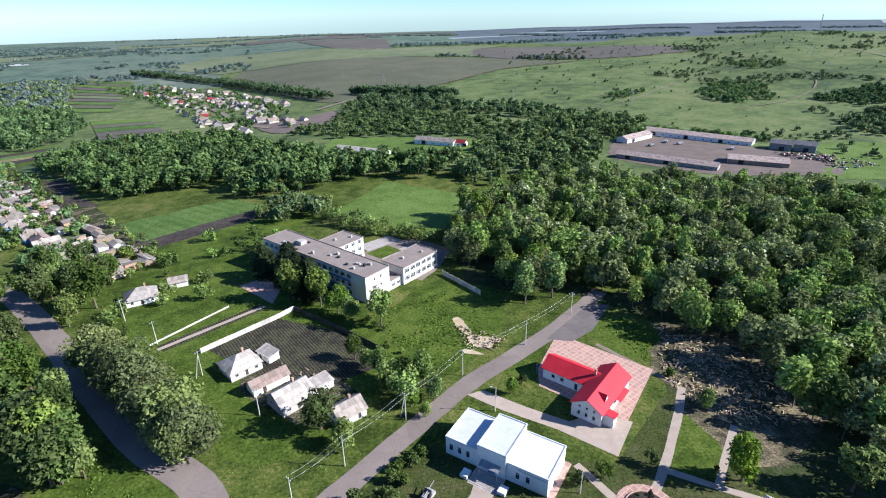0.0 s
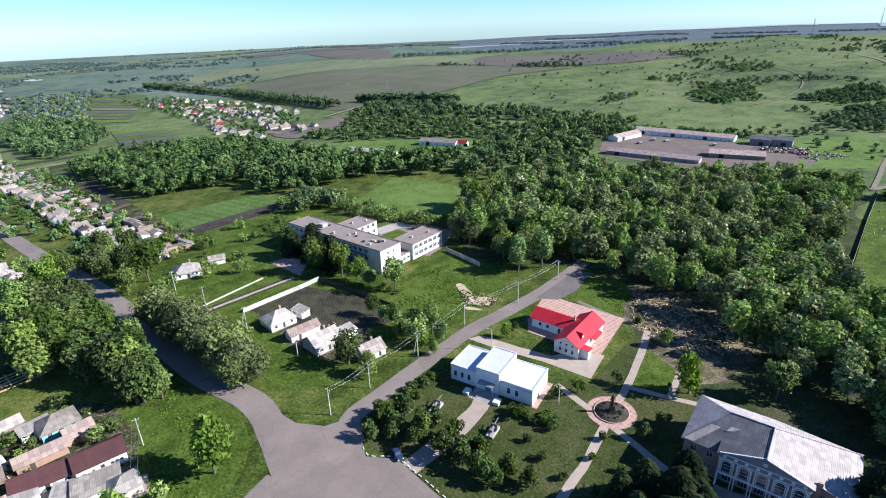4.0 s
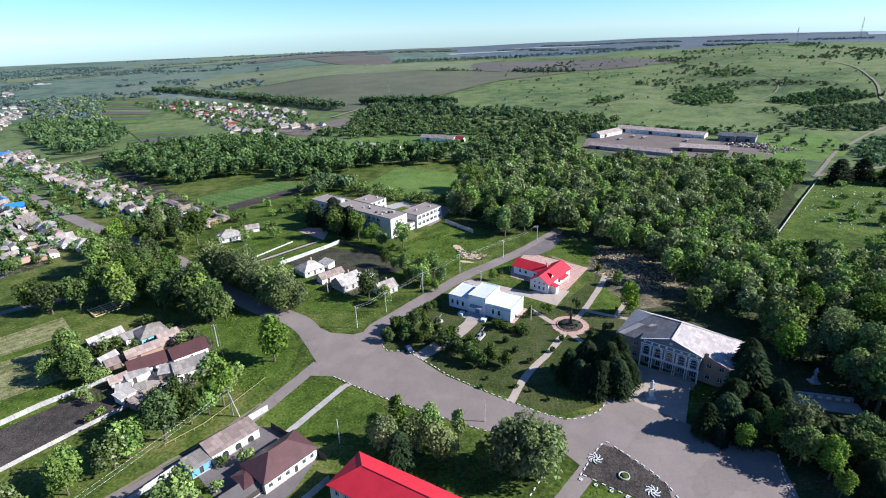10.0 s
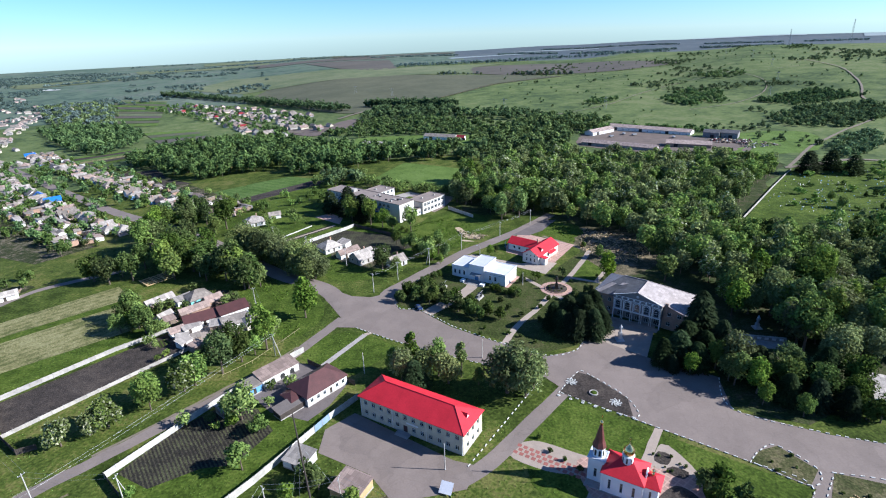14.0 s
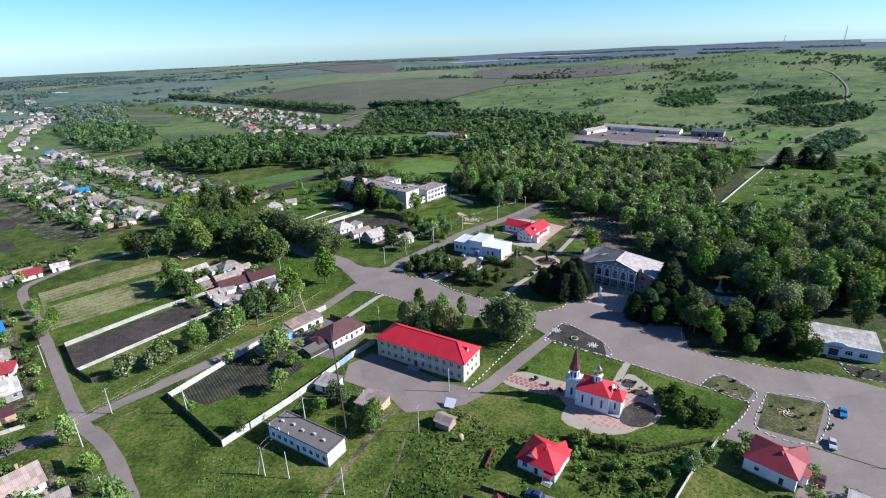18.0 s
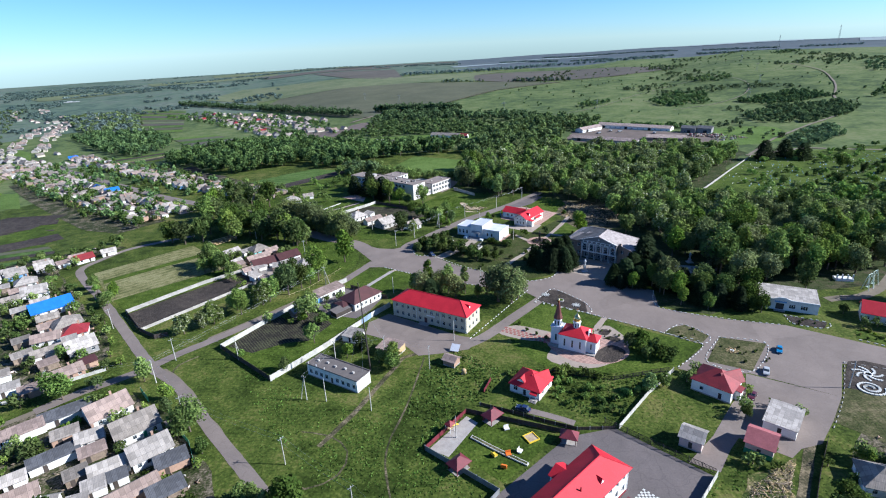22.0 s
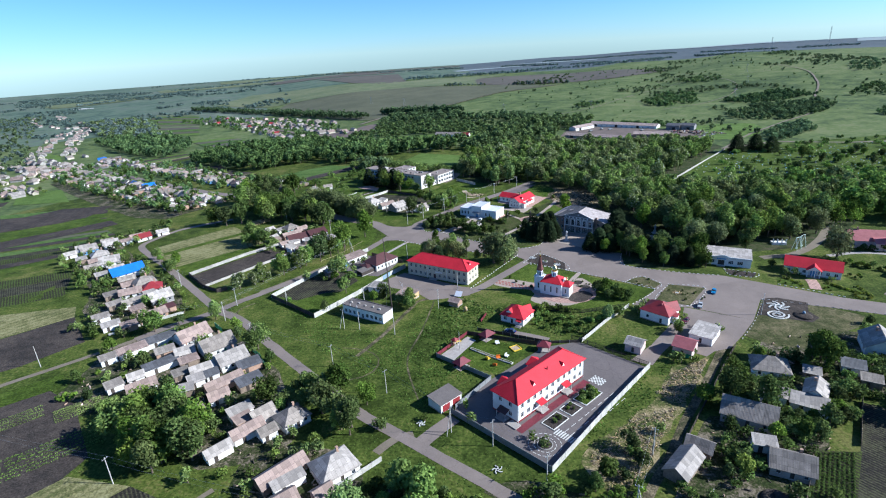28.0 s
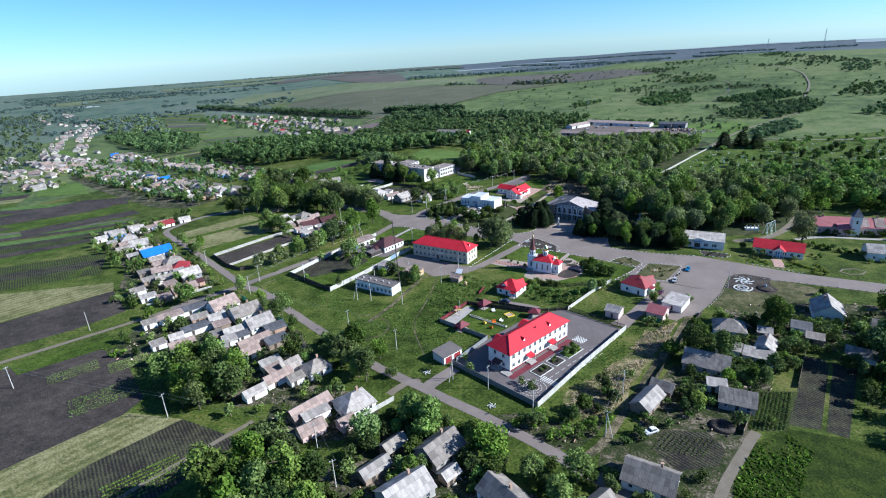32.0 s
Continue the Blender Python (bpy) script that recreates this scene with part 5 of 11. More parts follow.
def tree_kind(key, leaf, height, radius, base, lobes, count, size, r=0.18, droop=0.0, taper=0.0, fir=False, variants=3):
    """Shared trunk and crown meshes of one kind of tree, in some variants."""
    res = []
    for k in range(variants):
        seed = len(TREE_KINDS) * 31 + k * 7 + 5
        h = height * (1 + 0.1 * (k - 1))
        if fir:
            v, f = fir_cloud(seed, h, radius, count, size)
        else:
            v, f = leaf_cloud(seed, h, radius, base, lobes, int(count * 1.5), size * 0.84, droop, 0.55, taper)
        res.append((trunk_mesh(seed, h, r, 0 if fir else 5), raw_mesh("crown", v, f, leaf)))
    TREE_KINDS[key] = res


tree_kind("round", LEAF_MID, 8.5, 3.6, 1.8, 15, 1150, 0.40)
tree_kind("tall", LEAF_MID, 12.5, 3.7, 2.5, 18, 1350, 0.44, 0.24)
tree_kind("dark", LEAF_DARK, 11.0, 3.8, 2.0, 17, 1300, 0.42, 0.24)
tree_kind("bright", LEAF_BRIGHT, 8.0, 3.4, 1.4, 14, 1100, 0.38)
tree_kind("willow", LEAF_GREY, 9.0, 5.0, 0.7, 22, 2600, 0.33, 0.3, 0.5)
tree_kind("silver", LEAF_GREY, 11.0, 4.4, 1.2, 22, 2000, 0.36, 0.28, 0.25, 0.3)
tree_kind("bloom", LEAF_BLOOM, 6.5, 3.4, 1.0, 14, 1100, 0.36)
tree_kind("fruit", LEAF_MID, 4.4, 2.2, 1.0, 9, 520, 0.32, 0.11)
tree_kind("fruit_dark", LEAF_DARK, 4.2, 2.1, 0.9, 9, 520, 0.32, 0.11)
tree_kind("bush", LEAF_DARK, 2.4, 1.5, 0.2, 7, 320, 0.26, 0.06)
tree_kind("bush_pale", LEAF_MID, 2.2, 1.4, 0.2, 7, 320, 0.26, 0.06)
tree_kind("bush_gold", LEAF_GOLD, 2.2, 1.7, 0.1, 7, 320, 0.26, 0.06)
tree_kind("fir", LEAF_FIR, 11.5, 3.7, 0.5, 0, 2300, 0.55, 0.2, fir=True)
tree_kind("poplar", LEAF_MID, 11.0, 1.9, 1.2, 12, 900, 0.36, 0.16, taper=0.45)

TREE_WORDS = {
    "round": ("deciduous_tree", "mid-green rounded deciduous tree with an uneven crown"), "tall": ("tall_tree", "tall mid-green deciduous tree with a full crown"),
    "dark": ("dark_tree", "dark green broad deciduous tree"), "bright": ("bright_tree", "fresh yellow-green leafy tree"),
    "willow": ("willow", "broad grey-green willow with soft drooping foliage"), "silver": ("silver_poplar", "large grey-green leafy poplar beside the road"),
    "bloom": ("blossoming_tree", "small tree with pale white blossom"), "fruit": ("fruit_tree", "small green garden fruit tree"),
    "fruit_dark": ("fruit_tree", "small dark green garden fruit tree"), "bush": ("shrub", "dense dark green leafy shrub"),
    "bush_gold": ("shrub", "low clipped yellow-green shrub in a lawn"), "bush_pale": ("shrub", "loose mid-green leafy garden shrub"), "fir": ("spruce", "dark conical spruce with drooping boughs"), "poplar": ("slender_tree", "slender upright green tree")}
TREES_MADE = {}
tree_rng = random.Random(11)


def tree(kind, x, y, size=1.0, group="", wide=None):
    v = tree_rng.randrange(len(TREE_KINDS[kind]))
    s = size * tree_rng.uniform(0.9, 1.1)
    w = s * (wide or tree_rng.uniform(0.92, 1.1))
    m = pose(x, y, float(land(x, y)), 0, 0, tree_rng.uniform(0, 360)) @ Matrix.Diagonal((w, w, s, 1))
    key = (kind, v)
    if key not in TREES_MADE:
        nm, lab = TREE_WORDS[kind]
        t = thing(nm, m, lab, "shrub" if "bush" in kind else "tree", group or nm + "s")
        tr, cr = TREE_KINDS[kind][v]
        put("trunk", tr, t)
        put("crown", cr, t)
        TREES_MADE[key] = t
        return t
    src = TREES_MADE[key]
    t = copy_thing(src, Matrix())
    t.matrix_basis = m
    return tagged(t, "", "", group)


def scatter(poly, gap, seed, keep=1.0):
    """Jittered points inside a ring."""
    g = np.random.default_rng(seed)
    xs, ys = [p[0] for p in poly], [p[1] for p in poly]
    gx, gy = np.meshgrid(np.arange(min(xs), max(xs), gap), np.arange(min(ys), max(ys), gap))
    gx = gx + g.uniform(-0.45, 0.45, gx.shape) * gap + (np.arange(gx.shape[0]) % 2)[:, None] * gap / 2
    gy = gy + g.uniform(-0.45, 0.45, gy.shape) * gap
    ok = inside(poly, gx, gy) & (g.uniform(0, 1, gx.shape) < keep)
    return list(zip(gx[ok].tolist(), gy[ok].tolist()))


def wood(name, points, leafs, height, radius, count, size, label, seed, lift=0.0, uneven=0.25):
    """A far wood in one mesh: every tree a crown of clumps on a short trunk."""
    if not points:
        return
    g = np.random.default_rng(seed)
    protos = [leaf_cloud(seed + k, height, radius, height * 0.12, 9, count, size) for k in range(5)]
    vs, fs, mi, o = [], [], [], 0
    trunk_v = np.array([(0.2, 0, 0), (-0.1, 0.17, 0), (-0.1, -0.17, 0), (0, 0, height * 0.7)])
    for x, y in points:
        v, f = protos[g.integers(5)]
        s = g.uniform(1 - uneven, 1 + uneven)
        a = g.uniform(0, 2 * math.pi)
        c, d = math.cos(a), math.sin(a)
        z = float(land(x, y)) + lift
        q = np.stack([(v[:, 0] * c - v[:, 1] * d) * s * g.uniform(0.85, 1.15) + x, (v[:, 0] * d + v[:, 1] * c) * s + y, v[:, 2] * s + z], 1)
        vs.append(q)
        fs.append(f + o)
        mi.append(np.full(len(f), g.integers(len(leafs)), np.int32))
        o += len(q)
        t = trunk_v * np.array([1, 1, s]) + np.array([x, y, z])
        vs.append(t)
        fs.append(np.array([[0, 1, 3], [1, 2, 3], [2, 0, 3]]) + o)
        mi.append(np.full(3, len(leafs), np.int32))
        o += 4
    f = np.concatenate(fs)
    me = raw_mesh(name, np.concatenate(vs), f, *leafs, M_BARK)
    me.polygons.foreach_set("material_index", np.concatenate(mi))
    return tagged(new(name, me), label, "wood", "", "stuff")



# ---------------------------------------------------------------- large buildings
def block(t, x0, x1, y0, y1, z1, wall, holes=((), (), (), ()), z0=-0.3, doors=((), (), (), ()), frame_mat=None, door_mat=None, name="wall"):
    """A box of walls under a thing, with openings on its front, right, back and left sides."""
    ring = [(x0, y0), (x1, y0), (x1, y1), (x0, y1)]
    bm = bmesh.new()
    for k in range(4):
        facade(bm, ring[k], ring[(k + 1) % 4], z0, z1, holes[k])
    w = part(name, bm, wall, t)
    for k in range(4):
        openings(t, ring[k], ring[(k + 1) % 4], holes[k], frame_mat, 0.15, doors[k], door_mat)
    return w


def flat_part(t, x0, x1, y0, y1, z, material, over=0.15, rim=0.25, name="roof"):
    m = pose((x0 + x1) / 2, (y0 + y1) / 2, 0)
    return part(name, flat_roof(x1 - x0, y1 - y0, z, over, rim), material, t, "", m)


def two_rows(w, n, size, h, z=(1.0, 4.1), margin=0.5):
    return [q for c in z for q in spread(w, n, size, c, h, margin)]


def dormer(t, x, y, z, turn, w=1.5, h=1.1, d=2.2, material=None):
    """A small triangular roof vent: red cheeks, pale front."""
    q = part("dormer", bmesh_prism([(-w / 2, 0), (w / 2, 0), (0, h)], d), material or M_REDROOF, t, "", pose(x, y, z, 0, 0, turn))
    bm = bmesh_prism([(-w * 0.34, 0.1), (w * 0.34, 0.1), (0, h * 0.78)], 0.05)
    part("dormer_vent", bm, M_WHITE, q, "white louvred front", pose(0, -0.06, 0))


def bmesh_prism(tri, depth):
    """A prism along +y over a ring of (x, z)."""
    bm = bmesh.new()
    a = [bm.verts.new((x, 0, z)) for x, z in tri]
    b = [bm.verts.new((x, depth, z)) for x, z in tri]
    bm.faces.new(a)
    bm.faces.new(b[::-1])
    n = len(tri)
    for k in range(n):
        bm.faces.new((a[k], b[k], b[(k + 1) % n], a[(k + 1) % n]))
    bmesh.ops.recalc_face_normals(bm, faces=bm.faces[:])
    return bm


def canopy(t, x, y, z, turn, w=2.6, d=1.8, material=None):
    """A sloping porch canopy on two posts, with steps."""
    c = part("canopy", slab(bmesh.new(), [(-w / 2, -d), (w / 2, -d), (w / 2, 0), (-w / 2, 0)], [z - 0.75, z - 0.75, z - 0.1, z - 0.1], [z - 0.65, z - 0.65, z, z]), material or M_REDROOF, t, "", pose(x, y, 0, 0, 0, turn))
    for s in (-1, 1):
        part("post", tube(bmesh.new(), (s * (w / 2 - 0.12), -d + 0.12, 0), (s * (w / 2 - 0.12), -d + 0.12, z - 0.7), 0.05, seg=6), M_WHITE, c)
    bm = bmesh.new()
    for k in range(3):
        box(bm, -w / 2, w / 2, -d - 0.3 * (2 - k), 0, 0.15 * k, 0.15 * (k + 1))
    part("steps", bm, M_PAVE, t, "", pose(x, y, 0.02, 0, 0, turn))


def gutters(t, L, W, z, over=0.5, n=4):
    for s in (0, 1):
        for k in range(n):
            x = L * (k + 0.02) / (n - 1.0 + 0.04)
            part("downpipe", tube(bmesh.new(), (x, -0.1 if s == 0 else W + 0.1, 0.1), (x, -0.1 if s == 0 else W + 0.1, z), 0.06, seg=6), M_WHITE, t)


def long_building():
    t = thing("long_building", pose(-25.0, 5.5, 0, 0, 0, -30.3), "two-storey cream building with a red metal hip roof", "building")
    L, W = 31.9, 10.2
    front = two_rows(L, 12, 1.15, 1.5)
    front[5] = (front[5][0] - 0.1, front[5][1] + 0.1, 0.2, 2.4)
    block(t, 0, L, 0, W, 6.9, M_CREAM, (front, two_rows(W, 3, 1.0, 1.5, margin=1), two_rows(L, 12, 1.15, 1.5), two_rows(W, 3, 1.0, 1.5, margin=1)), doors=((5,), (), (), ()), door_mat=M_BROWNROOF)
    part("roof", hip_roof(L, W, 6.9, 2.9, 0.5), M_REDROOF, t, "bright red ribbed metal roof", pose(L / 2, W / 2, 0))
    for q in hip_caps(L, W, 6.9, 2.9, 0.5):
        part("ridge_cap", q, M_REDROOF, t, "", pose(L / 2, W / 2, 0))
    part("cornice", box(bmesh.new(), -0.12, L + 0.12, -0.12, W + 0.12, 6.55, 6.75), M_WHITE, t)
    part("plinth", box(bmesh.new(), -0.08, L + 0.08, -0.08, W + 0.08, -0.2, 0.15), M_CONC, t)
    dormer(t, L - 1.4, W / 2, 7.6, 90, 1.6, 1.2, 2.4)
    gutters(t, L, W, 6.6)
    for k in range(3):
        part("step", box(bmesh.new(), 12.4, 16.4, -1.4 - 0.3 * (2 - k), -0.15, 0.12 * k, 0.12 * (k + 1)), M_PAVE, t)
    part("sign", box(bmesh.new(), 15.2, 18.8, -0.14, -0.06, 3.25, 3.75), M_WHITE, t, "small pale signboard over the door")
    part("flag_bracket", tube(bmesh.new(), (12.2, -0.05, 3.4), (12.2, -0.9, 4.6), 0.04, seg=6), M_WHITE, t)
    return t


def kindergarten():
    t = thing("kindergarten", pose(13.6, -104.2, 0, 0, 0, 42.8), "two-storey white kindergarten with a bright red hip roof", "building")
    L, W = 31.4, 9.4
    block(t, 0, L, 0, W, 6.9, M_PLASTER, (two_rows(L, 11, 1.25, 1.7), two_rows(W, 2, 1.2, 1.6, margin=1), two_rows(L, 11, 1.25, 1.7), two_rows(W, 2, 1.2, 1.6, margin=1)))
    part("roof", hip_roof(L, W, 6.9, 3.1, 0.6), M_REDROOF, t, "bright red ribbed metal roof", pose(L / 2, W / 2, 0))
    for q in hip_caps(L, W, 6.9, 3.1, 0.6):
        part("ridge_cap", q, M_REDROOF, t, "", pose(L / 2, W / 2, 0))
    part("cornice", box(bmesh.new(), -0.12, L + 0.12, -0.12, W + 0.12, 6.5, 6.72), M_WHITE, t)
    part("plinth", box(bmesh.new(), -0.08, L + 0.08, -0.08, W + 0.08, -0.2, 0.5), M_OLDRED, t, "dull red painted plinth")
    for x in (8.6, 22.4):
        dormer(t, x, 1.2, 7.5, 0, 1.7, 1.3, 2.6)
    part("vent_pipe", tube(bmesh.new(), (16.4, 2.6, 8.2), (16.4, 2.6, 9.6), 0.16, seg=8), M_OLDRED, t)
    canopy(t, 9.4, -0.06, 3.2, 0, 3.0, 1.9)
    canopy(t, 21.2, -0.06, 3.2, 0, 3.0, 1.9)
    canopy(t, -0.06, 4.6, 3.1, -90, 3.4, 2.0, M_BROWNROOF)
    # rear annexes under their own red roofs
    for x0, x1, d, h in ((4.5, 8.5, 2.0, 5.6), (18.0, 23.0, 2.2, 5.8)):
        block(t, x0, x1, W + 0.02, W + d, h, M_PLASTER, ((), (), two_rows(x1 - x0, 2, 1.2, 1.5), ()))
        part("annex_roof", gable_roof(d + 2.4, x1 - x0, h, 1.3, 0.35), M_REDROOF, t, "", pose((x0 + x1) / 2, W + d / 2 - 1.2, 0, 0, 0, 90))
    bm = slab(bmesh.new(), [(0, 0), (2.4, 0), (2.4, -3.4), (0, -3.4)], 0.02, 0.35)
    part("ramp", bm, M_PAVE, t, "", pose(-2.6, 2.0, 0))
    gutters(t, L, W, 6.6)
    return t


def school():
    t = thing("school", pose(-74.2, 203.4, 0, 0, 0, -37.9), "three-storey pale school with flat felt roofs and a blue entrance", "building")
    L, W = 60, 12
    rows = (1.0, 4.2, 7.4)
    front = [h for h in two_rows(L, 18, 2.2, 1.8, rows) if h[1] < L - 7]
    block(t, 0, L, 0, W, 10.2, M_SCHOOL, (front, two_rows(W, 2, 0.9, 1.3, rows, 2.8), [h for h in two_rows(L, 18, 2.1, 1.8, rows) if not 16 < L - h[0] < 33], ()))
    flat_part(t, 0, L, 0, W, 10.2, M_FELT)
    for z in (2.95, 6.1):
        part("facade_band", box(bmesh.new(), 9.5, L - 8, -0.09, -0.005, z, z + 1.0), M_SCHOOLBLUE, t, "blue painted band between window rows")
    part("entrance_canopy", box(bmesh.new(), 20, 33, -4.2, -0.12, 3.2, 3.55), M_SCHOOLBLUE, t, "wide blue entrance canopy")
    for x in (20.4, 24.5, 28.5, 32.6):
        part("canopy_post", tube(bmesh.new(), (x, -3.9, 0), (x, -3.9, 3.2), 0.12, seg=8), M_WHITE, t)
    block(t, 50, 61, 18.6, 39, 7.0, M_SCHOOL, ((), two_rows(20.4, 6, 2.5, 1.9, (1.2, 4.4)), (), two_rows(20.4, 6, 2.2, 1.7, (1.2, 4.4))))
    flat_part(t, 50, 61, 18.6, 39, 7.0, M_FELT)
    block(t, 54, 59.8, 12.02, 18.58, 3.6, M_SCHOOL, ((), [(1.4, 3.0, 1.0, 2.4), (4, 5.6, 1.0, 2.4)], (), ()))
    flat_part(t, 54, 59.6, 12.2, 18.4, 3.6, M_FELT, 0.0)
    block(t, 19, 31, 12.02, 27, 9.4, M_PLASTER, ((), two_rows(14.9, 4, 1.8, 1.7, rows), (), ()))
    flat_part(t, 19, 31, 12.3, 27, 9.4, M_FELT)
    g = random.Random(4)
    for k in range(16):
        x, y = g.uniform(2, 58), g.uniform(2, 10)
        part("roof_vent", box(bmesh.new(), x - 0.5, x + 0.5, y - 0.4, y + 0.4, 10.3, 10.3 + g.uniform(0.5, 1.1)), M_CONC if k % 3 else M_DARK, t)
    for x, y, h in ((24, 18, 9.5), (27, 24, 9.5), (55, 25, 7.1), (57, 34, 7.1)):
        part("roof_vent", box(bmesh.new(), x - 0.4, x + 0.4, y - 0.4, y + 0.4, h, h + 0.8), M_CONC, t)
    part("stair_house", box(bmesh.new(), 16.0, 19.0, 4.5, 7.5, 10.33, 12.0), M_CONC, t, "pale roof hatch house")
    return t


def white_building():
    t = thing("white_building", pose(1.2, 95.9, 0, 0, 0, -31.0), "long white single-storey building with a pale flat roof", "building")
    L, W = 25.1, 11.0
    wins = [(0.9, 1.9, 1.3, 3.3), (3.1, 4.1, 1.3, 3.3), (5.3, 6.3, 1.3, 3.3), (17.6, 18.6, 1.3, 3.3), (20.0, 21.0, 1.3, 3.3), (11.2, 13.0, 0.3, 3.0)]
    block(t, 0, L, 0, W, 4.9, M_PLASTER, (wins, (), spread(L, 6, 1.2, 1.3, 1.8), ()), doors=((5,), (), (), ()), door_mat=M_BLUEPAINT)
    flat_part(t, 0, 8.4, 0, W, 4.9, M_WHITEROOF, 0.12, 0.18)
    flat_part(t, 15.6, L, 0, W, 4.9, M_WHITEROOF, 0.12, 0.18)
    block(t, 8.5, 15.5, -0.5, W + 0.02, 6.9, M_PLASTER, (((2.7, 4.5, 0.3, 2.9),), (), (), ()), doors=((0,), (), (), ()), door_mat=M_BLUEPAINT, name="raised_wall")
    flat_part(t, 8.5, 15.5, -0.5, W, 6.9, M_WHITEROOF, 0.12, 0.18)
    part("canopy", slab(bmesh.new(), [(9.6, -2.2), (14.4, -2.2), (14.4, -0.55), (9.6, -0.55)], [3.05, 3.05, 3.5, 3.5], [3.17, 3.17, 3.62, 3.62]), M_STEEL, t, "grey sloping porch canopy")
    for x in (9.8, 14.2):
        part("post", tube(bmesh.new(), (x, -2.0, 0.3), (x, -2.0, 3.1), 0.06, seg=6), M_WHITE, t)
    for k in range(7):
        part("step", box(bmesh.new(), 8.4, 15.6, -2.6 - 0.42 * (6 - k), -0.55, 0.06 * k, 0.06 * (k + 1)), M_PAVE, t, "wide grey stone step")
    for x in (7.2, 16.4):
        part("stair_block", box(bmesh.new(), x - 0.9, x + 0.9, -4.6, -2.4, 0, 0.9), M_WHITE, t, "white block beside the steps")
    part("wall_trim", box(bmesh.new(), L - 7.0, L + 0.06, -0.06, -0.005, 4.1, 4.25), M_STEEL, t)
    part("apron", box(bmesh.new(), L + 0.02, L + 1.5, -0.6, W + 0.6, 0.0, 0.12), M_PINKPAVE, t, "pink paved strip")
    return t


def cafe():
    t = thing("red_roofed_building", pose(33.3, 108.7, 0, 0, 0, -38.0), "white L-shaped building with bright red gable roofs", "building")
    # long wing runs back along y, its gable to the front
    W, L = 8.0, 18.6
    holes_front = [(1.6, 2.4, 1.0, 2.4), (3.6, 4.4, 1.0, 2.4), (5.6, 6.4, 1.0, 2.4), (1.7, 2.4, 3.3, 4.1), (3.65, 4.35, 3.3, 4.1), (5.6, 6.3, 3.3, 4.1)]
    block(t, 0, W, 0, L, 4.3, M_PLASTER, (holes_front, [(2, 3.2, 1.0, 2.6), (5, 6.1, 0.2, 2.4), (9, 10.2, 1.0, 2.6), (13.5, 14.7, 1.0, 2.6)], (), [(2, 3.1, 1.0, 2.5)]), doors=((), (1,), (), ()))
    bm = bmesh.new()
    for y in (0.0, L):
        v = [bm.verts.new((0, y, 4.3)), bm.verts.new((W, y, 4.3)), bm.verts.new((W / 2, y, 6.6))]
        bm.faces.new(v if y == 0 else v[::-1])
    part("gable", bm, M_PLASTER, t)
    part("roof", gable_roof(L, W, 4.3, 2.4, 0.5), M_REDROOF, t, "bright red ribbed metal roof", pose(W / 2, L / 2, 0, 0, 0, 90))
    # low wing to the west
    w2, l2, y2 = 7.4, 13.0, 9.2
    block(t, -l2, -0.02, y2, y2 + w2, 3.6, M_PLASTER, ([(2.5, 3.6, 1.0, 2.4), (5.2, 6.3, 1.0, 2.4), (9.5, 10.4, 0.2, 2.3)], (), spread(l2, 4, 1.1, 1.0, 1.4), ()), doors=((2,), (), (), ()))
    bm = bmesh.new()
    v = [bm.verts.new((-l2, y2, 3.6)), bm.verts.new((-l2, y2 + w2, 3.6)), bm.verts.new((-l2, y2 + w2 / 2, 5.6))]
    bm.faces.new(v[::-1])
    part("gable", bm, M_PLASTER, t)
    part("roof", gable_roof(l2 + 4.2, w2, 3.6, 2.1, 0.5), M_REDROOF, t, "bright red ribbed metal roof", pose(-l2 / 2 + 2.0, y2 + w2 / 2, 0))
    dormer(t, W - 0.9, 4.8, 5.0, 90, 2.4, 1.5, 2.4)
    part("side_canopy", slab(bmesh.new(), [(W + 0.05, 8.5), (W + 1.6, 8.5), (W + 1.6, 14.5), (W + 0.05, 14.5)], [3.3, 2.8, 2.8, 3.3], [3.42, 2.92, 2.92, 3.42]), M_REDROOF, t, "red lean-to canopy")
    for y in (8.7, 14.3):
        part("post", tube(bmesh.new(), (W + 1.5, y, 0), (W + 1.5, y, 2.9), 0.06, seg=6), M_WHITE, t)
    part("porch", box(bmesh.new(), W + 0.02, W + 2.6, 1.4, 3.6, 0, 3.1), M_PLASTER, t, "white side porch")
    part("porch_roof", slab(bmesh.new(), [(W, 1.2), (W + 2.9, 1.2), (W + 2.9, 3.8), (W, 3.8)], [3.5, 3.12, 3.12, 3.5], [3.62, 3.24, 3.24, 3.62]), M_REDROOF, t)
    for x in (-l2 - 2.2, -l2 - 0.3):
        part("post", tube(bmesh.new(), (x, y2 + 0.3, 0), (x, y2 + 0.3, 3.3), 0.08, seg=6), M_BLUEPAINT, t)
    part("chimney", box(bmesh.new(), 0.6, 1.1, 12.0, 12.5, 5.0, 7.2), M_BRICK, t)
    return t


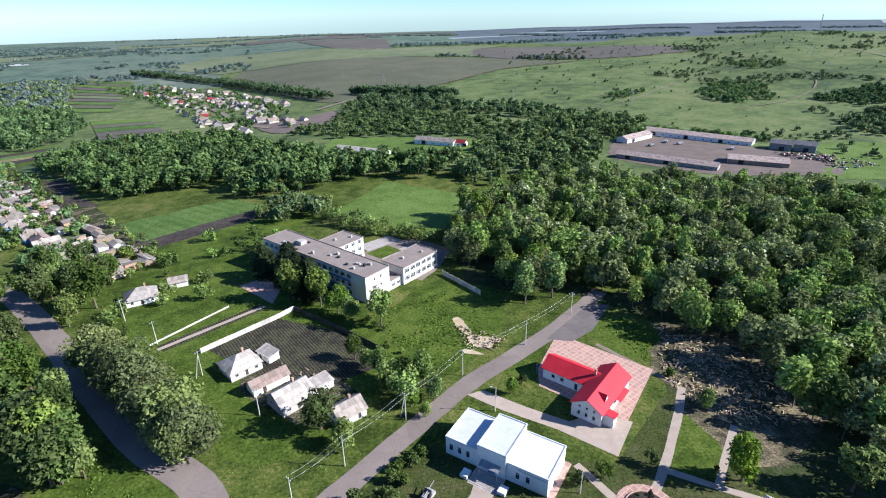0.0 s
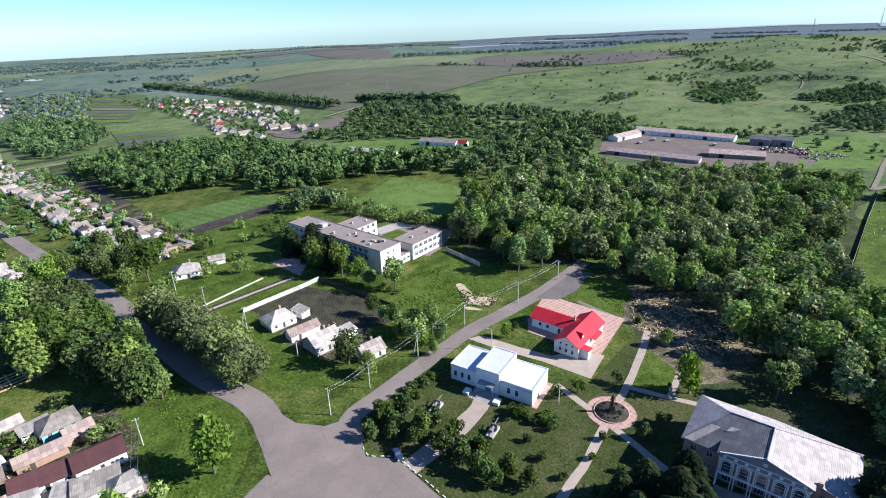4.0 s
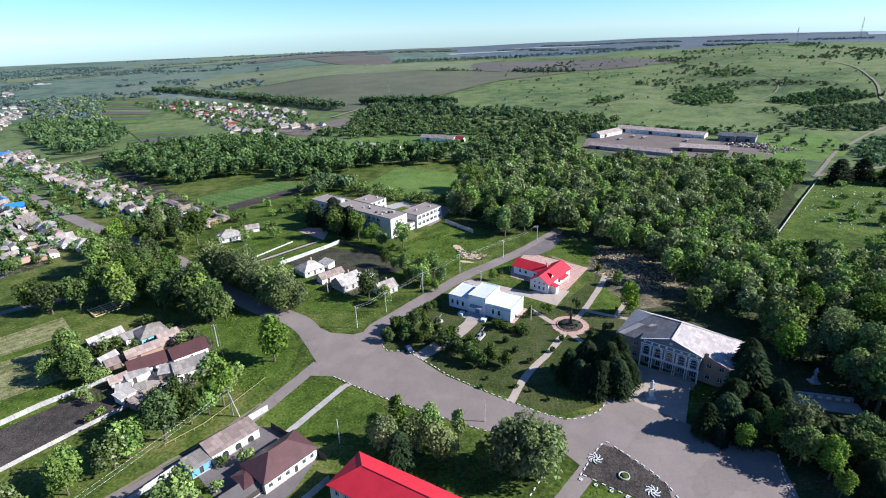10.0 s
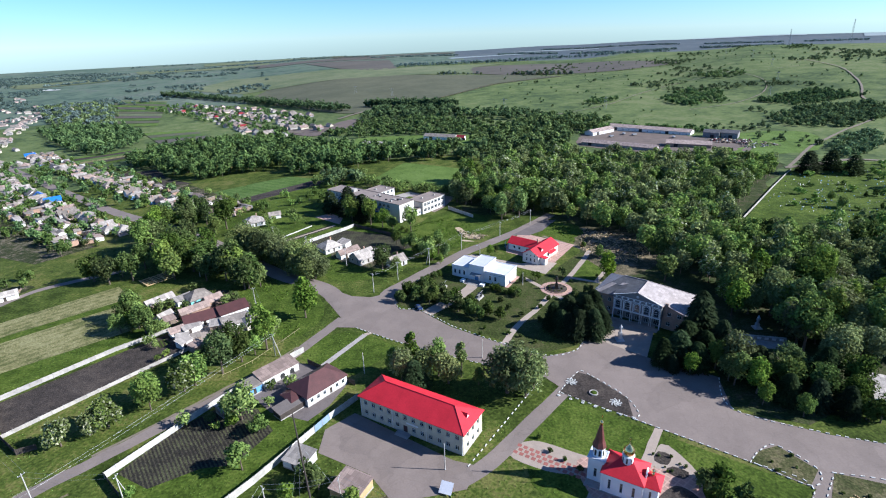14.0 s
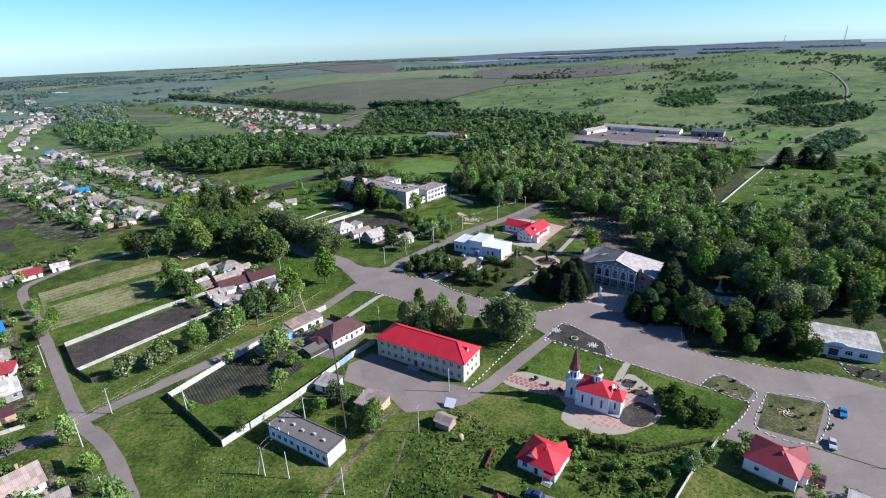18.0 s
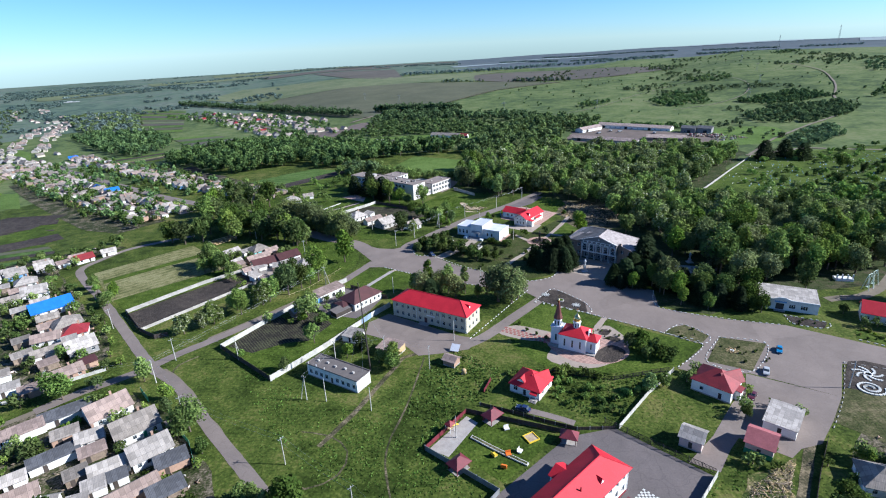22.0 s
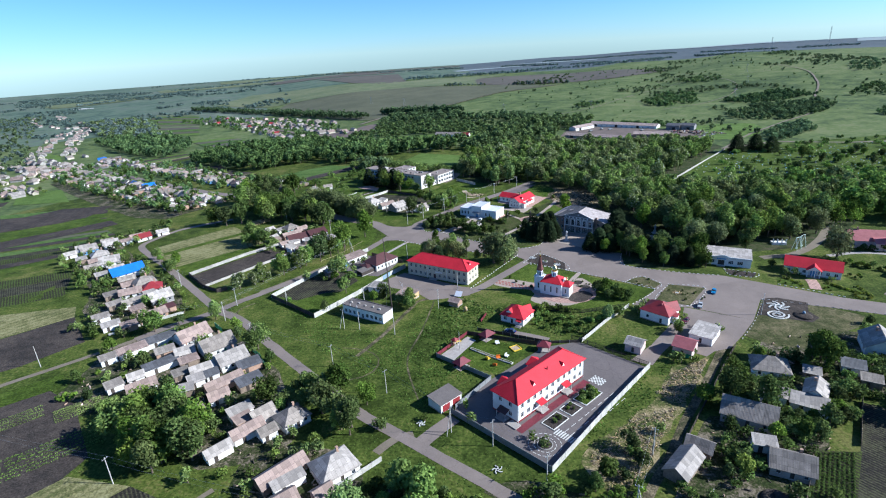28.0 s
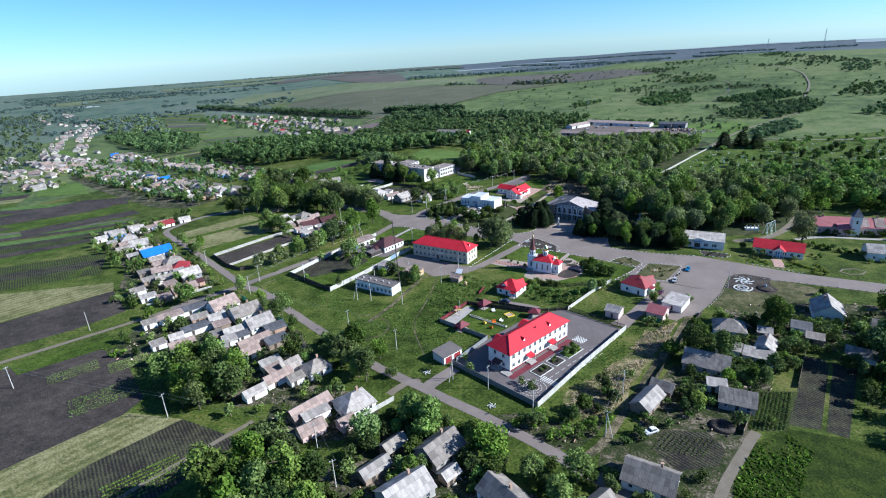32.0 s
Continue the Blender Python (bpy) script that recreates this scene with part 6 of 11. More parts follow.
def arch(w, h, t, d):
    """A round-headed band: outer width w, height h, thickness t, depth d, standing in the xz plane."""
    bm = bmesh.new()
    r = w / 2
    out = [(-r, 0)] + [(-r * math.cos(math.pi * k / 10), h - r + r * math.sin(math.pi * k / 10)) for k in range(11)] + [(r, 0)]
    q = r - t
    inn = [(-q, 0)] + [(-q * math.cos(math.pi * k / 10), h - r + q * math.sin(math.pi * k / 10)) for k in range(11)] + [(q, 0)]
    for k in range(len(out) - 1):
        a = [bm.verts.new((*p[:1], y, p[1])) for y in (0, d) for p in (out[k], out[k + 1], inn[k + 1], inn[k])]
        for f in ((0, 1, 2, 3), (7, 6, 5, 4), (0, 4, 5, 1), (2, 6, 7, 3)):
            bm.faces.new([a[j] for j in f])
    bmesh.ops.recalc_face_normals(bm, faces=bm.faces[:])
    return bm


def arch_pane(w, h, d=0.04):
    r = w / 2
    ring = [(-r, 0)] + [(-r * math.cos(math.pi * k / 10), h - r + r * math.sin(math.pi * k / 10)) for k in range(11)] + [(r, 0)]
    return bmesh_prism(ring[::-1], d)


def culture_house():
    t = thing("culture_house", pose(58.3, 55.9, 0, 0, 0, -36.7), "grey culture house with white arches and a pale sheet roof", "building")
    P0, PW = 0.0, 16.6
    side = [h for h in two_rows(7.5, 2, 1.3, 1.6, (1.4, 5.0), 0.4)]
    block(t, -7.5, -0.02, 2.2, 19, 8.0, M_BRICK, (side, (), (), two_rows(16.8, 5, 1.3, 1.6, (1.4, 5.0))), frame_mat=M_WHITE)
    block(t, 16.62, 24, 2.2, 19, 6.6, M_BRICK, (two_rows(7.38, 2, 1.3, 1.5, (1.4, 5.0), 0.4), two_rows(16.8, 5, 1.3, 1.6, (1.4, 5.0)), (), ()), frame_mat=M_WHITE)
    block(t, 0, PW, 2.4, 15.5, 9.4, M_GREY, ([(1.0 + 3.2 * k, 2.9 + 3.2 * k, 0.3, 2.7) for k in range(5)], (), (), ()), frame_mat=M_WHITE)
    # upper porch wall over the columns
    bm = bmesh.new()
    box(bm, 0, PW, 0.0, 0.35, 3.9, 4.3)
    part("balcony_beam", bm, M_WHITE, t, "white balcony beam")
    part("upper_wall", box(bmesh.new(), 0.02, PW - 0.02, 0.45, 2.38, 4.3, 9.3), M_GREY, t)
    part("porch_ceiling", box(bmesh.new(), 0.02, PW - 0.02, 0.4, 2.38, 4.0, 4.28), M_GREY, t)
    for k in range(5):
        x = 1.66 + 3.32 * k
        a = part("arch", arch(2.7, 3.9, 0.24, 0.3), M_WHITE, t, "white round arch", pose(x, 0.1, 4.3))
        part("arch_window", arch_pane(1.7, 2.7), M_GLASS, a, "", pose(0, 0.28, 0.35))
        part("arch_trim", arch(1.95, 2.95, 0.13, 0.08), M_WHITE, a, "", pose(0, 0.24, 0.25))
        for dz in (0.9, 1.7):
            part("glazing_bar", box(bmesh.new(), -0.84, 0.84, 0.24, 0.27, dz + 0.3, dz + 0.36), M_WHITE, a)
    for k in range(6):
        for s in (-0.3, 0.3):
            x = min(max(3.32 * k + s, 0.12), PW - 0.12)
            part("column", lathe(bmesh.new(), [(0.16, 0), (0.16, 0.2), (0.11, 0.3), (0.10, 3.7), (0.15, 3.85), (0.15, 3.9)], 8, (x, 0.15, 0)), M_WHITE, t)
            part("upper_column", lathe(bmesh.new(), [(0.09, 4.3), (0.08, 8.1), (0.12, 8.2)], 8, (x, 0.12, 0)), M_WHITE, t)
    part("frieze", box(bmesh.new(), -0.1, PW + 0.1, -0.02, 0.44, 8.22, 9.35), M_GREY, t)
    for z in (8.2, 9.3):
        part("cornice", box(bmesh.new(), -0.15, PW + 0.15, -0.12, 0.40, z - 0.02, z + 0.10), M_WHITE, t)
    for k in range(8):
        part("rosette", lathe(bmesh.new(), [(0.36, 0), (0.36, 0.06), (0.22, 0.06), (0.22, 0.1)], 10), M_WHITE, t, "", pose(1.05 + 2.07 * k, -0.03, 8.8, 90))
    bm = bmesh_prism([(-0.1, 9.42), (PW + 0.1, 9.42), (PW / 2, 12.1)], 0.4)
    part("pediment", bm, M_GREY, t, "grey pediment")
    part("emblem", lathe(bmesh.new(), [(0.45, 0), (0.45, 0.08)], 12), M_SILVER, t, "round pale emblem", pose(PW / 2, -0.02, 10.5, 90))
    for s in (0, 1):
        x = PW * s
        part("pediment_trim", slab(bmesh.new(), [(x, -0.25), (PW / 2, -0.25), (PW / 2, 0.0), (x, 0.0)][:: 1 if s == 0 else -1],
             [9.42, 12.12, 12.12, 9.42][:: 1 if s == 0 else -1], [9.62, 12.32, 12.32, 9.62][:: 1 if s == 0 else -1]), M_WHITE, t)
    # roofs: dark slopes over the left front, one broad pale slope falling to the right
    def slope(name, ring, z, m, lab=""):
        part(name, slab(bmesh.new(), ring, [q - 0.12 for q in z], z), m, t, lab)
    slope("porch_roof", [(-0.5, 11.0), (-0.5, -0.5), (8.3, -0.5), (8.3, 11.0)], [9.33, 9.33, 12.3, 12.3], M_DARKSHEET, "dark grey sheet roof slope")
    slope("broad_slope", [(8.32, -0.5), (17.1, -0.5), (17.1, 1.6), (24.8, 1.6), (24.8, 19.6), (8.32, 10.6)], [12.34, 9.38, 9.38, 6.78, 6.78, 12.34], M_HALLROOF, "broad pale weathered sheet roof slope")
    slope("back_slope", [(8.32, 10.62), (24.8, 19.62), (8.32, 19.8)], [12.34, 6.78, 8.0], M_HALLROOF)
    slope("back_slope", [(-0.25, 10.62), (8.3, 10.62), (8.3, 19.8), (-8.1, 19.8)], [12.46, 12.46, 8.0, 8.0], M_HALLROOF, "pale weathered back slope")
    slope("end_slope", [(-8.1, 1.4), (-0.27, 10.6), (-8.1, 19.8)], [7.98, 12.44, 7.98], M_HALLROOF, "pale weathered end slope")
    slope("front_slope", [(-8.1, 1.4), (8.2, 1.4), (8.2, 10.6), (-0.25, 10.6)], [8.02, 8.02, 12.48, 12.48], M_DARKSHEET, "dark grey sheet roof slope")
    slope("sheet_patch", [(-7.6, 1.6), (-5.6, 1.6), (-1.4, 6.6), (-3.3, 6.6)], [8.2, 8.2, 10.62, 10.62], M_HALLROOF, "pale replaced roof sheets")
    slope("sheet_patch", [(-0.4, 6.0), (1.2, 6.6), (2.4, 7.6), (0.6, 7.4)], [10.45, 10.73, 11.2, 11.1], M_HALLROOF, "pale replaced roof sheets")
    part("ridge_cap", tube(bmesh.new(), (8.31, -0.5, 12.36), (8.31, 10.6, 12.42), 0.16, seg=6), M_HALLROOF, t, "pale ridge capping")
    part("ridge_cap", tube(bmesh.new(), (-0.25, 10.6, 12.5), (8.3, 10.6, 12.5), 0.16, seg=6), M_HALLROOF, t, "pale ridge capping")
    part("ridge_cap", tube(bmesh.new(), (8.32, 10.6, 12.4), (24.8, 19.6, 6.84), 0.14, seg=6), M_HALLROOF, t, "pale ridge capping")
    part("side_gable", bmesh_prism([(16.64, 6.62), (24, 6.62), (24, 6.7), (16.64, 9.2)], 0.2), M_BRICK, t, "", pose(0, 2.2, 0))
    for k in range(4):
        part("step", box(bmesh.new(), 0.2, PW - 0.2, -1.2 - 0.35 * (3 - k), 0.0, 0.12 * k, 0.12 * (k + 1)), M_PALEPAVE, t, "wide pale entrance step")
    part("chimney", box(bmesh.new(), 17.2, 18.2, 1.7, 2.1, 6.0, 9.9), M_BRICK, t)
    return t


def onion(r, z):
    return [(r * 0.72, z), (r * 0.86, z + r * 0.25), (r, z + r * 0.75), (r * 0.9, z + r * 1.15), (r * 0.6, z + r * 1.6), (r * 0.25, z + r * 2.0), (r * 0.08, z + r * 2.4), (0.03, z + r * 2.7)]


def cross(t, x, y, z, s):
    bm = bmesh.new()
    box(bm, x - 0.05 * s, x + 0.05 * s, y - 0.05 * s, y + 0.05 * s, z, z + 1.5 * s)
    box(bm, x - 0.42 * s, x + 0.42 * s, y - 0.045 * s, y + 0.045 * s, z + 0.85 * s, z + 0.97 * s)
    box(bm, x - 0.22 * s, x + 0.22 * s, y - 0.045 * s, y + 0.045 * s, z + 1.2 * s, z + 1.3 * s)
    return part("cross", bm, M_GOLD, t, "gilded cross")


def church():
    t = thing("church", pose(33.0, -22.2, 0, 0, 0, -30.0), "small white church with red roofs and gilded domes", "church")
    L, W, H = 8.8, 7.4, 5.9
    wins = [(1.5, 2.1, 1.5, 4.2), (4.1, 4.7, 1.5, 4.2), (6.7, 7.3, 1.5, 4.2)]
    block(t, 0, L, 0, W, H, M_CHURCH, (wins, (), wins, ()), frame_mat=M_STEEL)
    part("roof", hip_roof(L, W, H, 2.4, 0.35, ridge=2.4), M_REDROOF, t, "bright red sheet roof", pose(L / 2, W / 2, 0))
    for p in ((-0.1, 0.22, -0.1, 0.22), (L - 0.22, L + 0.1, -0.1, 0.22), (L - 0.22, L + 0.1, W - 0.22, W + 0.1), (-0.1, 0.22, W - 0.22, W + 0.1)):
        part("pilaster", box(bmesh.new(), *p, -0.1, H - 0.3), M_WHITE, t)
    part("cornice", box(bmesh.new(), -0.12, L + 0.12, -0.12, W + 0.12, H - 0.35, H - 0.12), M_WHITE, t)
    d = part("drum", lathe(bmesh.new(), [(1.25, 7.0), (1.25, 9.4), (1.4, 9.5), (1.4, 9.65), (1.1, 9.7)], 14, (L / 2 + 0.2, W / 2, 0), False), M_CHURCH, t, "white drum under the dome")
    for k in range(8):
        a = 2 * math.pi * k / 8
        part("drum_window", arch_pane(0.34, 1.4, 0.05), M_GLASS, d, "", pose(L / 2 + 0.2 + 1.28 * math.sin(a), W / 2 - 1.28 * math.cos(a), 7.8, 0, 0, math.degrees(a)))
    part("dome", lathe(bmesh.new(), onion(1.3, 9.65), 16, (L / 2 + 0.2, W / 2, 0)), M_GOLD, t, "gilded onion dome")
    cross(t, L / 2 + 0.2, W / 2, 12.9, 1.0)
    # apse with its own gable and small cupola
    block(t, L + 0.02, L + 3.0, 1.3, W - 1.3, 4.9, M_CHURCH, ([(1.2, 1.7, 1.5, 3.6)], [(1.0, 1.5, 1.5, 3.6), (3.2, 3.7, 1.5, 3.6)], (), ()), frame_mat=M_STEEL)
    part("apse_roof", hip_roof(4.4, W - 2.6, 4.9, 1.5, 0.3, ridge=1.6), M_REDROOF, t, "", pose(L + 1.0, W / 2, 0))
    part("kokoshnik", arch_pane(2.6, 1.9, 0.3), M_WHITE, t, "white rounded gable", pose(L + 0.25, W / 2, H - 0.4, 0, 0, 90))
    part("cupola", lathe(bmesh.new(), [(0.32, 6.0), (0.32, 7.0)] + onion(0.42, 7.0), 12, (L + 1.3, W / 2, 0)), M_GOLD, t)
    cross(t, L + 1.3, W / 2, 8.0, 0.55)
    # bell tower
    block(t, -3.6, -0.02, 2.0, 5.4, 6.6, M_CHURCH, ([(1.4, 2.1, 1.5, 4.0)], (), (), [(1.2, 2.2, 0.2, 2.6)]), doors=((), (), (), (0,)), frame_mat=M_STEEL)
    part("tower_roof", flat_roof(3.7, 3.5, 6.6, 0.2, 0.1), M_WHITEROOF, t, "pale grey metal flashing", pose(-1.8, 3.7, 0))
    part("belfry", lathe(bmesh.new(), [(1.35, 6.75), (1.35, 9.2), (1.5, 9.3), (1.5, 9.5)], 8, (-1.8, 3.7, 0), False), M_CHURCH, t, "eight-sided white belfry")
    for k in range(8):
        a = 2 * math.pi * (k + 0.5) / 8
        # solid dark panes in place of the shade in the belfry arches
        part("belfry_opening", arch_pane(0.5, 1.6, 0.05), M_DARK, t, "", pose(-1.8 + 1.27 * math.sin(a), 3.7 - 1.27 * math.cos(a), 7.2, 0, 0, math.degrees(a)))
    part("spire", lathe(bmesh.new(), [(1.62, 9.4), (1.1, 11.0), (0.36, 15.0), (0.3, 15.1)], 8, (-1.8, 3.7, 0), False), M_SPIRE, t, "brown-red tiled tent spire")
    part("spire_dome", lathe(bmesh.new(), [(0.3, 15.1), (0.3, 15.5)] + onion(0.45, 15.5), 12, (-1.8, 3.7, 0)), M_GOLD, t, "small gilded onion dome")
    cross(t, -1.8, 3.7, 16.6, 0.9)
    part("plinth", box(bmesh.new(), -3.75, L + 3.1, -0.15, W + 0.15, -0.2, 0.35), M_PAVE, t)
    return t


long_building(), kindergarten(), school(), white_building(), cafe(), culture_house(), church()

low = house(-38.4, -35.6, -31.2, 20.5, 6.2, 4.1, "flat", 0, M_PLASTER, M_TAR, "long low white building with a flat dark felt roof", "low_building", "building", n=(9, 0), chimney=False, win=(1.3, 1.6))
for k in range(5):
    part("roof_vent", box(bmesh.new(), -8.2 + 3.6 * k, -7.5 + 3.6 * k, -0.6 + 0.5 * (k % 2), 0.0 + 0.5 * (k % 2), 4.2, 4.75), M_CONC, low)
for k in range(3):
    part("stove_pipe", tube(bmesh.new(), (-9.4 + 3.4 * k, -3.2, 3.0), (-9.4 + 3.4 * k, -3.2, 5.2), 0.09, seg=6), M_WHITE, low)

# crimson-roofed house with a white dormer and porch
t = house(20.6, -43.6, -34, 9.4, 8.8, 3.3, "hip", 3.0, M_PLASTER, M_REDROOF, "small white house with a crimson hip roof in tall grass", "house", n=(3, 2), chimney=False, win=(1.3, 1.5))
part("roof_dormer", gable_roof(3.0, 2.4, 4.3, 1.0, 0.2), M_REDROOF, t, "", pose(-1.6, -2.2, 0, 0, 0, 90))
part("dormer_front", bmesh_prism([(-1.1, 4.0), (1.1, 4.0), (1.1, 4.3), (0, 5.2), (-1.1, 4.3)], 0.1), M_WHITE, t, "white dormer front with a window", pose(-1.6, -3.75, 0))
part("cross_gable", gable_roof(5.2, 4.0, 3.3, 2.4, 0.3), M_REDROOF, t, "", pose(2.2, 1.4, 0, 0, 0, 60))
canopy(t, 3.2, -4.15, 3.0, 0, 2.2, 1.6, M_REDROOF)

t = house(73.6, -46.6, -44, 10.6, 9.2, 4.0, "hip", 3.0, M_PLASTER, M_OLDRED, "white house with a weathered red hip roof beside the square", "house", n=(2, 2), chimney=False, win=(1.1, 1.3))
part("cross_gable", gable_roof(6.0, 4.4, 4.1, 2.4, 0.35), M_OLDRED, t, "red cross gable", pose(2.6, 1.6, 0, 0, 0, 60))
part("porch", box(bmesh.new(), 5.32, 6.8, -1.6, 1.2, 0, 2.8), M_PLASTER, t)
part("porch_roof", slab(bmesh.new(), [(5.3, -1.9), (7.1, -1.9), (7.1, 1.5), (5.3, 1.5)], [3.2, 2.82, 2.82, 3.2], [3.3, 2.92, 2.92, 3.3]), M_OLDRED, t)


def shop():
    t = thing("shop", pose(112.2, 2.4, 0, 0, 0, -26.0), "low white shop with a pale sheet roof and shaped parapet", "shop")
    L, W = 18.6, 11.6
    block(t, 0, L, 0, W, 3.7, M_PLASTER, ([(2.0, 4.0, 1.0, 2.6), (5.4, 8.0, 0.2, 2.6), (9.6, 11.6, 1.0, 2.6), (13.2, 15.4, 1.0, 2.6)], [(2, 3.2, 1.0, 2.4), (5.5, 6.7, 1.0, 2.4)], (), ()), doors=((1,), (), (), ()))
    part("roof", shed_roof(L, W, 3.8, 1.1), M_SLATEPALE, t, "pale weathered sheet roof", pose(L / 2, W / 2, 0))
    bm = bmesh_prism([(-0.1, 3.6), (L + 0.1, 3.6), (L + 0.1, 4.3), (10.0, 4.35), (8.2, 5.1), (6.4, 5.1), (4.6, 4.35), (-0.1, 4.3)], 0.25)
    part("parapet", bm, M_PLASTER, t, "stepped white parapet", pose(0, -0.3, 0))
    part("signboard", box(bmesh.new(), 4.8, 8.6, -0.42, -0.31, 3.1, 3.6), M_BLUEPAINT, t)
    part("steps", box(bmesh.new(), 4.9, 8.5, -1.6, -0.35, 0, 0.18), M_PAVE, t)
    return t


shop()
t = house(151.3, -12.5, -31.7, 20.3, 8.6, 3.7, "gable", 2.9, M_PLASTER, M_REDROOF, "long white house with a bright red gable roof and pedimented porch", "house", n=(7, 2), chimney=False, win=(1.3, 1.4))
part("porch_gable", gable_roof(4.6, 5.0, 3.5, 1.7, 0.3), M_REDROOF, t, "", pose(0.5, -4.2, 0, 0, 0, 90))
part("porch_front", bmesh_prism([(-2.4, 3.3), (2.4, 3.3), (0, 4.95)], 0.15), M_WHITE, t, "white porch pediment", pose(0.5, -6.45, 0))
for x in (-1.7, 0.0, 1.0, 2.7):
    part("porch_column", tube(bmesh.new(), (x, -6.2, 0), (x, -6.2, 3.3), 0.14, seg=8), M_WHITE, t)
part("entrance", box(bmesh.new(), -0.6, 1.6, -4.42, -4.32, 0.1, 2.7), M_BLUEPAINT, t, "blue entrance doors")
part("porch_floor", box(bmesh.new(), -2.0, 3.0, -6.5, -4.36, 0, 0.2), M_PAVE, t)
# long patched building with its tower
t = house(208.1, 13.0, -16.5, 44, 11, 4.0, "gable", 3.6, M_PINKWALL, M_ROSEROOF, "long low building with a patched and faded red roof", "building", "building", n=(13, 2), chimney=False)
for x0, x1, m, lab in ((-5.2, 1.6, M_BARNROOF, "faded bare roof sheets"), (4.2, 8.6, M_PINKROOF, "faded bare roof sheets"), (12.0, 14.5, M_DARKSHEET, "dark patched roof sheets")):
    part("roof_patch", slab(bmesh.new(), [(x0, -5.5), (x1, -5.5), (x1, -0.2), (x0, -0.2)], [4.18, 4.18, 7.65, 7.65], [4.24, 4.24, 7.71, 7.71]), m, t, lab)
part("wing_wall", box(bmesh.new(), -12.6, -6.4, -8.6, -5.52, -0.2, 3.4), M_PINKWALL, t)
part("wing_roof", slab(bmesh.new(), [(-13.0, -9.0), (-6.0, -9.0), (-6.0, -4.0), (-13.0, -4.0)], [3.45, 3.45, 5.35, 5.35], [3.57, 3.57, 5.47, 5.47]), M_ROSEROOF, t, "faded red lean-to roof")
for x in (-18, -2, 6, 15):
    part("roof_vent", box(bmesh.new(), x - 0.35, x + 0.35, -0.35, 0.35, 7.3, 8.7), M_BRICK, t)
house(194.6, -23.6, -22, 18, 10, 4.0, "gable", 2.6, M_PLASTER, M_SLATEPALE, "white house with a pale grey sheet roof by the street", "house", n=(4, 2))

t = thing("white_tower", pose(201.2, 8.3, 0, 0, 0, -16.5), "slim white tower with a dark pointed roof before a long building", "tower")
block(t, -1.9, 1.9, -1.9, 1.9, 10.8, M_PLASTER, ([(1.4, 2.4, 6.4, 8.2)], [(1.4, 2.4, 6.4, 8.2)], (), ()))
part("roof", hip_roof(3.8, 3.8, 10.8, 3.4, 0.35, ridge=0.02), M_DARKSHEET, t, "dark pointed sheet roof")
part("cornice", box(bmesh.new(), -2.02, 2.02, -2.02, 2.02, 10.2, 10.5), M_CONC, t)
for x, y in ((160.6, 13.8), (164.6, 16.6)):
    t = thing("swing_frame", pose(x, y, 0, 0, 0, 30), "tall pale green steel swing frame on the grass", "swing", "swings")
    for sx in (-1.5, 1.5):
        for sy in (-1.3, 1.3):
            part("leg", tube(bmesh.new(), (sx * 1.15, sy, 0), (sx, 0, 6.4), 0.12, seg=6), M_SWING, t)
    part("crossbar", tube(bmesh.new(), (-1.6, 0, 6.4), (1.6, 0, 6.4), 0.1, seg=6), M_SWING, t)
    part("seat", box(bmesh.new(), -0.7, 0.7, -0.35, 0.35, 0.9, 1.05), M_SWING, t)
    for sx in (-0.65, 0.65):
        part("rod", tube(bmesh.new(), (sx, 0, 1.05), (sx, 0, 6.4), 0.04, seg=5), M_SWING, t)
t = thing("bandstand", pose(157.2, 22.6, 0, 0, 0, -10), "low white open-air stage with posts under the trees", "stage")
part("platform", box(bmesh.new(), -3.2, 3.2, -1.6, 1.6, 0, 1.1), M_WHITE, t)
for x in (-2.9, -1.0, 1.0, 2.9):
    part("post", box(bmesh.new(), x - 0.2, x + 0.2, -1.4, -1.0, 1.1, 2.9), M_WHITE, t)

t = thing("fuel_tank", pose(0.9, -35.2, 0.1, 0, 0, 20), "small yellow tank in tall grass", "tank")
part("tank", lathe(bmesh.new(), [(0.05, 0), (0.7, 0.1), (0.75, 1.4), (0.5, 1.7), (0.05, 1.75)], 12), M_NEWWOOD, t)
part("leg", box(bmesh.new(), -0.9, 0.9, -0.2, 0.2, -0.1, 0.3), M_STEEL, t)
t = thing("lean_to_cover", pose(-1.7, -21.6, 0, 0, 0, -20), "tilted pale sheet cover at the yard's edge", "shelter")
part("sheet", slab(bmesh.new(), [(-1.5, -1.2), (1.5, -1.2), (1.5, 1.2), (-1.5, 1.2)], [0.5, 0.5, 1.9, 1.9], [0.56, 0.56, 1.96, 1.96]), M_WHITEROOF, t)
for x in (-1.3, 1.3):
    part("post", box(bmesh.new(), x - 0.06, x + 0.06, 0.94, 1.06, 0, 1.8), M_WOOD, t)
# brown-roofed house with its yard buildings
t = house(-39.6, 17.6, 50, 14.2, 9.2, 3.5, "hip", 2.9, M_PLASTER, M_BROWNROOF, "white house with a brown metal roof and porch", "house", n=(6, 2), chimney=False, win=(1.0, 1.4))
part("porch_wall", box(bmesh.new(), -9.6, -7.14, -1.2, 3.2, 0, 2.6), M_PINKWALL, t)
part("porch_roof", hip_roof(3.4, 5.4, 2.7, 0.9, 0.3, ridge=0.2), M_BROWNROOF, t, "", pose(-8.6, 1.0, 0))
t = house(-54.0, 24.6, 49, 12.5, 5.0, 2.9, "shed", 0.9, M_PLASTER, M_PINKROOF, "long white garage row with dark doorway panes", "garage", "shed", n=(0, 0), chimney=False)
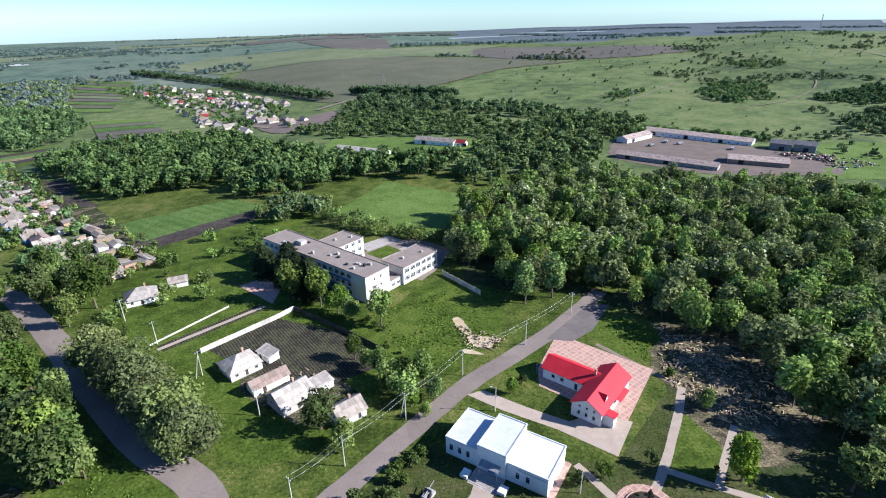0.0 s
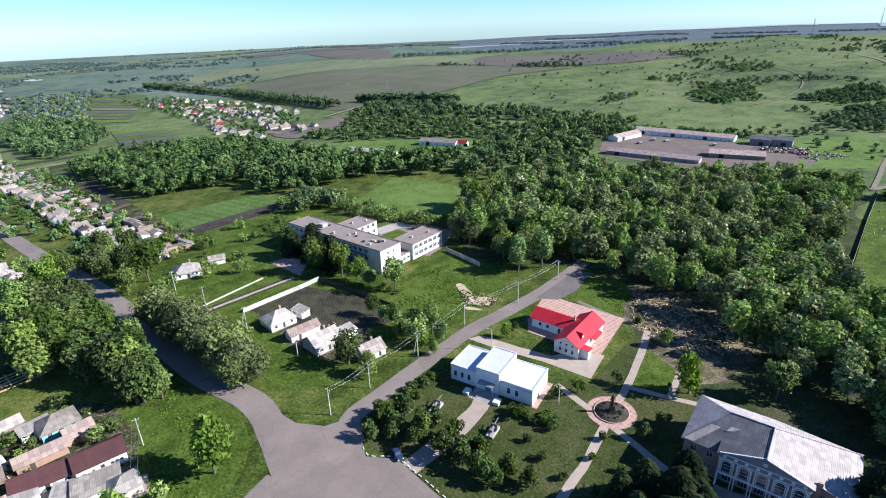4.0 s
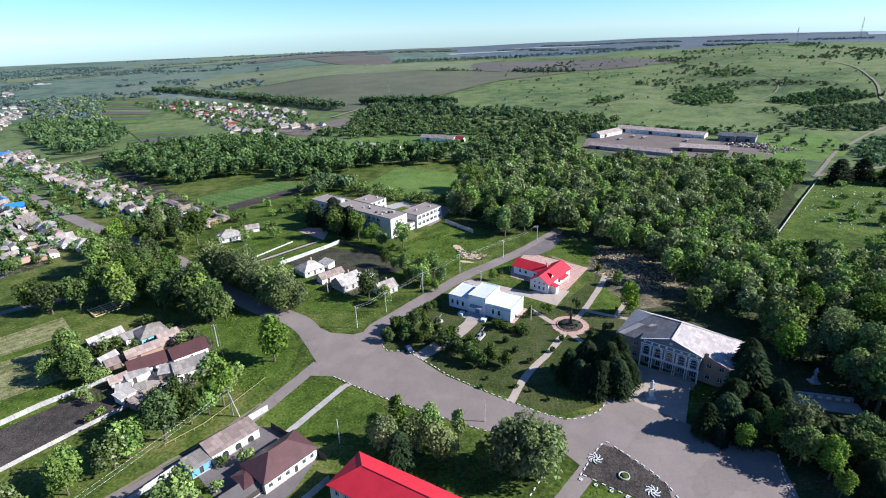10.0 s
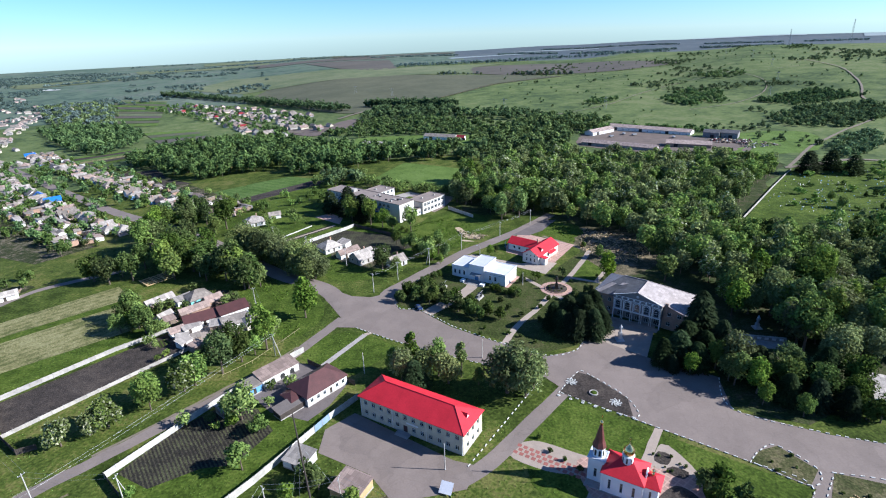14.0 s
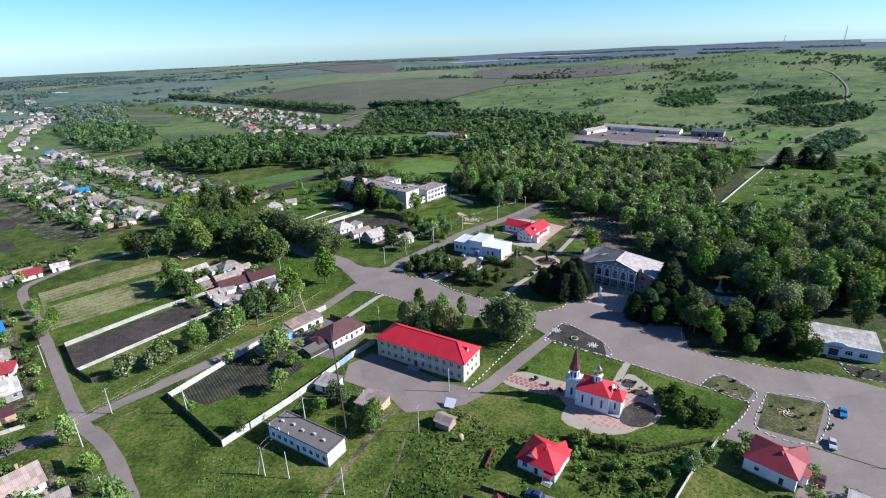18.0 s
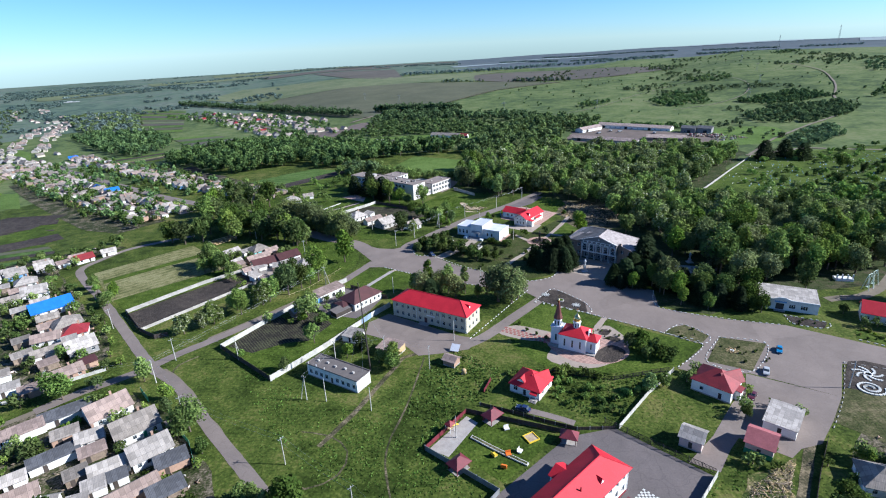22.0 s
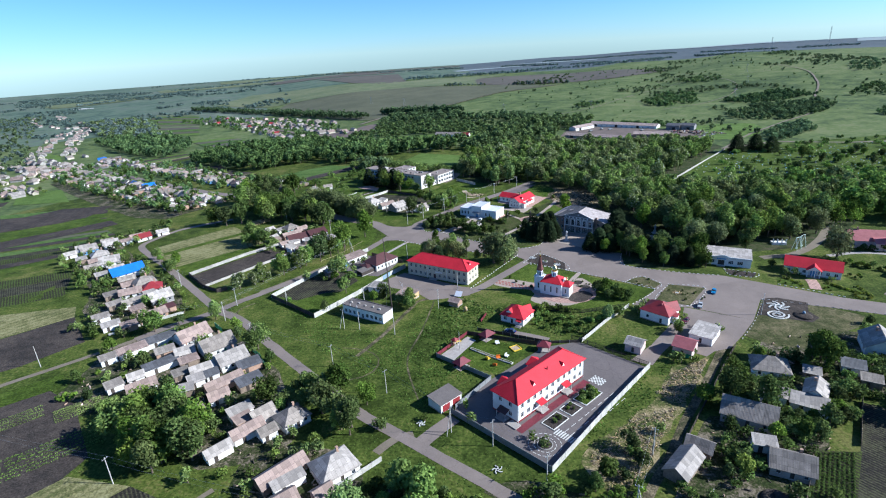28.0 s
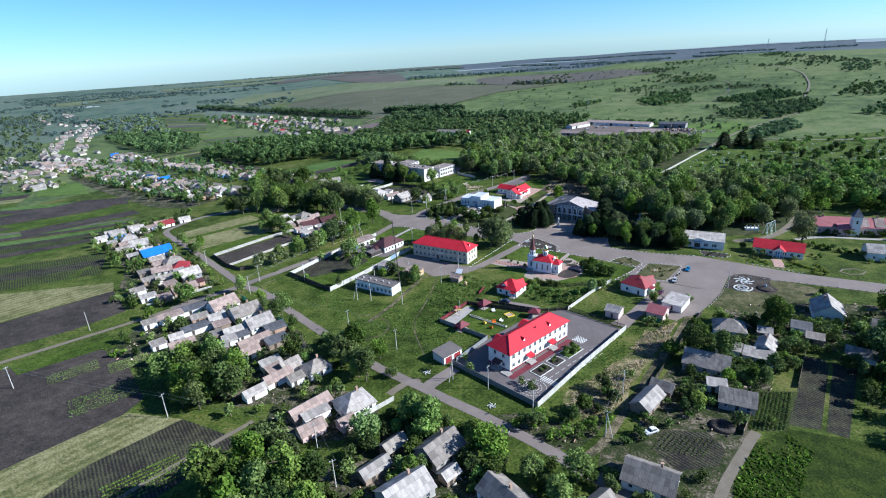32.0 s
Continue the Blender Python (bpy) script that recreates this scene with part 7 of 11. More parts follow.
for x in (-3.0, 0.4, 3.8):
    # dark pane on the wall, painted for the shade of a doorway
    part("doorway", arch_pane(1.6, 2.0, 0.06), M_DARK, t, "dark arched pane for a shaded doorway", pose(x, -2.55, 0.05))
house(-59.5, 17.2, 49, 4.6, 4.6, 2.7, "shed", 0.5, M_BLUEPAINT, M_SLATE, "blue shed with a grey sheet roof", "shed", "shed", n=(1, 0), chimney=False)
house(-63.0, 9.0, 49, 6.0, 4.2, 2.4, "gable", 0.9, M_WOOD, M_SLATEPALE, "low timber shed with a pale sheet roof", "shed", "shed", n=(0, 0), chimney=False)
house(-45.6, 8.0, 49, 8.0, 3.6, 2.3, "shed", 0.4, M_DARKWOOD, M_TAR, "dark lean-to shed with a felt roof", "shed", "shed", n=(0, 0), chimney=False)
# yard buildings beside the mast
house(-23.4, -21.0, -28, 7.4, 6.4, 2.6, "shed", 0.5, M_NEWWOOD, M_PINKROOF, "small tan shed with a sheet roof", "shed", "shed", n=(0, 0), chimney=False)
house(-37.6, -11.8, -25, 6.0, 5.4, 2.5, "shed", 0.5, M_PLASTER, M_SLATEPALE, "small white outbuilding with a pale roof", "shed", "shed", n=(1, 0), chimney=False)
house(-3.0, -29.4, -32, 4.2, 3.6, 2.3, "gable", 0.9, M_BRICK, M_PINKROOF, "little brick hut with a pale tilted roof", "hut", "shed", n=(0, 0), chimney=False)
t = house(-6.8, -94.0, 43, 8.2, 5.6, 2.9, "shed", 0.5, M_PLASTER, M_TAR, "white garage with pink doors", "garage", "shed", n=(0, 0), chimney=False)
for x in (-2.0, 2.0):
    part("garage_door", box(bmesh.new(), x - 1.4, x + 1.4, -2.88, -2.81, 0.05, 2.3), M_OLDRED, t, "faded pink garage door")
# small buildings by the square
t = house(73.3, -70.8, -38, 6.0, 7.2, 3.4, "gable", 1.8, M_PINKWALL, M_ROSEROOF, "small pink kiosk with a rose gable roof", "kiosk", n=(1, 1), chimney=False)
part("lower_cladding", box(bmesh.new(), -3.1, 3.1, -3.73, -3.62, 0, 1.4), M_GREENPAINT, t, "green lower cladding")
house(83.4, -62.6, -40, 7.4, 10.0, 3.0, "shed", 0.5, M_PLASTER, M_SLATEPALE, "white flat-roofed kiosk with a pale sheet roof", "kiosk", n=(1, 1), chimney=False)
house(57.6, -68.4, -36, 5.2, 5.4, 3.2, "gable", 1.3, M_PINKWALL, M_SLATEPALE, "small pinkish outbuilding with a pale grey roof", "shed", n=(1, 0), chimney=False)

# ---------------------------------------------------------------- houses, street by street
ROOF_WORDS = {"weathered_asbestos_sheet": "a weathered grey sheet roof", "pale_asbestos_sheet": "a pale sheet roof", "pinkish_clay_sheet": "a pinkish sheet roof", "brown_metal_roof": "a brown metal roof",
              "red_metal_roof": "a bright red metal roof", "faded_red_roof": "a faded red roof", "blue_metal_roof": "a bright blue metal roof", "grey_roofing_felt": "a dark felt roof", "dark_grey_sheet": "a dark grey sheet roof"}
WALL_WORDS = {"white_plaster": "white", "pink_plaster": "pink", "sandy_brick": "brick", "turquoise_wall_paint": "turquoise", "blue_paint": "blue", "weathered_timber": "timber", "cream_plaster": "cream",
              "church_white_wall": "white", "weathered_concrete": "grey", "grey_facade_render": "grey"}
DS = M_DARKSHEET
S, SP, PR, BR, RR, OR, BL = M_SLATE, M_SLATEPALE, M_PINKROOF, M_BROWNROOF, M_REDROOF, M_OLDRED, M_BLUEROOF
W, PK, BK, TL, CR, TB = M_PLASTER, M_PINKWALL, M_BRICK, M_TEAL, M_CREAM, M_WOOD


def home(x, y, turn, L, Wd, H, roof, wall, top, n=(3, 2), where="among gardens", group="village houses", **kw):
    lab = WALL_WORDS.get(wall.name, "plain") + " house with " + ROOF_WORDS[top.name] + " " + where
    return house(x, y, turn + 3 * math.sin(x * 1.7 + y), L, Wd, H, roof, None, wall, top, lab, "house", "house", group, n, **kw)


def shed(x, y, turn, L, Wd, H, wall, top, roof="shed", where="in a yard", group="yard sheds", **kw):
    lab = "low " + WALL_WORDS.get(wall.name, "plain") + " shed with " + ROOF_WORDS[top.name] + " " + where
    t = house(x, y, turn + 4 * math.sin(x * 2.3 + y), L, Wd, H, roof, 0.7 if roof == "shed" else None, wall, top, lab, "shed", "shed", group, (0, 0), False, plinth=False, **kw)
    part("door", box(bmesh.new(), -L * 0.2 - 0.5, -L * 0.2 + 0.5, -Wd / 2 - 0.06, -Wd / 2 - 0.005, 0.0, 1.95), M_DARKWOOD, t)
    return t


# by the junction
home(-101.6, 77.6, 50, 8.6, 7.4, 2.9, "hip", TL, S, (3, 2), "behind a wall", chimney=False)
shed(-106.5, 76.0, 50, 7.0, 3.6, 2.4, W, SP)
t = house(-83.2, 65.4, 41, 10.4, 7.2, 3.3, "gable", 2.0, M_PLASTER, M_BROWNROOF, "white house with a dark brown metal gable roof", "house", "house", "village houses", n=(5, 2), chimney=False, win=(0.8, 0.9))
home(-91.8, 59.6, 38, 13.0, 6.2, 2.8, "gable", W, BR, (3, 1), "joined to a white house", chimney=False)
shed(-98.4, 66.8, 47, 10.4, 4.2, 2.5, BK, PR, "gable")
shed(-94.2, 74.6, 47, 6.2, 4.8, 2.7, BK, PR, "gable")
shed(-116.2, 75.4, 52, 10.4, 4.0, 2.3, TB, SP, "gable")
for x, y, L, d, h, w, r, k, tn in ((-78.6, 56.9, 9.4, 6.4, 2.5, W, S, "shed", 30), (-72.6, 57.0, 6.2, 6.0, 2.6, CR, SP, "hip", 41), (-84.6, 55.4, 5.2, 4.0, 2.2, TB, SP, "shed", 20), (-93.4, 53.6, 6.2, 3.4, 2.3, W, SP, "shed", 42), (-98.0, 51.4, 4.6, 3.4, 2.2, W, PR, "gable", 42),
                                   (-91.8, 44.0, 4.4, 3.2, 2.0, W, SP, "shed", 60), (-93.8, 47.4, 3.6, 3.0, 2.1, W, SP, "gable", 15), (-81.2, 44.8, 8.6, 4.0, 2.3, CR, SP, "gable", 66), (-86.4, 41.2, 4.0, 3.0, 2.1, TB, PR, "shed", 66), (-107.6, 62.4, 5.0, 3.6, 2.3, W, SP, "gable", 62), (-104.4, 59.6, 3.6, 3.0, 2.1, TB, PR, "shed", 40),
                                   (-89.0, 47.0, 2.6, 2.2, 1.9, TB, S, "shed", 40)):
    shed(x, y, tn, L, d, h, w, r, k)
# school lane
home(-58.8, 128.8, 46, 9.4, 8.4, 2.8, "hip", W, SP, (3, 2), "behind a white wall")
shed(-48.4, 121.4, 46, 10.6, 4.4, 2.6, W, PR, "gable")
home(-40.2, 114.4, 44, 9.6, 8.2, 2.9, "gable", M_CONC, SP, (3, 2), "behind a white wall")
shed(-33.5, 120.0, 49, 6.0, 4.0, 2.4, W, SP)
home(-24.2, 108.8, 44, 7.6, 6.4, 2.7, "gable", W, S, (2, 1), "under garden trees")
shed(-52.5, 134.5, -41, 6.0, 3.6, 2.2, W, SP)
home(-110, 171, 30, 10.4, 8.6, 2.8, "hip", W, SP, (3, 2), "on open grass")
shed(-102, 183, 30, 6.4, 4.2, 2.6, W, S, "gable")
# along the west road
home(-199.4, 45.4, 36, 8.4, 7.4, 3.0, "hip", W, SP, (3, 2), "by the road")
home(-186.5, 34, 33, 9.2, 7.6, 3.0, "gable", W, SP, (3, 2), "by the road")
home(-168.2, 18.4, 44, 14.5, 8.4, 3.0, "gable", W, BL, (4, 2), "by the road")
home(-151.4, 3.5, 46, 9.4, 8.0, 3.0, "hip", CR, S, (3, 2), "by the road")
home(-144.1, -2.6, 30, 8.0, 7.2, 2.8, "hip", W, OR, (3, 2), "by the road")
home(-151.5, -7.5, 30, 8.8, 5.4, 2.7, "gable", W, PR, (3, 1), "by the road")
home(-134.5, -14.0, 44, 8.8, 7.8, 3.0, "gable", M_GREY, SP, (3, 3), "by the road")
home(-129.0, -31.0, 44, 10.5, 5.2, 2.6, "gable", BK, PR, (4, 1), "by the road")
home(-214.4, 58.1, 45, 8.4, 6.8, 2.9, "gable", M_BLUEPAINT, SP, (3, 2), "at the road's bend")
home(-206.2, 66.5, 45, 7.6, 6.4, 2.8, "gable", W, SP, (3, 1), "at the road's bend")
home(-191.7, 75.5, 45, 8.0, 5.6, 2.6, "gable", W, OR, (2, 1), "at the road's bend")
for x, y, L, d, w, r, k in ((-144.5, -16.5, 10, 4.4, W, S, "gable"), (-125.4, -24, 4.4, 3.4, BK, BR, "shed"), (-134, -39.5, 5.8, 3.8, BK, PR, "shed"), (-150.5, -31.5, 6, 3.8, W, S, "shed"), (-142, -38.5, 6.4, 3.4, W, SP, "shed"),
                            (-158, 2, 6, 4, W, PR, "gable"), (-160, -9, 5.4, 3.6, TB, S, "shed"), (-163, 9, 7, 4.2, BK, S, "gable"), (-177, 24, 6.5, 4.4, W, SP, "gable"), (-180, 16, 5.4, 3.6, TB, SP, "shed"), (-192, 27, 6.5, 4.2, W, S, "gable"),
                            (-196, 36, 6, 4, W, PR, "gable"), (-207, 41, 5, 3.6, TB, SP, "shed"), (-152, -19, 6, 3.6, TB, S, "shed"), (-139, -24.5, 5.4, 3.4, TB, PR, "shed"), (-142, -9, 4.6, 3.4, W, SP, "shed"), (-221, 52, 6, 4, W, SP, "gable"), (-199, 70, 5.4, 3.6, W, PR, "shed")):
    shed(x, y, 43, L, d, 2.4, w, r, k)
for x, y, r in ((-184, 84, SP), (-213, 74, S), (-198, 79, PR), (-222, 64, SP)):
    shed(x, y, 40, 6.5, 4.0, 2.4, W, r, "gable")
# south-west block
E = 41
home(-103.0, -50.2, E + 6, 10.8, 8.6, 3.0, "gable", W, PR, (3, 2), "in a crowded yard")
home(-90.5, -58.2, E, 11.0, 8.8, 3.2, "gable", W, S, (4, 2), "in a crowded yard", door_mat=M_GREENPAINT)
home(-81.5, -67.6, E, 9.6, 7.8, 3.0, "gable", W, SP, (4, 3), "in a crowded yard", door_mat=M_GREENPAINT)
home(-100.5, -62.0, 34, 6.2, 5.0, 2.8, "gable", W, SP, (2, 1), "in a crowded yard")
for x, y, L, d, w, r, k, tn in ((-121.7, -58.6, 9.6, 4.2, W, PR, "shed", 40), (-114.6, -51.2, 12.8, 4.4, W, DS, "shed", 42), (-73.8, -71.4, 7.4, 4.6, BK, DS, "shed", 39), (-105.5, -69.2, 11.2, 3.8, W, DS, "shed", 40), (-88.8, -73.0, 8.4, 5.2, W, SP, "gable", 39),
                                (-78.7, -81.2, 11.6, 4.8, BK, PR, "gable", 41), (-77.4, -88.5, 5.8, 4.6, W, PR, "gable", 40), (-70.2, -81.2, 7.8, 4.8, TB, DS, "shed", 38), (-88.5, -79.6, 4.8, 4.0, W, SP, "shed", 36), (-110.5, -76.2, 4.6, 4.0, W, SP, "gable", 36),
                                (-105.4, -82.0, 8.4, 5.2, W, PR, "gable", 36), (-101, -89, 4.6, 3.4, TB, S, "shed", 43), (-115, -81, 5.0, 3.6, W, S, "shed", 44), (-96.2, -83, 2.6, 2.4, W, SP, "gable", 15), (-89.3, -84.6, 4.2, 3.4, TB, SP, "shed", 26),
                                (-96.5, -67.5, 6.0, 3.6, TB, PR, "shed", 40), (-95.5, -75.5, 5.0, 3.4, TB, S, "shed", 40), (-108.5, -60.5, 6.4, 3.6, BK, S, "shed", 40), (-84.5, -76.5, 4.0, 3.0, W, DS, "shed", 40), (-127.5, -64, 5.2, 3.4, W, S, "shed", 40)):
    shed(x, y, tn, L, d, 2.4, w, r, k)
# middle south
E = 43
home(-51.0, -100.4, E, 8.0, 7.2, 2.9, "hip", W, S, (3, 2), "among fruit trees")
home(-34.5, -120.5, 38, 9.8, 8.8, 3.0, "hip", W, SP, (3, 2), "behind a low wall")
for x, y, L, d, w, r, k in ((-60.3, -98.6, 6.4, 6.0, W, S, "gable"), (-67.4, -96.8, 6.8, 3.8, W, SP, "shed"), (-62.5, -105.2, 9.0, 4.6, W, PR, "gable"), (-67.5, -113, 6.8, 3.8, W, SP, "gable"), (-65, -100.8, 5.0, 3.4, BK, PR, "shed"),
                            (-47.8, -121.5, 12.6, 5.0, BK, PR, "gable"), (-44.9, -125, 8.0, 2.4, W, SP, "shed"), (-45, -131.2, 7.2, 4.8, PK, PR, "gable"), (-35.6, -128.8, 4.4, 4.0, PK, PR, "gable"), (-80.7, -95.4, 3.2, 2.6, TB, PR, "shed"), (-56.5, -106, 4.6, 4.0, W, S, "gable")):
    shed(x, y, E, L, d, 2.5, w, r, k)
# south end
home(-8.5, -141, E, 10.6, 8.4, 3.1, "gable", M_CONC, S, (3, 2), "among shrubs")
home(-16.5, -155, E, 11.5, 8.6, 3.0, "gable", M_CONC, SP, (3, 2), "among shrubs")
home(6.5, -157, -50, 9.6, 7.6, 2.9, "gable", W, S, (3, 2), "beside the lane")
home(42, -153, -32, 11.5, 8.6, 3.0, "gable", W, S, (3, 2), "beside the lane")
for x, y, L, d, r in ((-21, -138.5, 6.5, 4.2, S), (-25, -147, 8, 4, SP), (28, -160, 7, 4.4, S), (-6, -149.5, 4.4, 3.4, SP)):
    shed(x, y, E, L, d, 2.4, TB, r, "gable")
# south-east gardens
home(76.2, -105.4, -28, 12.8, 8.8, 3.0, "gable", M_CONC, S, (3, 2), "in a shady garden")
home(93.6, -84.0, -20, 10.0, 8.4, 3.0, "hip", W, S, (3, 2), "in a shady garden")
home(134, -74.5, 62, 11.0, 9.5, 3.4, "gable", W, SP, (3, 2), "behind a garden")
home(99.5, -97, 52, 8, 5.4, 2.8, "gable", W, SP, (2, 1), "in a shady garden")
home(76.5, -124.2, -24, 9.0, 7.4, 2.7, "gable", M_CONC, S, (3, 1), "beside vegetable rows")
for x, y, L, d, w, r, k, tn in ((51.4, -123.4, 10.2, 5.4, TB, SP, "gable", 42), (58, -117.2, 6.0, 4.6, TB, S, "gable", -34), (94.3, -102.4, 8.8, 5.2, W, SP, "shed", -37), (88, -97.4, 5.6, 4.4, W, S, "shed", -30),
                                (118, -85.5, 6, 4.6, W, DS, "shed", -28), (126, -103.5, 8, 4.6, W, S, "gable", -33), (146, -88, 9, 6, W, S, "gable", -33),
                                (74, -117.2, 5.2, 3.2, W, SP, "shed", -20), (148, -102, 8, 5, TB, S, "gable", -33), (118, -93, 5, 3.4, TB, S, "shed", -33), (104, -88, 4.4, 3.2, TB, SP, "shed", -30)):
    shed(x, y, tn, L, d, 2.5, w, r, k)
home(168, -84, -33, 11, 8, 3.0, "gable", W, S, (3, 2), "behind a garden")
home(186, -96, -33, 11, 8, 3.0, "hip", CR, SP, (3, 2), "behind a garden")
home(170, -108, -33, 9, 7, 2.8, "gable", BK, S, (3, 2), "behind a garden")

# far street to the north-west, two rows of houses with sheds behind
hg = random.Random(77)
road_pts = curve([(-150, 166), (-217, 221), (-281, 276), (-337, 325), (-416, 396), (-478, 453), (-530, 510)], 9.6)
for k, p in enumerate(road_pts[1:-1]):
    d = (road_pts[k + 2] - road_pts[k]).normalized()
    nrm = Vector((d.y, -d.x))
    turn = math.degrees(math.atan2(d.y, d.x))
    for s, near, rows in ((-1, 17, 3), (1, 26, 2)):
        if s == -1 and k < 3:
            continue
        q = p + nrm * s * hg.uniform(near, near + 5)
        top = hg.choice((S, S, SP, PR, SP, S, BL if hg.random() < 0.15 else S, BR if hg.random() < 0.3 else SP))
        home(q.x, q.y, turn + 90 * hg.randrange(2) + hg.uniform(-5, 5), hg.uniform(8.5, 11.0), hg.uniform(6.6, 8.0), 2.9, hg.choice(("gable", "hip", "gable")), hg.choice((W, W, CR, W, PK, M_BLUEPAINT)), top, (3, 2), "along the far street",
             "far street houses", detail=1 if k < 12 else 0, plinth=False, chimney=k < 14)
        for j in range(rows):
            if hg.random() < 0.16:
                continue
            q = p + nrm * s * (near + 12 + hg.uniform(0, 4) + 7.5 * j) + d * hg.uniform(-4, 4)
            house(q.x, q.y, turn + hg.uniform(-6, 6) + 90 * hg.randrange(2), hg.uniform(5, 9), hg.uniform(3.4, 4.8), 2.4, hg.choice(("gable", "shed")), 0.9, hg.choice((M_CONC, BK, W, TB)), hg.choice((SP, S, S, PR)),
                  "pale outbuilding with a sheet roof behind a house", "outbuilding", "shed", "far street outbuildings", (0, 0), False, detail=0, plinth=False)


def row_of_homes(pts, gap, off, words, group, seed, sheds=True):
    g = random.Random(seed)
    line = curve(pts, gap)
    for k, p in enumerate(line[:-1]):
        d = (line[k + 1] - p).normalized()
        nrm = Vector((d.y, -d.x))
        turn = math.degrees(math.atan2(d.y, d.x))
        for s in (-1, 1):
            if g.random() < 0.12:
                continue
            q = p + nrm * s * g.uniform(off * 0.7, off * 1.5) + d * g.uniform(-6, 6)
            house(q.x, q.y, turn + g.uniform(-8, 8) + 90 * g.randrange(2), g.uniform(9, 13), g.uniform(7.5, 9), 3.0, g.choice(("gable", "hip")), None, g.choice((M_CONC, CR, M_CONC, PK, M_GREY)), g.choice((SP, PR, S, PR, S, OR if g.random() < 0.12 else S)),
                  words, "house", "house", group, (0, 0), False, detail=0, plinth=False)
            if sheds and g.random() < 0.7:
                q = p + nrm * s * (off * 1.15 + g.uniform(10, 18))
                house(q.x, q.y, turn + g.uniform(-8, 8), g.uniform(7, 12), 5, 2.6, "gable", None, g.choice((CR, M_CONC, M_GREY)), g.choice((S, S, PR)), "pale distant outbuilding with a sheet roof", "outbuilding", "shed", group + " sheds", (0, 0), False, detail=0, plinth=False)


row_of_homes([(-177, 545), (-230, 600), (-300, 720), (-420, 880), (-560, 1030)], 19, 20, "pale distant village house among trees", "distant street houses", 5)
row_of_homes([(-215, 700), (-330, 850), (-470, 990)], 26, 14, "pale distant village house among trees", "distant street houses", 6, False)
row_of_homes([(-440, 255), (-490, 312), (-500, 380), (-535, 470), (-620, 520), (-690, 580)], 17, 15, "pale house on the valley floor", "valley houses", 8)
row_of_homes([(-590, 560), (-640, 610), (-753, 790), (-831, 934), (-876, 1150)], 24, 14, "pale house on the valley floor", "valley houses", 9)
row_of_homes([(-580, 395), (-510, 425), (-440, 456)], 15, 9, "pale house on the valley floor", "valley houses", 12, False)
row_of_homes([(-540, 280), (-640, 420), (-760, 560), (-900, 700)], 24, 16, "pale house on the valley floor", "valley houses", 13)
row_of_homes([(-900, 1100), (-1100, 1250), (-1300, 1500)], 42, 30, "tiny pale house far down the valley", "valley houses", 10, False)

# farm on the rise
def barn(x, y, turn, L, Wd, H, top, label, wall=None, open_front=False):
    t = house(x, y, turn, L, Wd, H, "gable", 2.0, wall or M_PLASTER, top, label, "barn", "barn", "farm barns", (0, 0) if open_front else (max(2, int(L / 6)), 0), False, plinth=False, win=(1.4, 0.9), detail=1)
    for k in range(max(1, int(L / 26))):
        part("barn_door", box(bmesh.new(), -L / 2 + 8 + 26 * k - 1.6, -L / 2 + 8 + 26 * k + 1.6, -Wd / 2 - 0.08, -Wd / 2 - 0.01, 0, 2.9), M_DARK, t)
    return t


barn(206, 433, -38.0, 82, 13, 3.6, M_BARNROOF, "long white barn with a pinkish sheet roof")
barn(152, 357, -36, 66, 9, 3.0, M_BARNROOF, "long low barn with a pinkish sheet roof", M_CONC)
barn(155, 432, 38, 34, 10, 3.6, M_BARNROOF, "white barn with a pale sheet roof at the yard's end")
barn(211, 352, -24, 36, 14, 3.2, M_BARNROOF, "open pale-roofed farm shed", M_WOOD, True)
barn(250, 392, -36, 14, 11, 5.0, M_DARKSHEET, "dark grey farm hangar", M_GREY)
barn(264, 386, -36, 14, 11, 5.0, M_DARKSHEET, "dark grey farm hangar", M_GREY)
barn(-6, 425, -25, 34, 10, 3.4, S, "grey-roofed barn in the trees")
barn(-62, 402, -25, 44, 10, 3.2, SP, "long white barn beside the wood", M_PLASTER)
barn(14, 417, -25, 8, 6, 3.0, OR, "small red-roofed outbuilding in the trees")
for x, y in ((176, 420), (184, 413), (214, 392), (160, 408)):
    t = thing("farm_trailer", pose(x, y, float(land(x, y)), 0, 0, x * 7 % 90), "weathered farm trailer parked in the yard", "trailer", "farm machines")
    part("bed", box(bmesh.new(), -2.6, 2.6, -1.1, 1.1, 0.9, 1.9), M_STEEL, t)
    for sx in (-1.6, 1.6):
        for sy in (-1, 1):
            part("wheel", tube(bmesh.new(), (sx, sy * 0.95, 0.45), (sx, sy * 1.2, 0.45), 0.45, seg=10), M_RUBBER, t)

# ---------------------------------------------------------------- fences, kerbs, poles
FENCE_MESH = {}
M_BLUEGREY = mat("blue_grey_fence_paint", (0.24, 0.33, 0.42), (0.17, 0.24, 0.31), 0.6, 5.0, 0.7, 0.1)


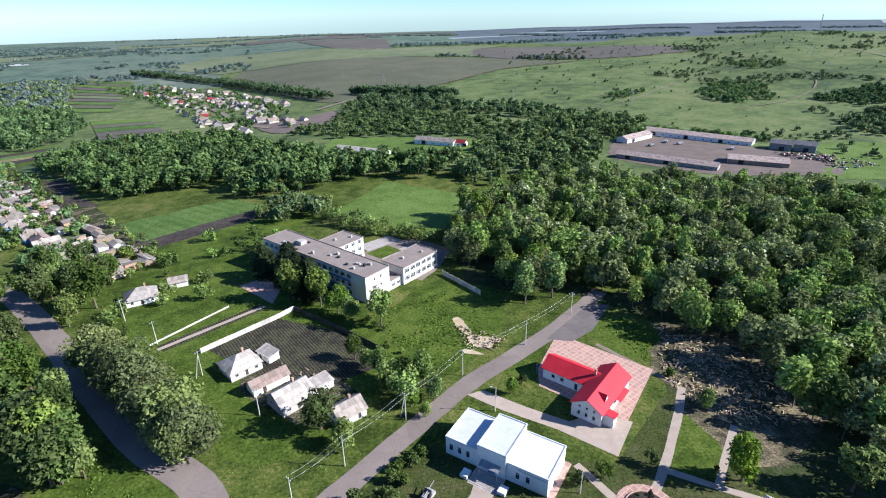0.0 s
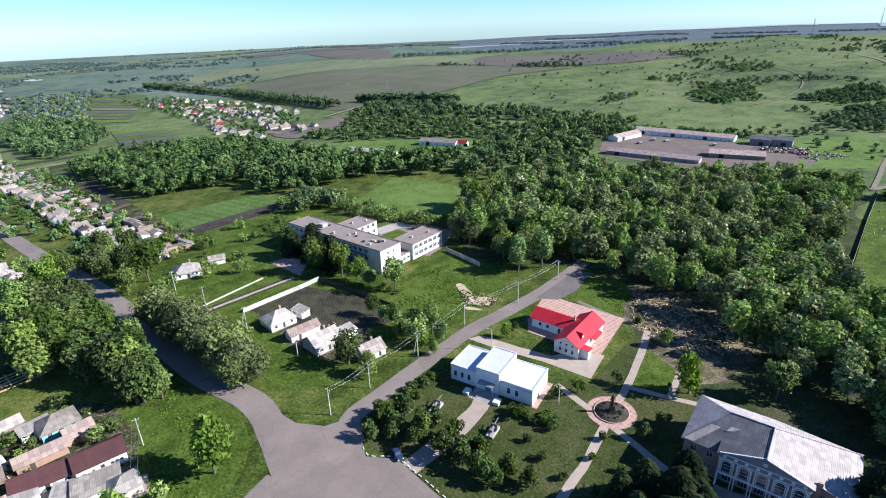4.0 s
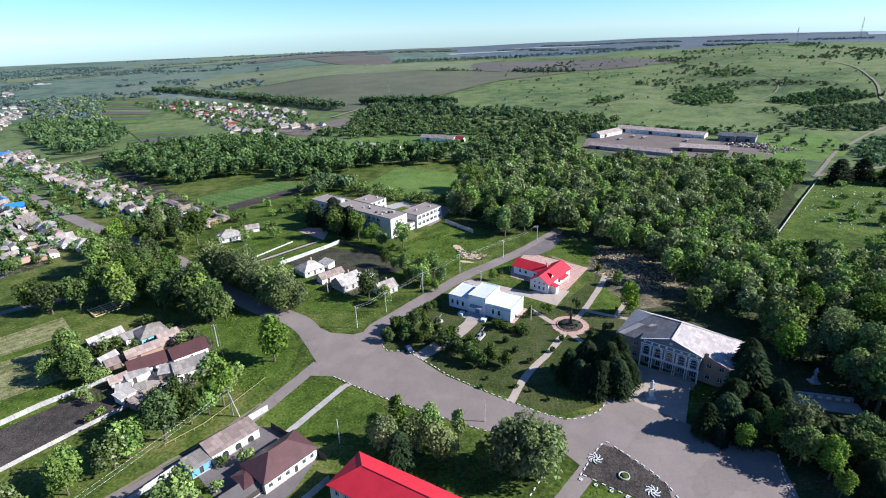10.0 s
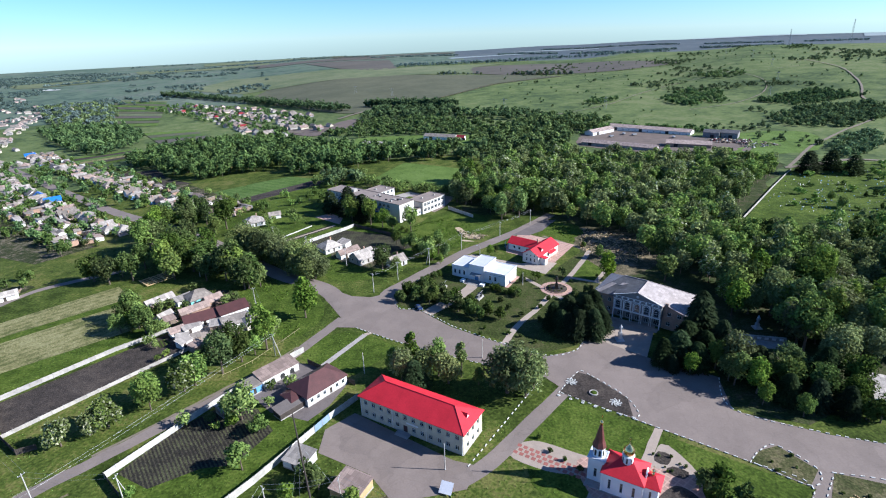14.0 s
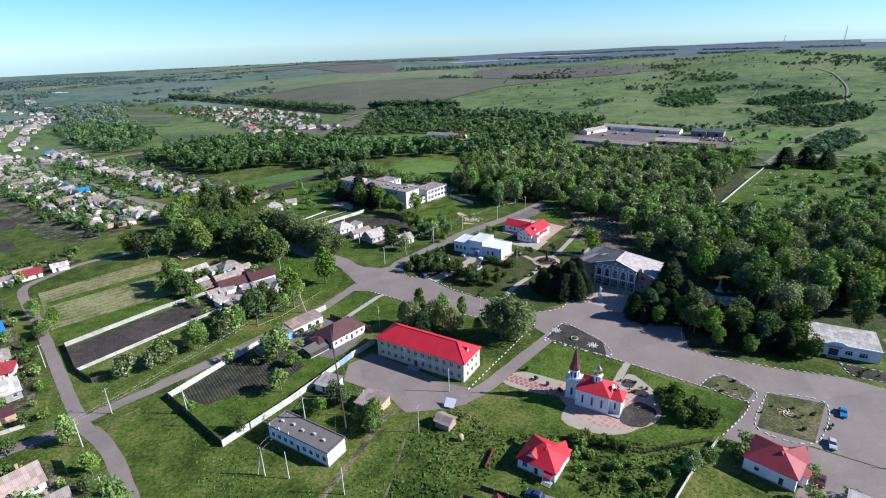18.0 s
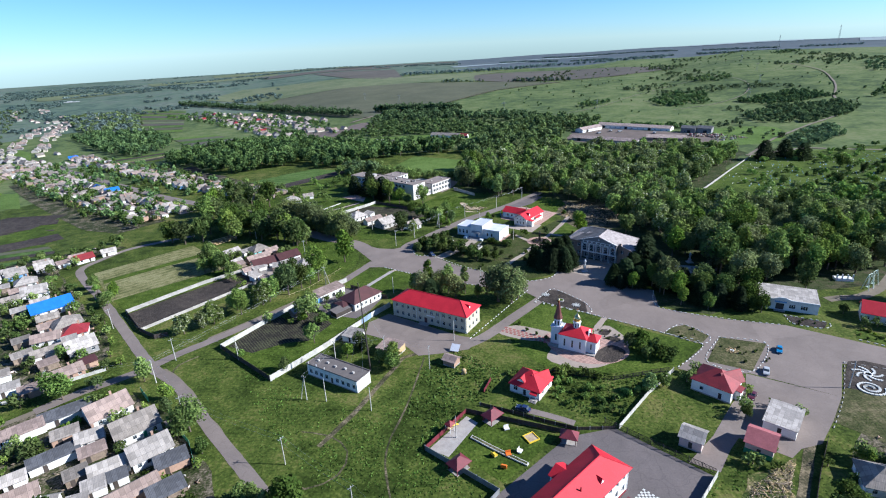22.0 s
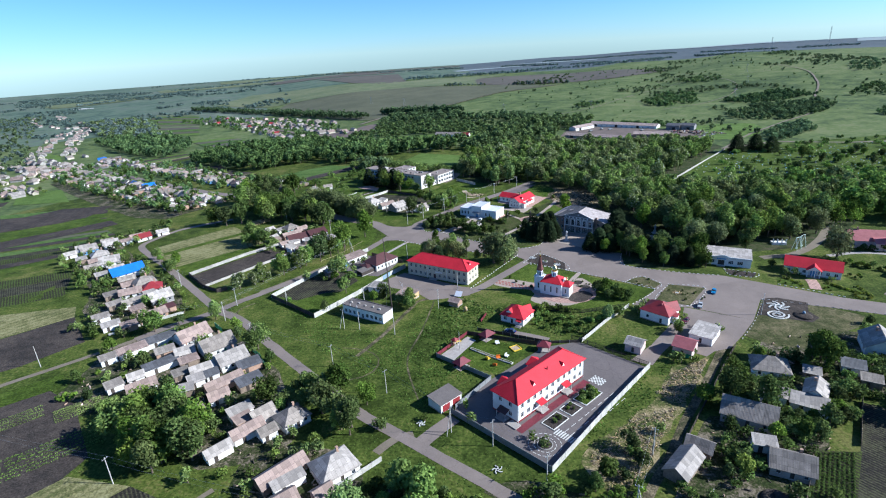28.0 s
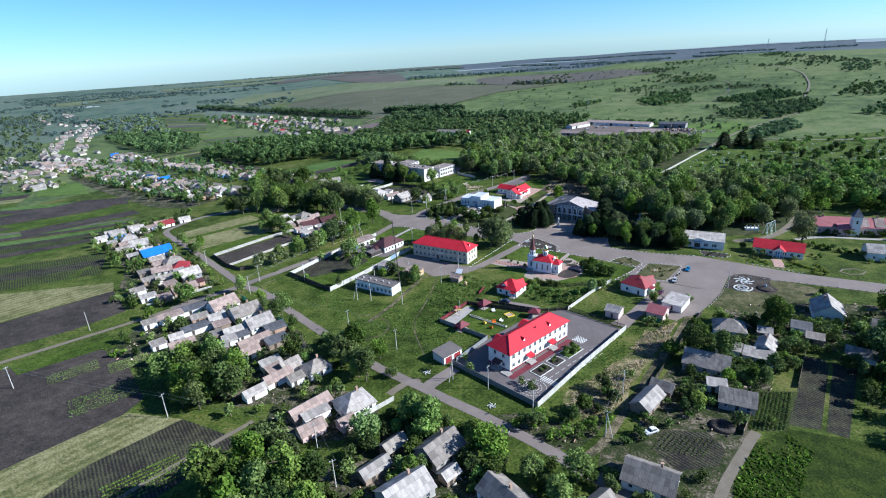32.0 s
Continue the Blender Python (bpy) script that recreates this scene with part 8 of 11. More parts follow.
def fence(pts, kind, label, height=1.9, step=3.1, group=""):
    """A fence along a line: posts and panels as parts. kind: (panel material, post material, style)."""
    pm, qm, style = kind
    x0, y0 = pts[0]
    t = thing("fence", pose(x0, y0, float(land(x0, y0))), label, "fence", group)
    z0 = float(land(x0, y0))
    for (ax, ay), (bx, by) in zip(pts, pts[1:]):
        a, b = Vector((ax, ay)), Vector((bx, by))
        n = max(1, round((b - a).length / step))
        w = (b - a).length / n
        d = (b - a) / n
        turn = math.degrees(math.atan2(d.y, d.x))
        key = (pm.name, style, round(w, 2), height)
        if key not in FENCE_MESH:
            bm = bmesh.new()
            if style == "panel":
                facade(bm, (0.06, -0.05), (w - 0.06, -0.05), -0.1, height, [(0.2, w - 0.32, 0.25, height * 0.48), (0.2, w - 0.32, height * 0.56, height * 0.88)], 0.04)
                box(bm, 0.06, w - 0.06, -0.02, 0.05, -0.1, height)
            elif style == "board":
                k = max(2, int(w / 0.2))
                pts2 = [(w * j / (2 * k), 0.035 * (j // 1 % 4 in (1, 2))) for j in range(2 * k + 1)]
                ring = pts2 + [(x, y + 0.03) for x, y in pts2[::-1]]
                slab(bm, [(x, y) for x, y in ring], 0.03, height)
                bmesh.ops.recalc_face_normals(bm, faces=bm.faces[:])
            else:
                k = max(2, int(w / 0.3))
                facade(bm, (0, 0), (w, 0), 0.1, height, [(w * j / k + 0.05, w * (j + 1) / k - 0.05, 0.28, height - 0.14) for j in range(k)], 0.03)
            pb = box(bmesh.new(), -0.09, 0.09, -0.09, 0.09, -0.2, height + 0.12)
            FENCE_MESH[key] = mesh_of(bm, "panel", pm), mesh_of(pb, "post", qm)
        me, po = FENCE_MESH[key]
        for k in range(n):
            p = a + d * k
            z = float(land(p.x, p.y)) - z0
            put("panel", me, t, pose(p.x - x0, p.y - y0, z, 0, 0, turn))
            put("post", po, t, pose(p.x - x0, p.y - y0, z, 0, 0, turn))
    return t


CONC_F, DARK_F, WOOD_F, BLUE_F, RED_F, BLACK_F, GREY_F, GREEN_F = (M_WHITEFENCE, M_WHITEFENCE, "panel"), (M_DARKWOOD, M_DARKWOOD, "board"), (M_WOOD, M_WOOD, "board"), (M_BLUEGREY, M_STEEL, "panel"), (M_MAROON, M_MAROON, "panel"), (M_RUBBER, M_RUBBER, "bars"), (M_STEEL, M_STEEL, "panel"), (M_GREENPAINT, M_STEEL, "panel")
OLD_F = (M_CONC, M_CONC, "panel")
fence([(-84, -15.5), (-72, 5), (-63, 19)], CONC_F, "whitewashed concrete panel fence along the road")
fence([(-84, -15.5), (-60, -36)], DARK_F, "dark board fence round a garden")
fence([(-60, -36), (-47, -18), (-36.5, -1)], CONC_F, "whitewashed concrete panel fence round a garden", 2.1)
fence([(-36.5, -1), (-33.5, 4)], BLUE_F, "pale blue metal gate panels in a wall", 2.1)
fence([(-33.5, 4), (-27, 12.5)], CONC_F, "whitewashed concrete fence beside a yard", 2.1)
fence([(-58, 27.5), (-49, 38)], CONC_F, "whitewashed concrete wall behind garages", 2.0)
fence([(-46, 31), (-29, 19)], DARK_F, "dark metal fence behind the brown-roofed house", 1.8)
fence([(-135, 14.5), (-114.3, 41.3), (-101, 54.1)], OLD_F, "old pale concrete wall beside a plot", 1.6)
fence([(-121, -1), (-97, 31), (-88, 42)], OLD_F, "old grey concrete wall beside a plot", 1.2)
fence([(-135, 14.5), (-121, -1), (-112, -7), (-108, -5)], DARK_F, "dark board fence along the road", 1.8)
fence([(-74, 137), (-56, 157), (-52, 162.5)], CONC_F, "white concrete panel wall round a dark garden", 1.8)
fence([(-52, 162.5), (-32, 148), (-17, 136)], DARK_F, "dark board fence round a garden", 1.7)
fence([(0, 189), (14, 172)], CONC_F, "white concrete wall at the school", 2.0)
fence([(-5, -98.8), (19.8, -123)], GREY_F, "grey metal panel fence of the kindergarten", 1.9)
fence([(19.8, -123), (39, -101), (58.7, -79.6)], CONC_F, "white concrete panel fence of the kindergarten", 2.1)
fence([(38, -60), (58.6, -79)], BLACK_F, "black metal bar fence of the kindergarten", 1.7)
fence([(-10, -68.4), (1, -54)], RED_F, "red and white playground fence", 1.4)
fence([(-10, -68.4), (7.6, -83), (-3.8, -97)], GREY_F, "grey metal panel fence by the playground", 1.6)
fence([(1, -54), (26, -63.5)], DARK_F, "dark fence behind the playground", 1.5)
fence([(65, -37.5), (54, -48), (41, -62.5)], CONC_F, "white concrete fence across a lawn", 1.5)
fence([(5, -51), (14, -55), (22, -59), (30, -62.5), (40, -62.6)], (M_DARKWOOD, M_STEEL, "board"), "dark board fence along a drive", 1.1)
fence([(6.5, -45), (9, -39)], RED_F, "rusty red metal fence in tall grass", 1.1)
fence([(26, -36), (46, -41), (64, -37)], BLACK_F, "dark bar fence below the churchyard", 1.4)
fence([(243, 257), (205, 213), (167, 168), (145, 142)], OLD_F, "pale concrete fence along the cemetery", 1.5, 4.0)
fence([(48, -128), (56, -114), (64, -103.5), (73, -92), (82, -80), (91, -69)], DARK_F, "dark board fence along the dirt lane", 1.4)
fence([(72, -137), (79, -128), (85, -119.5)], WOOD_F, "pale board fence between gardens", 1.5)
fence([(-34, -127.5), (-23, -117)], CONC_F, "white concrete wall before a house", 1.6)
fence([(-77, -60), (-73, -64), (-68, -72)], GREEN_F, "green metal fence before the houses", 1.6)
fence([(-99, -40), (-94, -45)], GREEN_F, "green metal gate at the corner", 1.9)
fence([(-131, -36), (-118, -27)], CONC_F, "pale garden wall by the road", 1.2)
fence([(-140, -44), (-131, -37)], CONC_F, "pale low wall along the road", 1.0)
fence([(122, -62.5), (114.5, -73.5)], DARK_F, "dark board fence in a garden", 1.6)
fence([(110.6, -100.2), (98, -117.4)], WOOD_F, "board fence beside vegetable rows", 1.3)
fence([(-76, 165), (-92, 141)], CONC_F, "low pale edging wall of a garden", 0.6)

M_GASPIPE = mat("yellow_pipe_paint", (0.36, 0.31, 0.15), (0.26, 0.22, 0.11), 1.0, 8.0, 0.6, 0.1)
t = thing("gas_pipe", pose(0, 0, 0), "thin dull yellow gas pipe on short posts beside the road", "pipe")
line = [(-71, 24.6), (-64.3, 32), (-59, 41.7), (-54, 52)]
for (ax, ay), (bx, by) in zip(line, line[1:]):
    part("pipe", tube(bmesh.new(), (ax, ay, 1.0), (bx, by, 1.0), 0.06, seg=6), M_GASPIPE, t)
    for k in range(4):
        u = k / 4
        part("post", tube(bmesh.new(), (ax + (bx - ax) * u, ay + (by - ay) * u, 0), (ax + (bx - ax) * u, ay + (by - ay) * u, 1.0), 0.06, seg=5), M_GASPIPE, t)
KERB = mesh_of(box(bmesh.new(), -0.45, 0.45, -0.11, 0.11, -0.1, 0.2), "kerb_stone", M_KERB)
KERB_GREY = mesh_of(box(bmesh.new(), -0.5, 0.5, -0.1, 0.1, -0.1, 0.20), "kerb_stone", M_CONC)


def kerb(pts, label="row of white-painted kerb stones", gap=2.0, closed=False, mesh=None):
    line = curve(pts, 0.5, closed)
    x0, y0 = pts[0]
    t = tagged(thing("kerb", pose(x0, y0, 0.03)), label, "kerb", "kerbs", "structure")
    run = 0.0
    for a, b in zip(line, line[1:]):
        run -= (b - a).length
        if run <= 0:
            d = b - a
            put("kerb_stone", mesh or KERB, t, pose(a.x - x0, a.y - y0, 0, 0, 0, math.degrees(math.atan2(d.y, d.x))))
            run += gap


kerb([(28.5, 22.5), (3, -15)])
kerb([(-33.5, 52.6), (-18, 42.6), (1, 32.6), (16, 25.6)])
kerb([(0.5, 52.5), (-8, 61.5), (-13, 65.6), (-19, 66.4), (-22, 72.6)])
kerb([(0.5, 52.5), (17, 40.4), (31, 32.5), (41, 35.4), (46.5, 44.5)])
kerb([(49, 1), (70, -14), (80.5, -22.6), (67, -35.6)])
kerb([(112, -11.4), (95, -5.6), (76.4, 4.4), (79.2, 19)])
kerb([(118, -35.6), (106.5, -52), (94.5, -65.6)], "worn grey kerb stones", 2.6, mesh=KERB_GREY)
kerb([(118, -35.6), (139, -44.6), (165, -57)], "worn grey kerb stones", 2.6, mesh=KERB_GREY)
kerb([(149, -36.4), (131, -22.6)])

# flower beds on the square
def bed(ring, label, soil=None, edge=True, gap=2.0):
    sheet("flower_bed", ring, soil or M_SOIL, 0.09, None, label, "flower bed", group="flower beds")
    if edge:
        kerb(ring + ring[:1], "white-painted kerb round a flower bed", gap)


BED_DRY = M_DRYLAWN
bed([(31, 13.5), (38.5, 23), (42, 21), (49.5, 10), (48.5, 2)], "dark soil bed with round stone flowers")
bed([(71, -14.5), (75, -11), (80, -9.5), (85, -17.5), (80.5, -22)], "dry grass bed between kerbs", BED_DRY)
bed([(88, -18.5), (101, -23.5), (88.5, -38.5), (77.5, -32.5)], "dry lawn bed with small shrubs", BED_DRY)
bed([(119.4, -35), (124.2, -34.9), (132.7, -40.2), (128.9, -46.6), (129.6, -52.2), (125, -55.2), (118.8, -52.2), (109.4, -47.6)], "black soil bed with white stone ornaments", None, False)
for ring in ([(48.5, -13.5), (50.5, -10.5), (53, -12), (51, -15)], [(50, -17), (52, -15.5), (55, -17.5), (53, -19.5)], [(44.5, -25.5), (50.6, -21.3), (54.2, -25.6), (49.2, -31.4), (43.8, -30.2)]):
    sheet("church_bed", ring, M_SOIL, 0.10, None, "dark rose bed in pale paving", "flower bed", smooth=1, group="church beds")


def stone_flower(x, y, r, petals, material=None):
    """A ring of whitewashed stones, with petals."""
    t = thing("stone_ornament", pose(x, y, 0.1), "round ornament of whitewashed stones in a flower bed", "ornament", "stone ornaments")
    part("ring", lathe(bmesh.new(), [(r * 0.32, 0), (r * 0.32, 0.16), (r * 0.22, 0.2), (r * 0.2, 0)], 14), M_KERB, t)
    for k in range(petals):
        a = 2 * math.pi * k / petals
        bm = bmesh.new()
        for j in range(5):
            u = 0.42 + 0.13 * j
            b = a + 0.16 * j
            q = 0.13 if r < 3 else 0.3
            box(bm, r * u * math.cos(b) - q, r * u * math.cos(b) + q, r * u * math.sin(b) - q, r * u * math.sin(b) + q, 0, 0.2)
        part("petal", bm, material or M_KERB, t)
    return t


stone_flower(35.5, 18.2, 1.7, 8), stone_flower(45.6, 8.2, 1.7, 8)
stone_flower(88, -27, 2.0, 7, M_NEWWOOD), stone_flower(120.5, -41.9, 3.9, 7), stone_flower(-13.5, -103, 1.3, 5), stone_flower(6.5, -121.5, 1.4, 5)
t = thing("round_planter", pose(40.6, 12.6, 0.1), "round planted tub ringed with pale stones", "planter")
part("rim", lathe(bmesh.new(), [(1.3, 0), (1.3, 0.35), (1.05, 0.4), (1.0, 0.2)], 16), M_CONC, t)
part("plants", lathe(bmesh.new(), [(1.0, 0.2), (0.7, 0.5), (0.2, 0.6)], 12), M_LUSH, t)
t = thing("stone_spiral", pose(116.4, -48.6, 0.1), "white stone spiral laid on black soil", "ornament", "stone ornaments")
for k in range(42):
    b = 0.3 * k
    r = 0.7 + 0.068 * k
    put("stone", KERB, t, pose(r * math.cos(b) * 1.1, r * math.sin(b), 0.02, 0, 0, math.degrees(b) + 90) @ Matrix.Diagonal((1.0, 2.6, 1.0, 1)))
t = thing("soil_mound", pose(124.8, -50.2, 0.09), "low dark planted mound ringed with soil", "flower bed")
part("soil", lathe(bmesh.new(), [(3.4, 0.0), (2.6, 0.5), (1.2, 0.85), (0.2, 0.9)], 18), M_SOIL, t)
part("ornament", lathe(bmesh.new(), [(0.5, 0.85), (0.55, 1.2), (0.3, 1.7), (0.05, 1.8)], 10, (0.3, 0.2, 0)), M_BLUEGREY, t)
for ring in ([(117.8, -5), (128.8, -11.2), (125.4, -15), (117.2, -11.2)],):
    bed(ring, "dark rose bed before the shop")
t = thing("compost_heap", pose(68.2, -133.4, 0.0), "round dug heap of dark compost", "heap")
part("rim", lathe(bmesh.new(), [(3.4, 0), (2.8, 0.7), (2.0, 0.75), (1.5, 0.25), (0.1, 0.2)], 18), M_SOIL, t)


def lying_tyre(x, y, z=0.05):
    t = thing("painted_tyre", pose(x, y, z), "whitewashed tyre edging a lawn", "tyre", "painted tyres")
    part("ring", lathe(bmesh.new(), [(0.42, 0), (0.45, 0.12), (0.4, 0.22), (0.24, 0.22), (0.22, 0.05)], 10), M_KERB, t)


for k in range(7):
    lying_tyre(30.5 + 3.0 * k, 12.0 - 1.75 * k)


POLE = {}


def pole(x, y, h=8.5, arm=True, lean=0.0, kind="pole", turn=0.0, strut=False):
    key = (h, arm, kind, strut)
    if key in POLE:
        return tagged(copy_thing(POLE[key], pose(x, y, float(land(x, y)), lean, 0, turn)))
    lab = {"pole": "concrete power pole with a crossarm", "lamp": "slim pale street lamp post", "post": "plain pale concrete pole standing in grass", "twin": "braced concrete power pole"}["twin" if strut else kind]
    t = thing("street_lamp" if kind == "lamp" else "power_pole", pose(x, y, float(land(x, y)), lean, 0, turn), lab, "lamp" if kind == "lamp" else "pole", "poles")
    part("shaft", tube(bmesh.new(), (0, 0, -0.4), (0, 0, h), 0.15, 0.09, 8), M_POLE, t)
    if strut:
        part("strut", tube(bmesh.new(), (2.0, 0, -0.3), (0.1, 0, h * 0.85), 0.12, 0.09, 6), M_POLE, t)
    if arm:
        part("crossarm", box(bmesh.new(), -0.8, 0.8, -0.05, 0.05, h - 0.55, h - 0.43), M_STEEL, t)
        for s in (-0.7, 0.7):
            part("insulator", lathe(bmesh.new(), [(0.05, h - 0.43), (0.07, h - 0.33), (0.03, h - 0.22)], 6, (s, 0, 0)), M_WHITE, t)
    if kind == "lamp":
        part("bracket", tube(bmesh.new(), (0, 0, h), (1.1, 0, h + 0.35), 0.04, seg=6), M_STEEL, t)
        part("lamp_head", box(bmesh.new(), 0.9, 1.5, -0.12, 0.12, h + 0.28, h + 0.42), M_SILVER, t)
    POLE[key] = t
    return t


LINES = [[(-31, 81), (-22, 92), (-9, 107), (6, 125), (26, 140), (44, 158)], [(-47, 109), (-69, 126), (-90, 142), (-108, 156)], [(-133, 2), (-97, -22), (-75, -23)], [(-153, -104), (-91, -122), (-42, -137), (-34, -151)],
         [(-46, -46), (-41, -27), (-25, -25), (-10, -32)], [(-76, 71), (-58, 36), (-97, -35), (-128, -39)], [(18, -126), (6, -113), (-5, -107), (-25, -88), (-45, -72), (-79, -54), (-97, -35)], [(46, -118), (36, -136)]]
placed = set()
for ln in LINES:
    for k, (x, y) in enumerate(ln):
        q = ln[min(k + 1, len(ln) - 1)]
        p = ln[max(k - 1, 0)]
        turn = math.degrees(math.atan2(q[1] - p[1], q[0] - p[0])) + 90
        if (x, y) not in placed:
            pole(x, y, 8.5, True, 0, "pole", turn, (len(placed) % 5) == 2)
            placed.add((x, y))
    for (ax, ay), (bx, by) in zip(ln, ln[1:]):
        t = thing("power_line", pose(ax, ay, 0), "thin sagging power wires between poles", "wire", "power lines")
        d = Vector((by - ay, ax - bx)).normalized()
        for s in (-0.7, 0.7):
            bm = bmesh.new()
            n, prev = 8, None
            side = Vector((bx - ax, by - ay, 0)).normalized().cross((0, 0, 1)) * 0.016
            for k in range(n + 1):
                u = k / n
                p = Vector((d.x * s + (bx - ax) * u, d.y * s + (by - ay) * u, 8.28 - 3.2 * u * (1 - u) + float(land(ax, ay)) * (1 - u) + float(land(bx, by)) * u))
                ring = [bm.verts.new(p + o) for o in (side, Vector((0, 0, 0.02)), -side)]
                if prev:
                    for q in range(3):
                        bm.faces.new((prev[q], prev[(q + 1) % 3], ring[(q + 1) % 3], ring[q]))
                prev = ring
            part("wire", bm, M_STEEL, t)
for x, y, h in ((14, 110, 7.5), (-27, 25, 7.5), (10, 32, 7), (-152, -65, 8.5), (-2, -64, 7), (110.7, -48.1, 9), (-111, 101, 8), (-40, -47, 8), (-26, -52, 8), (-2, -15, 8), (30, 84, 6)):
    pole(x, y, h, False, 0, "lamp" if y > 100 else "post", x * 13 % 360)
t = thing("radio_mast", pose(-29.0, -31.6, 0, 0, -2.0, 0), "tall thin dark guyed mast beside the low building", "mast")
part("shaft", tube(bmesh.new(), (0, 0, -0.3), (0, 0, 31), 0.26, 0.14, 8), M_DARKWOOD, t)
for k in range(3):
    a = 2 * math.pi * k / 3 + 0.4
    part("guy_wire", tube(bmesh.new(), (9 * math.cos(a), 9 * math.sin(a), 0), (0, 0, 24), 0.02, seg=3), M_STEEL, t)


def lattice(x, y, h, w):
    t = thing("lattice_mast", pose(x, y, float(land(x, y))), "tall lattice radio mast on the far hill", "mast", "hill masts")
    for sx in (-1, 1):
        for sy in (-1, 1):
            part("leg", tube(bmesh.new(), (sx * w, sy * w, -1), (sx * w * 0.35, sy * w * 0.35, h), 0.22, 0.16, 5), M_STEEL, t)
    for k in range(14):
        u, v = k / 14, (k + 1) / 14
        a, b = w * (1 - 0.65 * u), w * (1 - 0.65 * v)
        s = 1 if k % 2 else -1
        part("brace", tube(bmesh.new(), (s * a, -a, h * u), (-s * b, -b, h * v), 0.12, seg=4), M_STEEL, t)
    return t


lattice(904, 1386, 40, 1.5), lattice(1040, 1352, 58, 1.7)
for x, y in ((430, 620), (520, 760), (600, 920), (660, 1100), (210, 610), (700, 1300), (-100, 905), (-180, 985), (80, 640)):
    t = thing("pylon", pose(x, y, float(land(x, y))), "slim steel pylon on the open slope", "pylon", "pylons")
    for s in (-1, 1):
        part("leg", tube(bmesh.new(), (s * 2.0, 0, -0.5), (s * 0.3, 0, 16), 0.2, 0.15, 5), M_STEEL, t)
    part("crossarm", box(bmesh.new(), -3.4, 3.4, -0.12, 0.12, 13.5, 13.9), M_STEEL, t)

# red squares laid in the pale church paving
t = thing("paving_pattern", pose(23.6, -12.6, 0.06, 0, 0, -32), "red paving squares set in a pale court", "pavement", "church paving")
for j in range(3):
    for k in range(11):
        part("paving_square", box(bmesh.new(), 1.6 * k + 0.8 * (j % 2) - 9, 1.6 * k + 0.8 * (j % 2) - 7.95, 1.3 * j - 2.2, 1.3 * j - 1.2, -0.03, 0.006), M_REDPAVE, t)
for off in (-1.6, 1.6):
    ribbon("school_bed", [(-88 + off * 0.74, 139.4 - off * 0.67), (-63.6 + off * 0.74, 165.2 - off * 0.67)], 1.3, M_SOIL_ROWS, 0.05, "narrow dark flower bed beside a path", "flower bed")
ribbon("school_path", [(-88.5, 138.9), (-63.2, 165.6)], 1.5, M_PALEPAVE, 0.045, "pale path between flower beds", "path")
bg = random.Random(4)
for x0, x1, y0, y1, n in ((74, 82, -18, -12, 7), (81, 97, -35, -22, 12), (118, 128, -13, -8, 6), (134, 141, -24, -17, 8), (147, 158, -31, -26, 7), (48.5, 55, -19, -11, 8)):
    for k in range(n):
        tree("bush", bg.uniform(x0, x1), bg.uniform(y0, y1), bg.uniform(0.25, 0.42), "bed shrubs")

# ---------------------------------------------------------------- vehicles, monuments, playground
def car_paint(name, c):
    return mat(name, c, tuple(v * 0.85 for v in c), 0.5, 4.0, 0.3, 0.02, vary=0.0, coat=0.6, space="object")


def car(x, y, turn, paint, label):
    t = thing("car", pose(x, y, 0.06, 0, 0, turn), label, "car", "parked cars")
    bm = bmesh.new()
    prof = [(-2.05, 0.32), (-2.1, 0.72), (-1.5, 0.92), (1.5, 0.95), (2.08, 0.78), (2.1, 0.32)]
    rows = [[bm.verts.new((px, s * (0.80 if pz < 0.5 else 0.84), pz)) for px, pz in prof] for s in (-1, 1)]
    n = len(prof)
    for k in range(n):
        bm.faces.new((rows[0][k], rows[0][(k + 1) % n], rows[1][(k + 1) % n], rows[1][k]))
    bm.faces.new(rows[0][::-1]), bm.faces.new(rows[1])
    bmesh.ops.recalc_face_normals(bm, faces=bm.faces[:])
    bmesh.ops.bevel(bm, geom=bm.edges[:], offset=0.07, segments=2, affect="EDGES")
    part("body", bm, paint, t)
    bm = bmesh.new()
    lo = [bm.verts.new(p) for p in ((-0.85, -0.76, 0.9), (1.55, -0.76, 0.92), (1.55, 0.76, 0.92), (-0.85, 0.76, 0.9))]
    hi = [bm.verts.new(p) for p in ((-0.25, -0.62, 1.40), (1.1, -0.62, 1.40), (1.1, 0.62, 1.40), (-0.25, 0.62, 1.40))]
    for k in range(4):
        bm.faces.new((lo[k], lo[(k + 1) % 4], hi[(k + 1) % 4], hi[k]))
    bm.faces.new(hi)
    part("window_glass", bm, M_GLASS, t)
    part("car_roof", box(bmesh.new(), -0.28, 1.13, -0.64, 0.64, 1.40, 1.46), paint, t)
    for sx in (-1.3, 1.3):
        for sy in (-1, 1):
            w = part("wheel", tube(bmesh.new(), (sx, sy * 0.68, 0.3), (sx, sy * 0.88, 0.3), 0.31, seg=12), M_RUBBER, t)
            part("rim", tube(bmesh.new(), (sx, sy * 0.86, 0.3), (sx, sy * 0.895, 0.3), 0.18, seg=8), M_SILVER, w)
    for sy in (-0.6, 0.6):
        part("headlight", box(bmesh.new(), -2.13, -2.06, sy - 0.16, sy + 0.16, 0.58, 0.72), M_WHITE, t)
        part("tail_light", box(bmesh.new(), 2.08, 2.14, sy - 0.14, sy + 0.14, 0.6, 0.76), M_REDROOF, t)
    return t


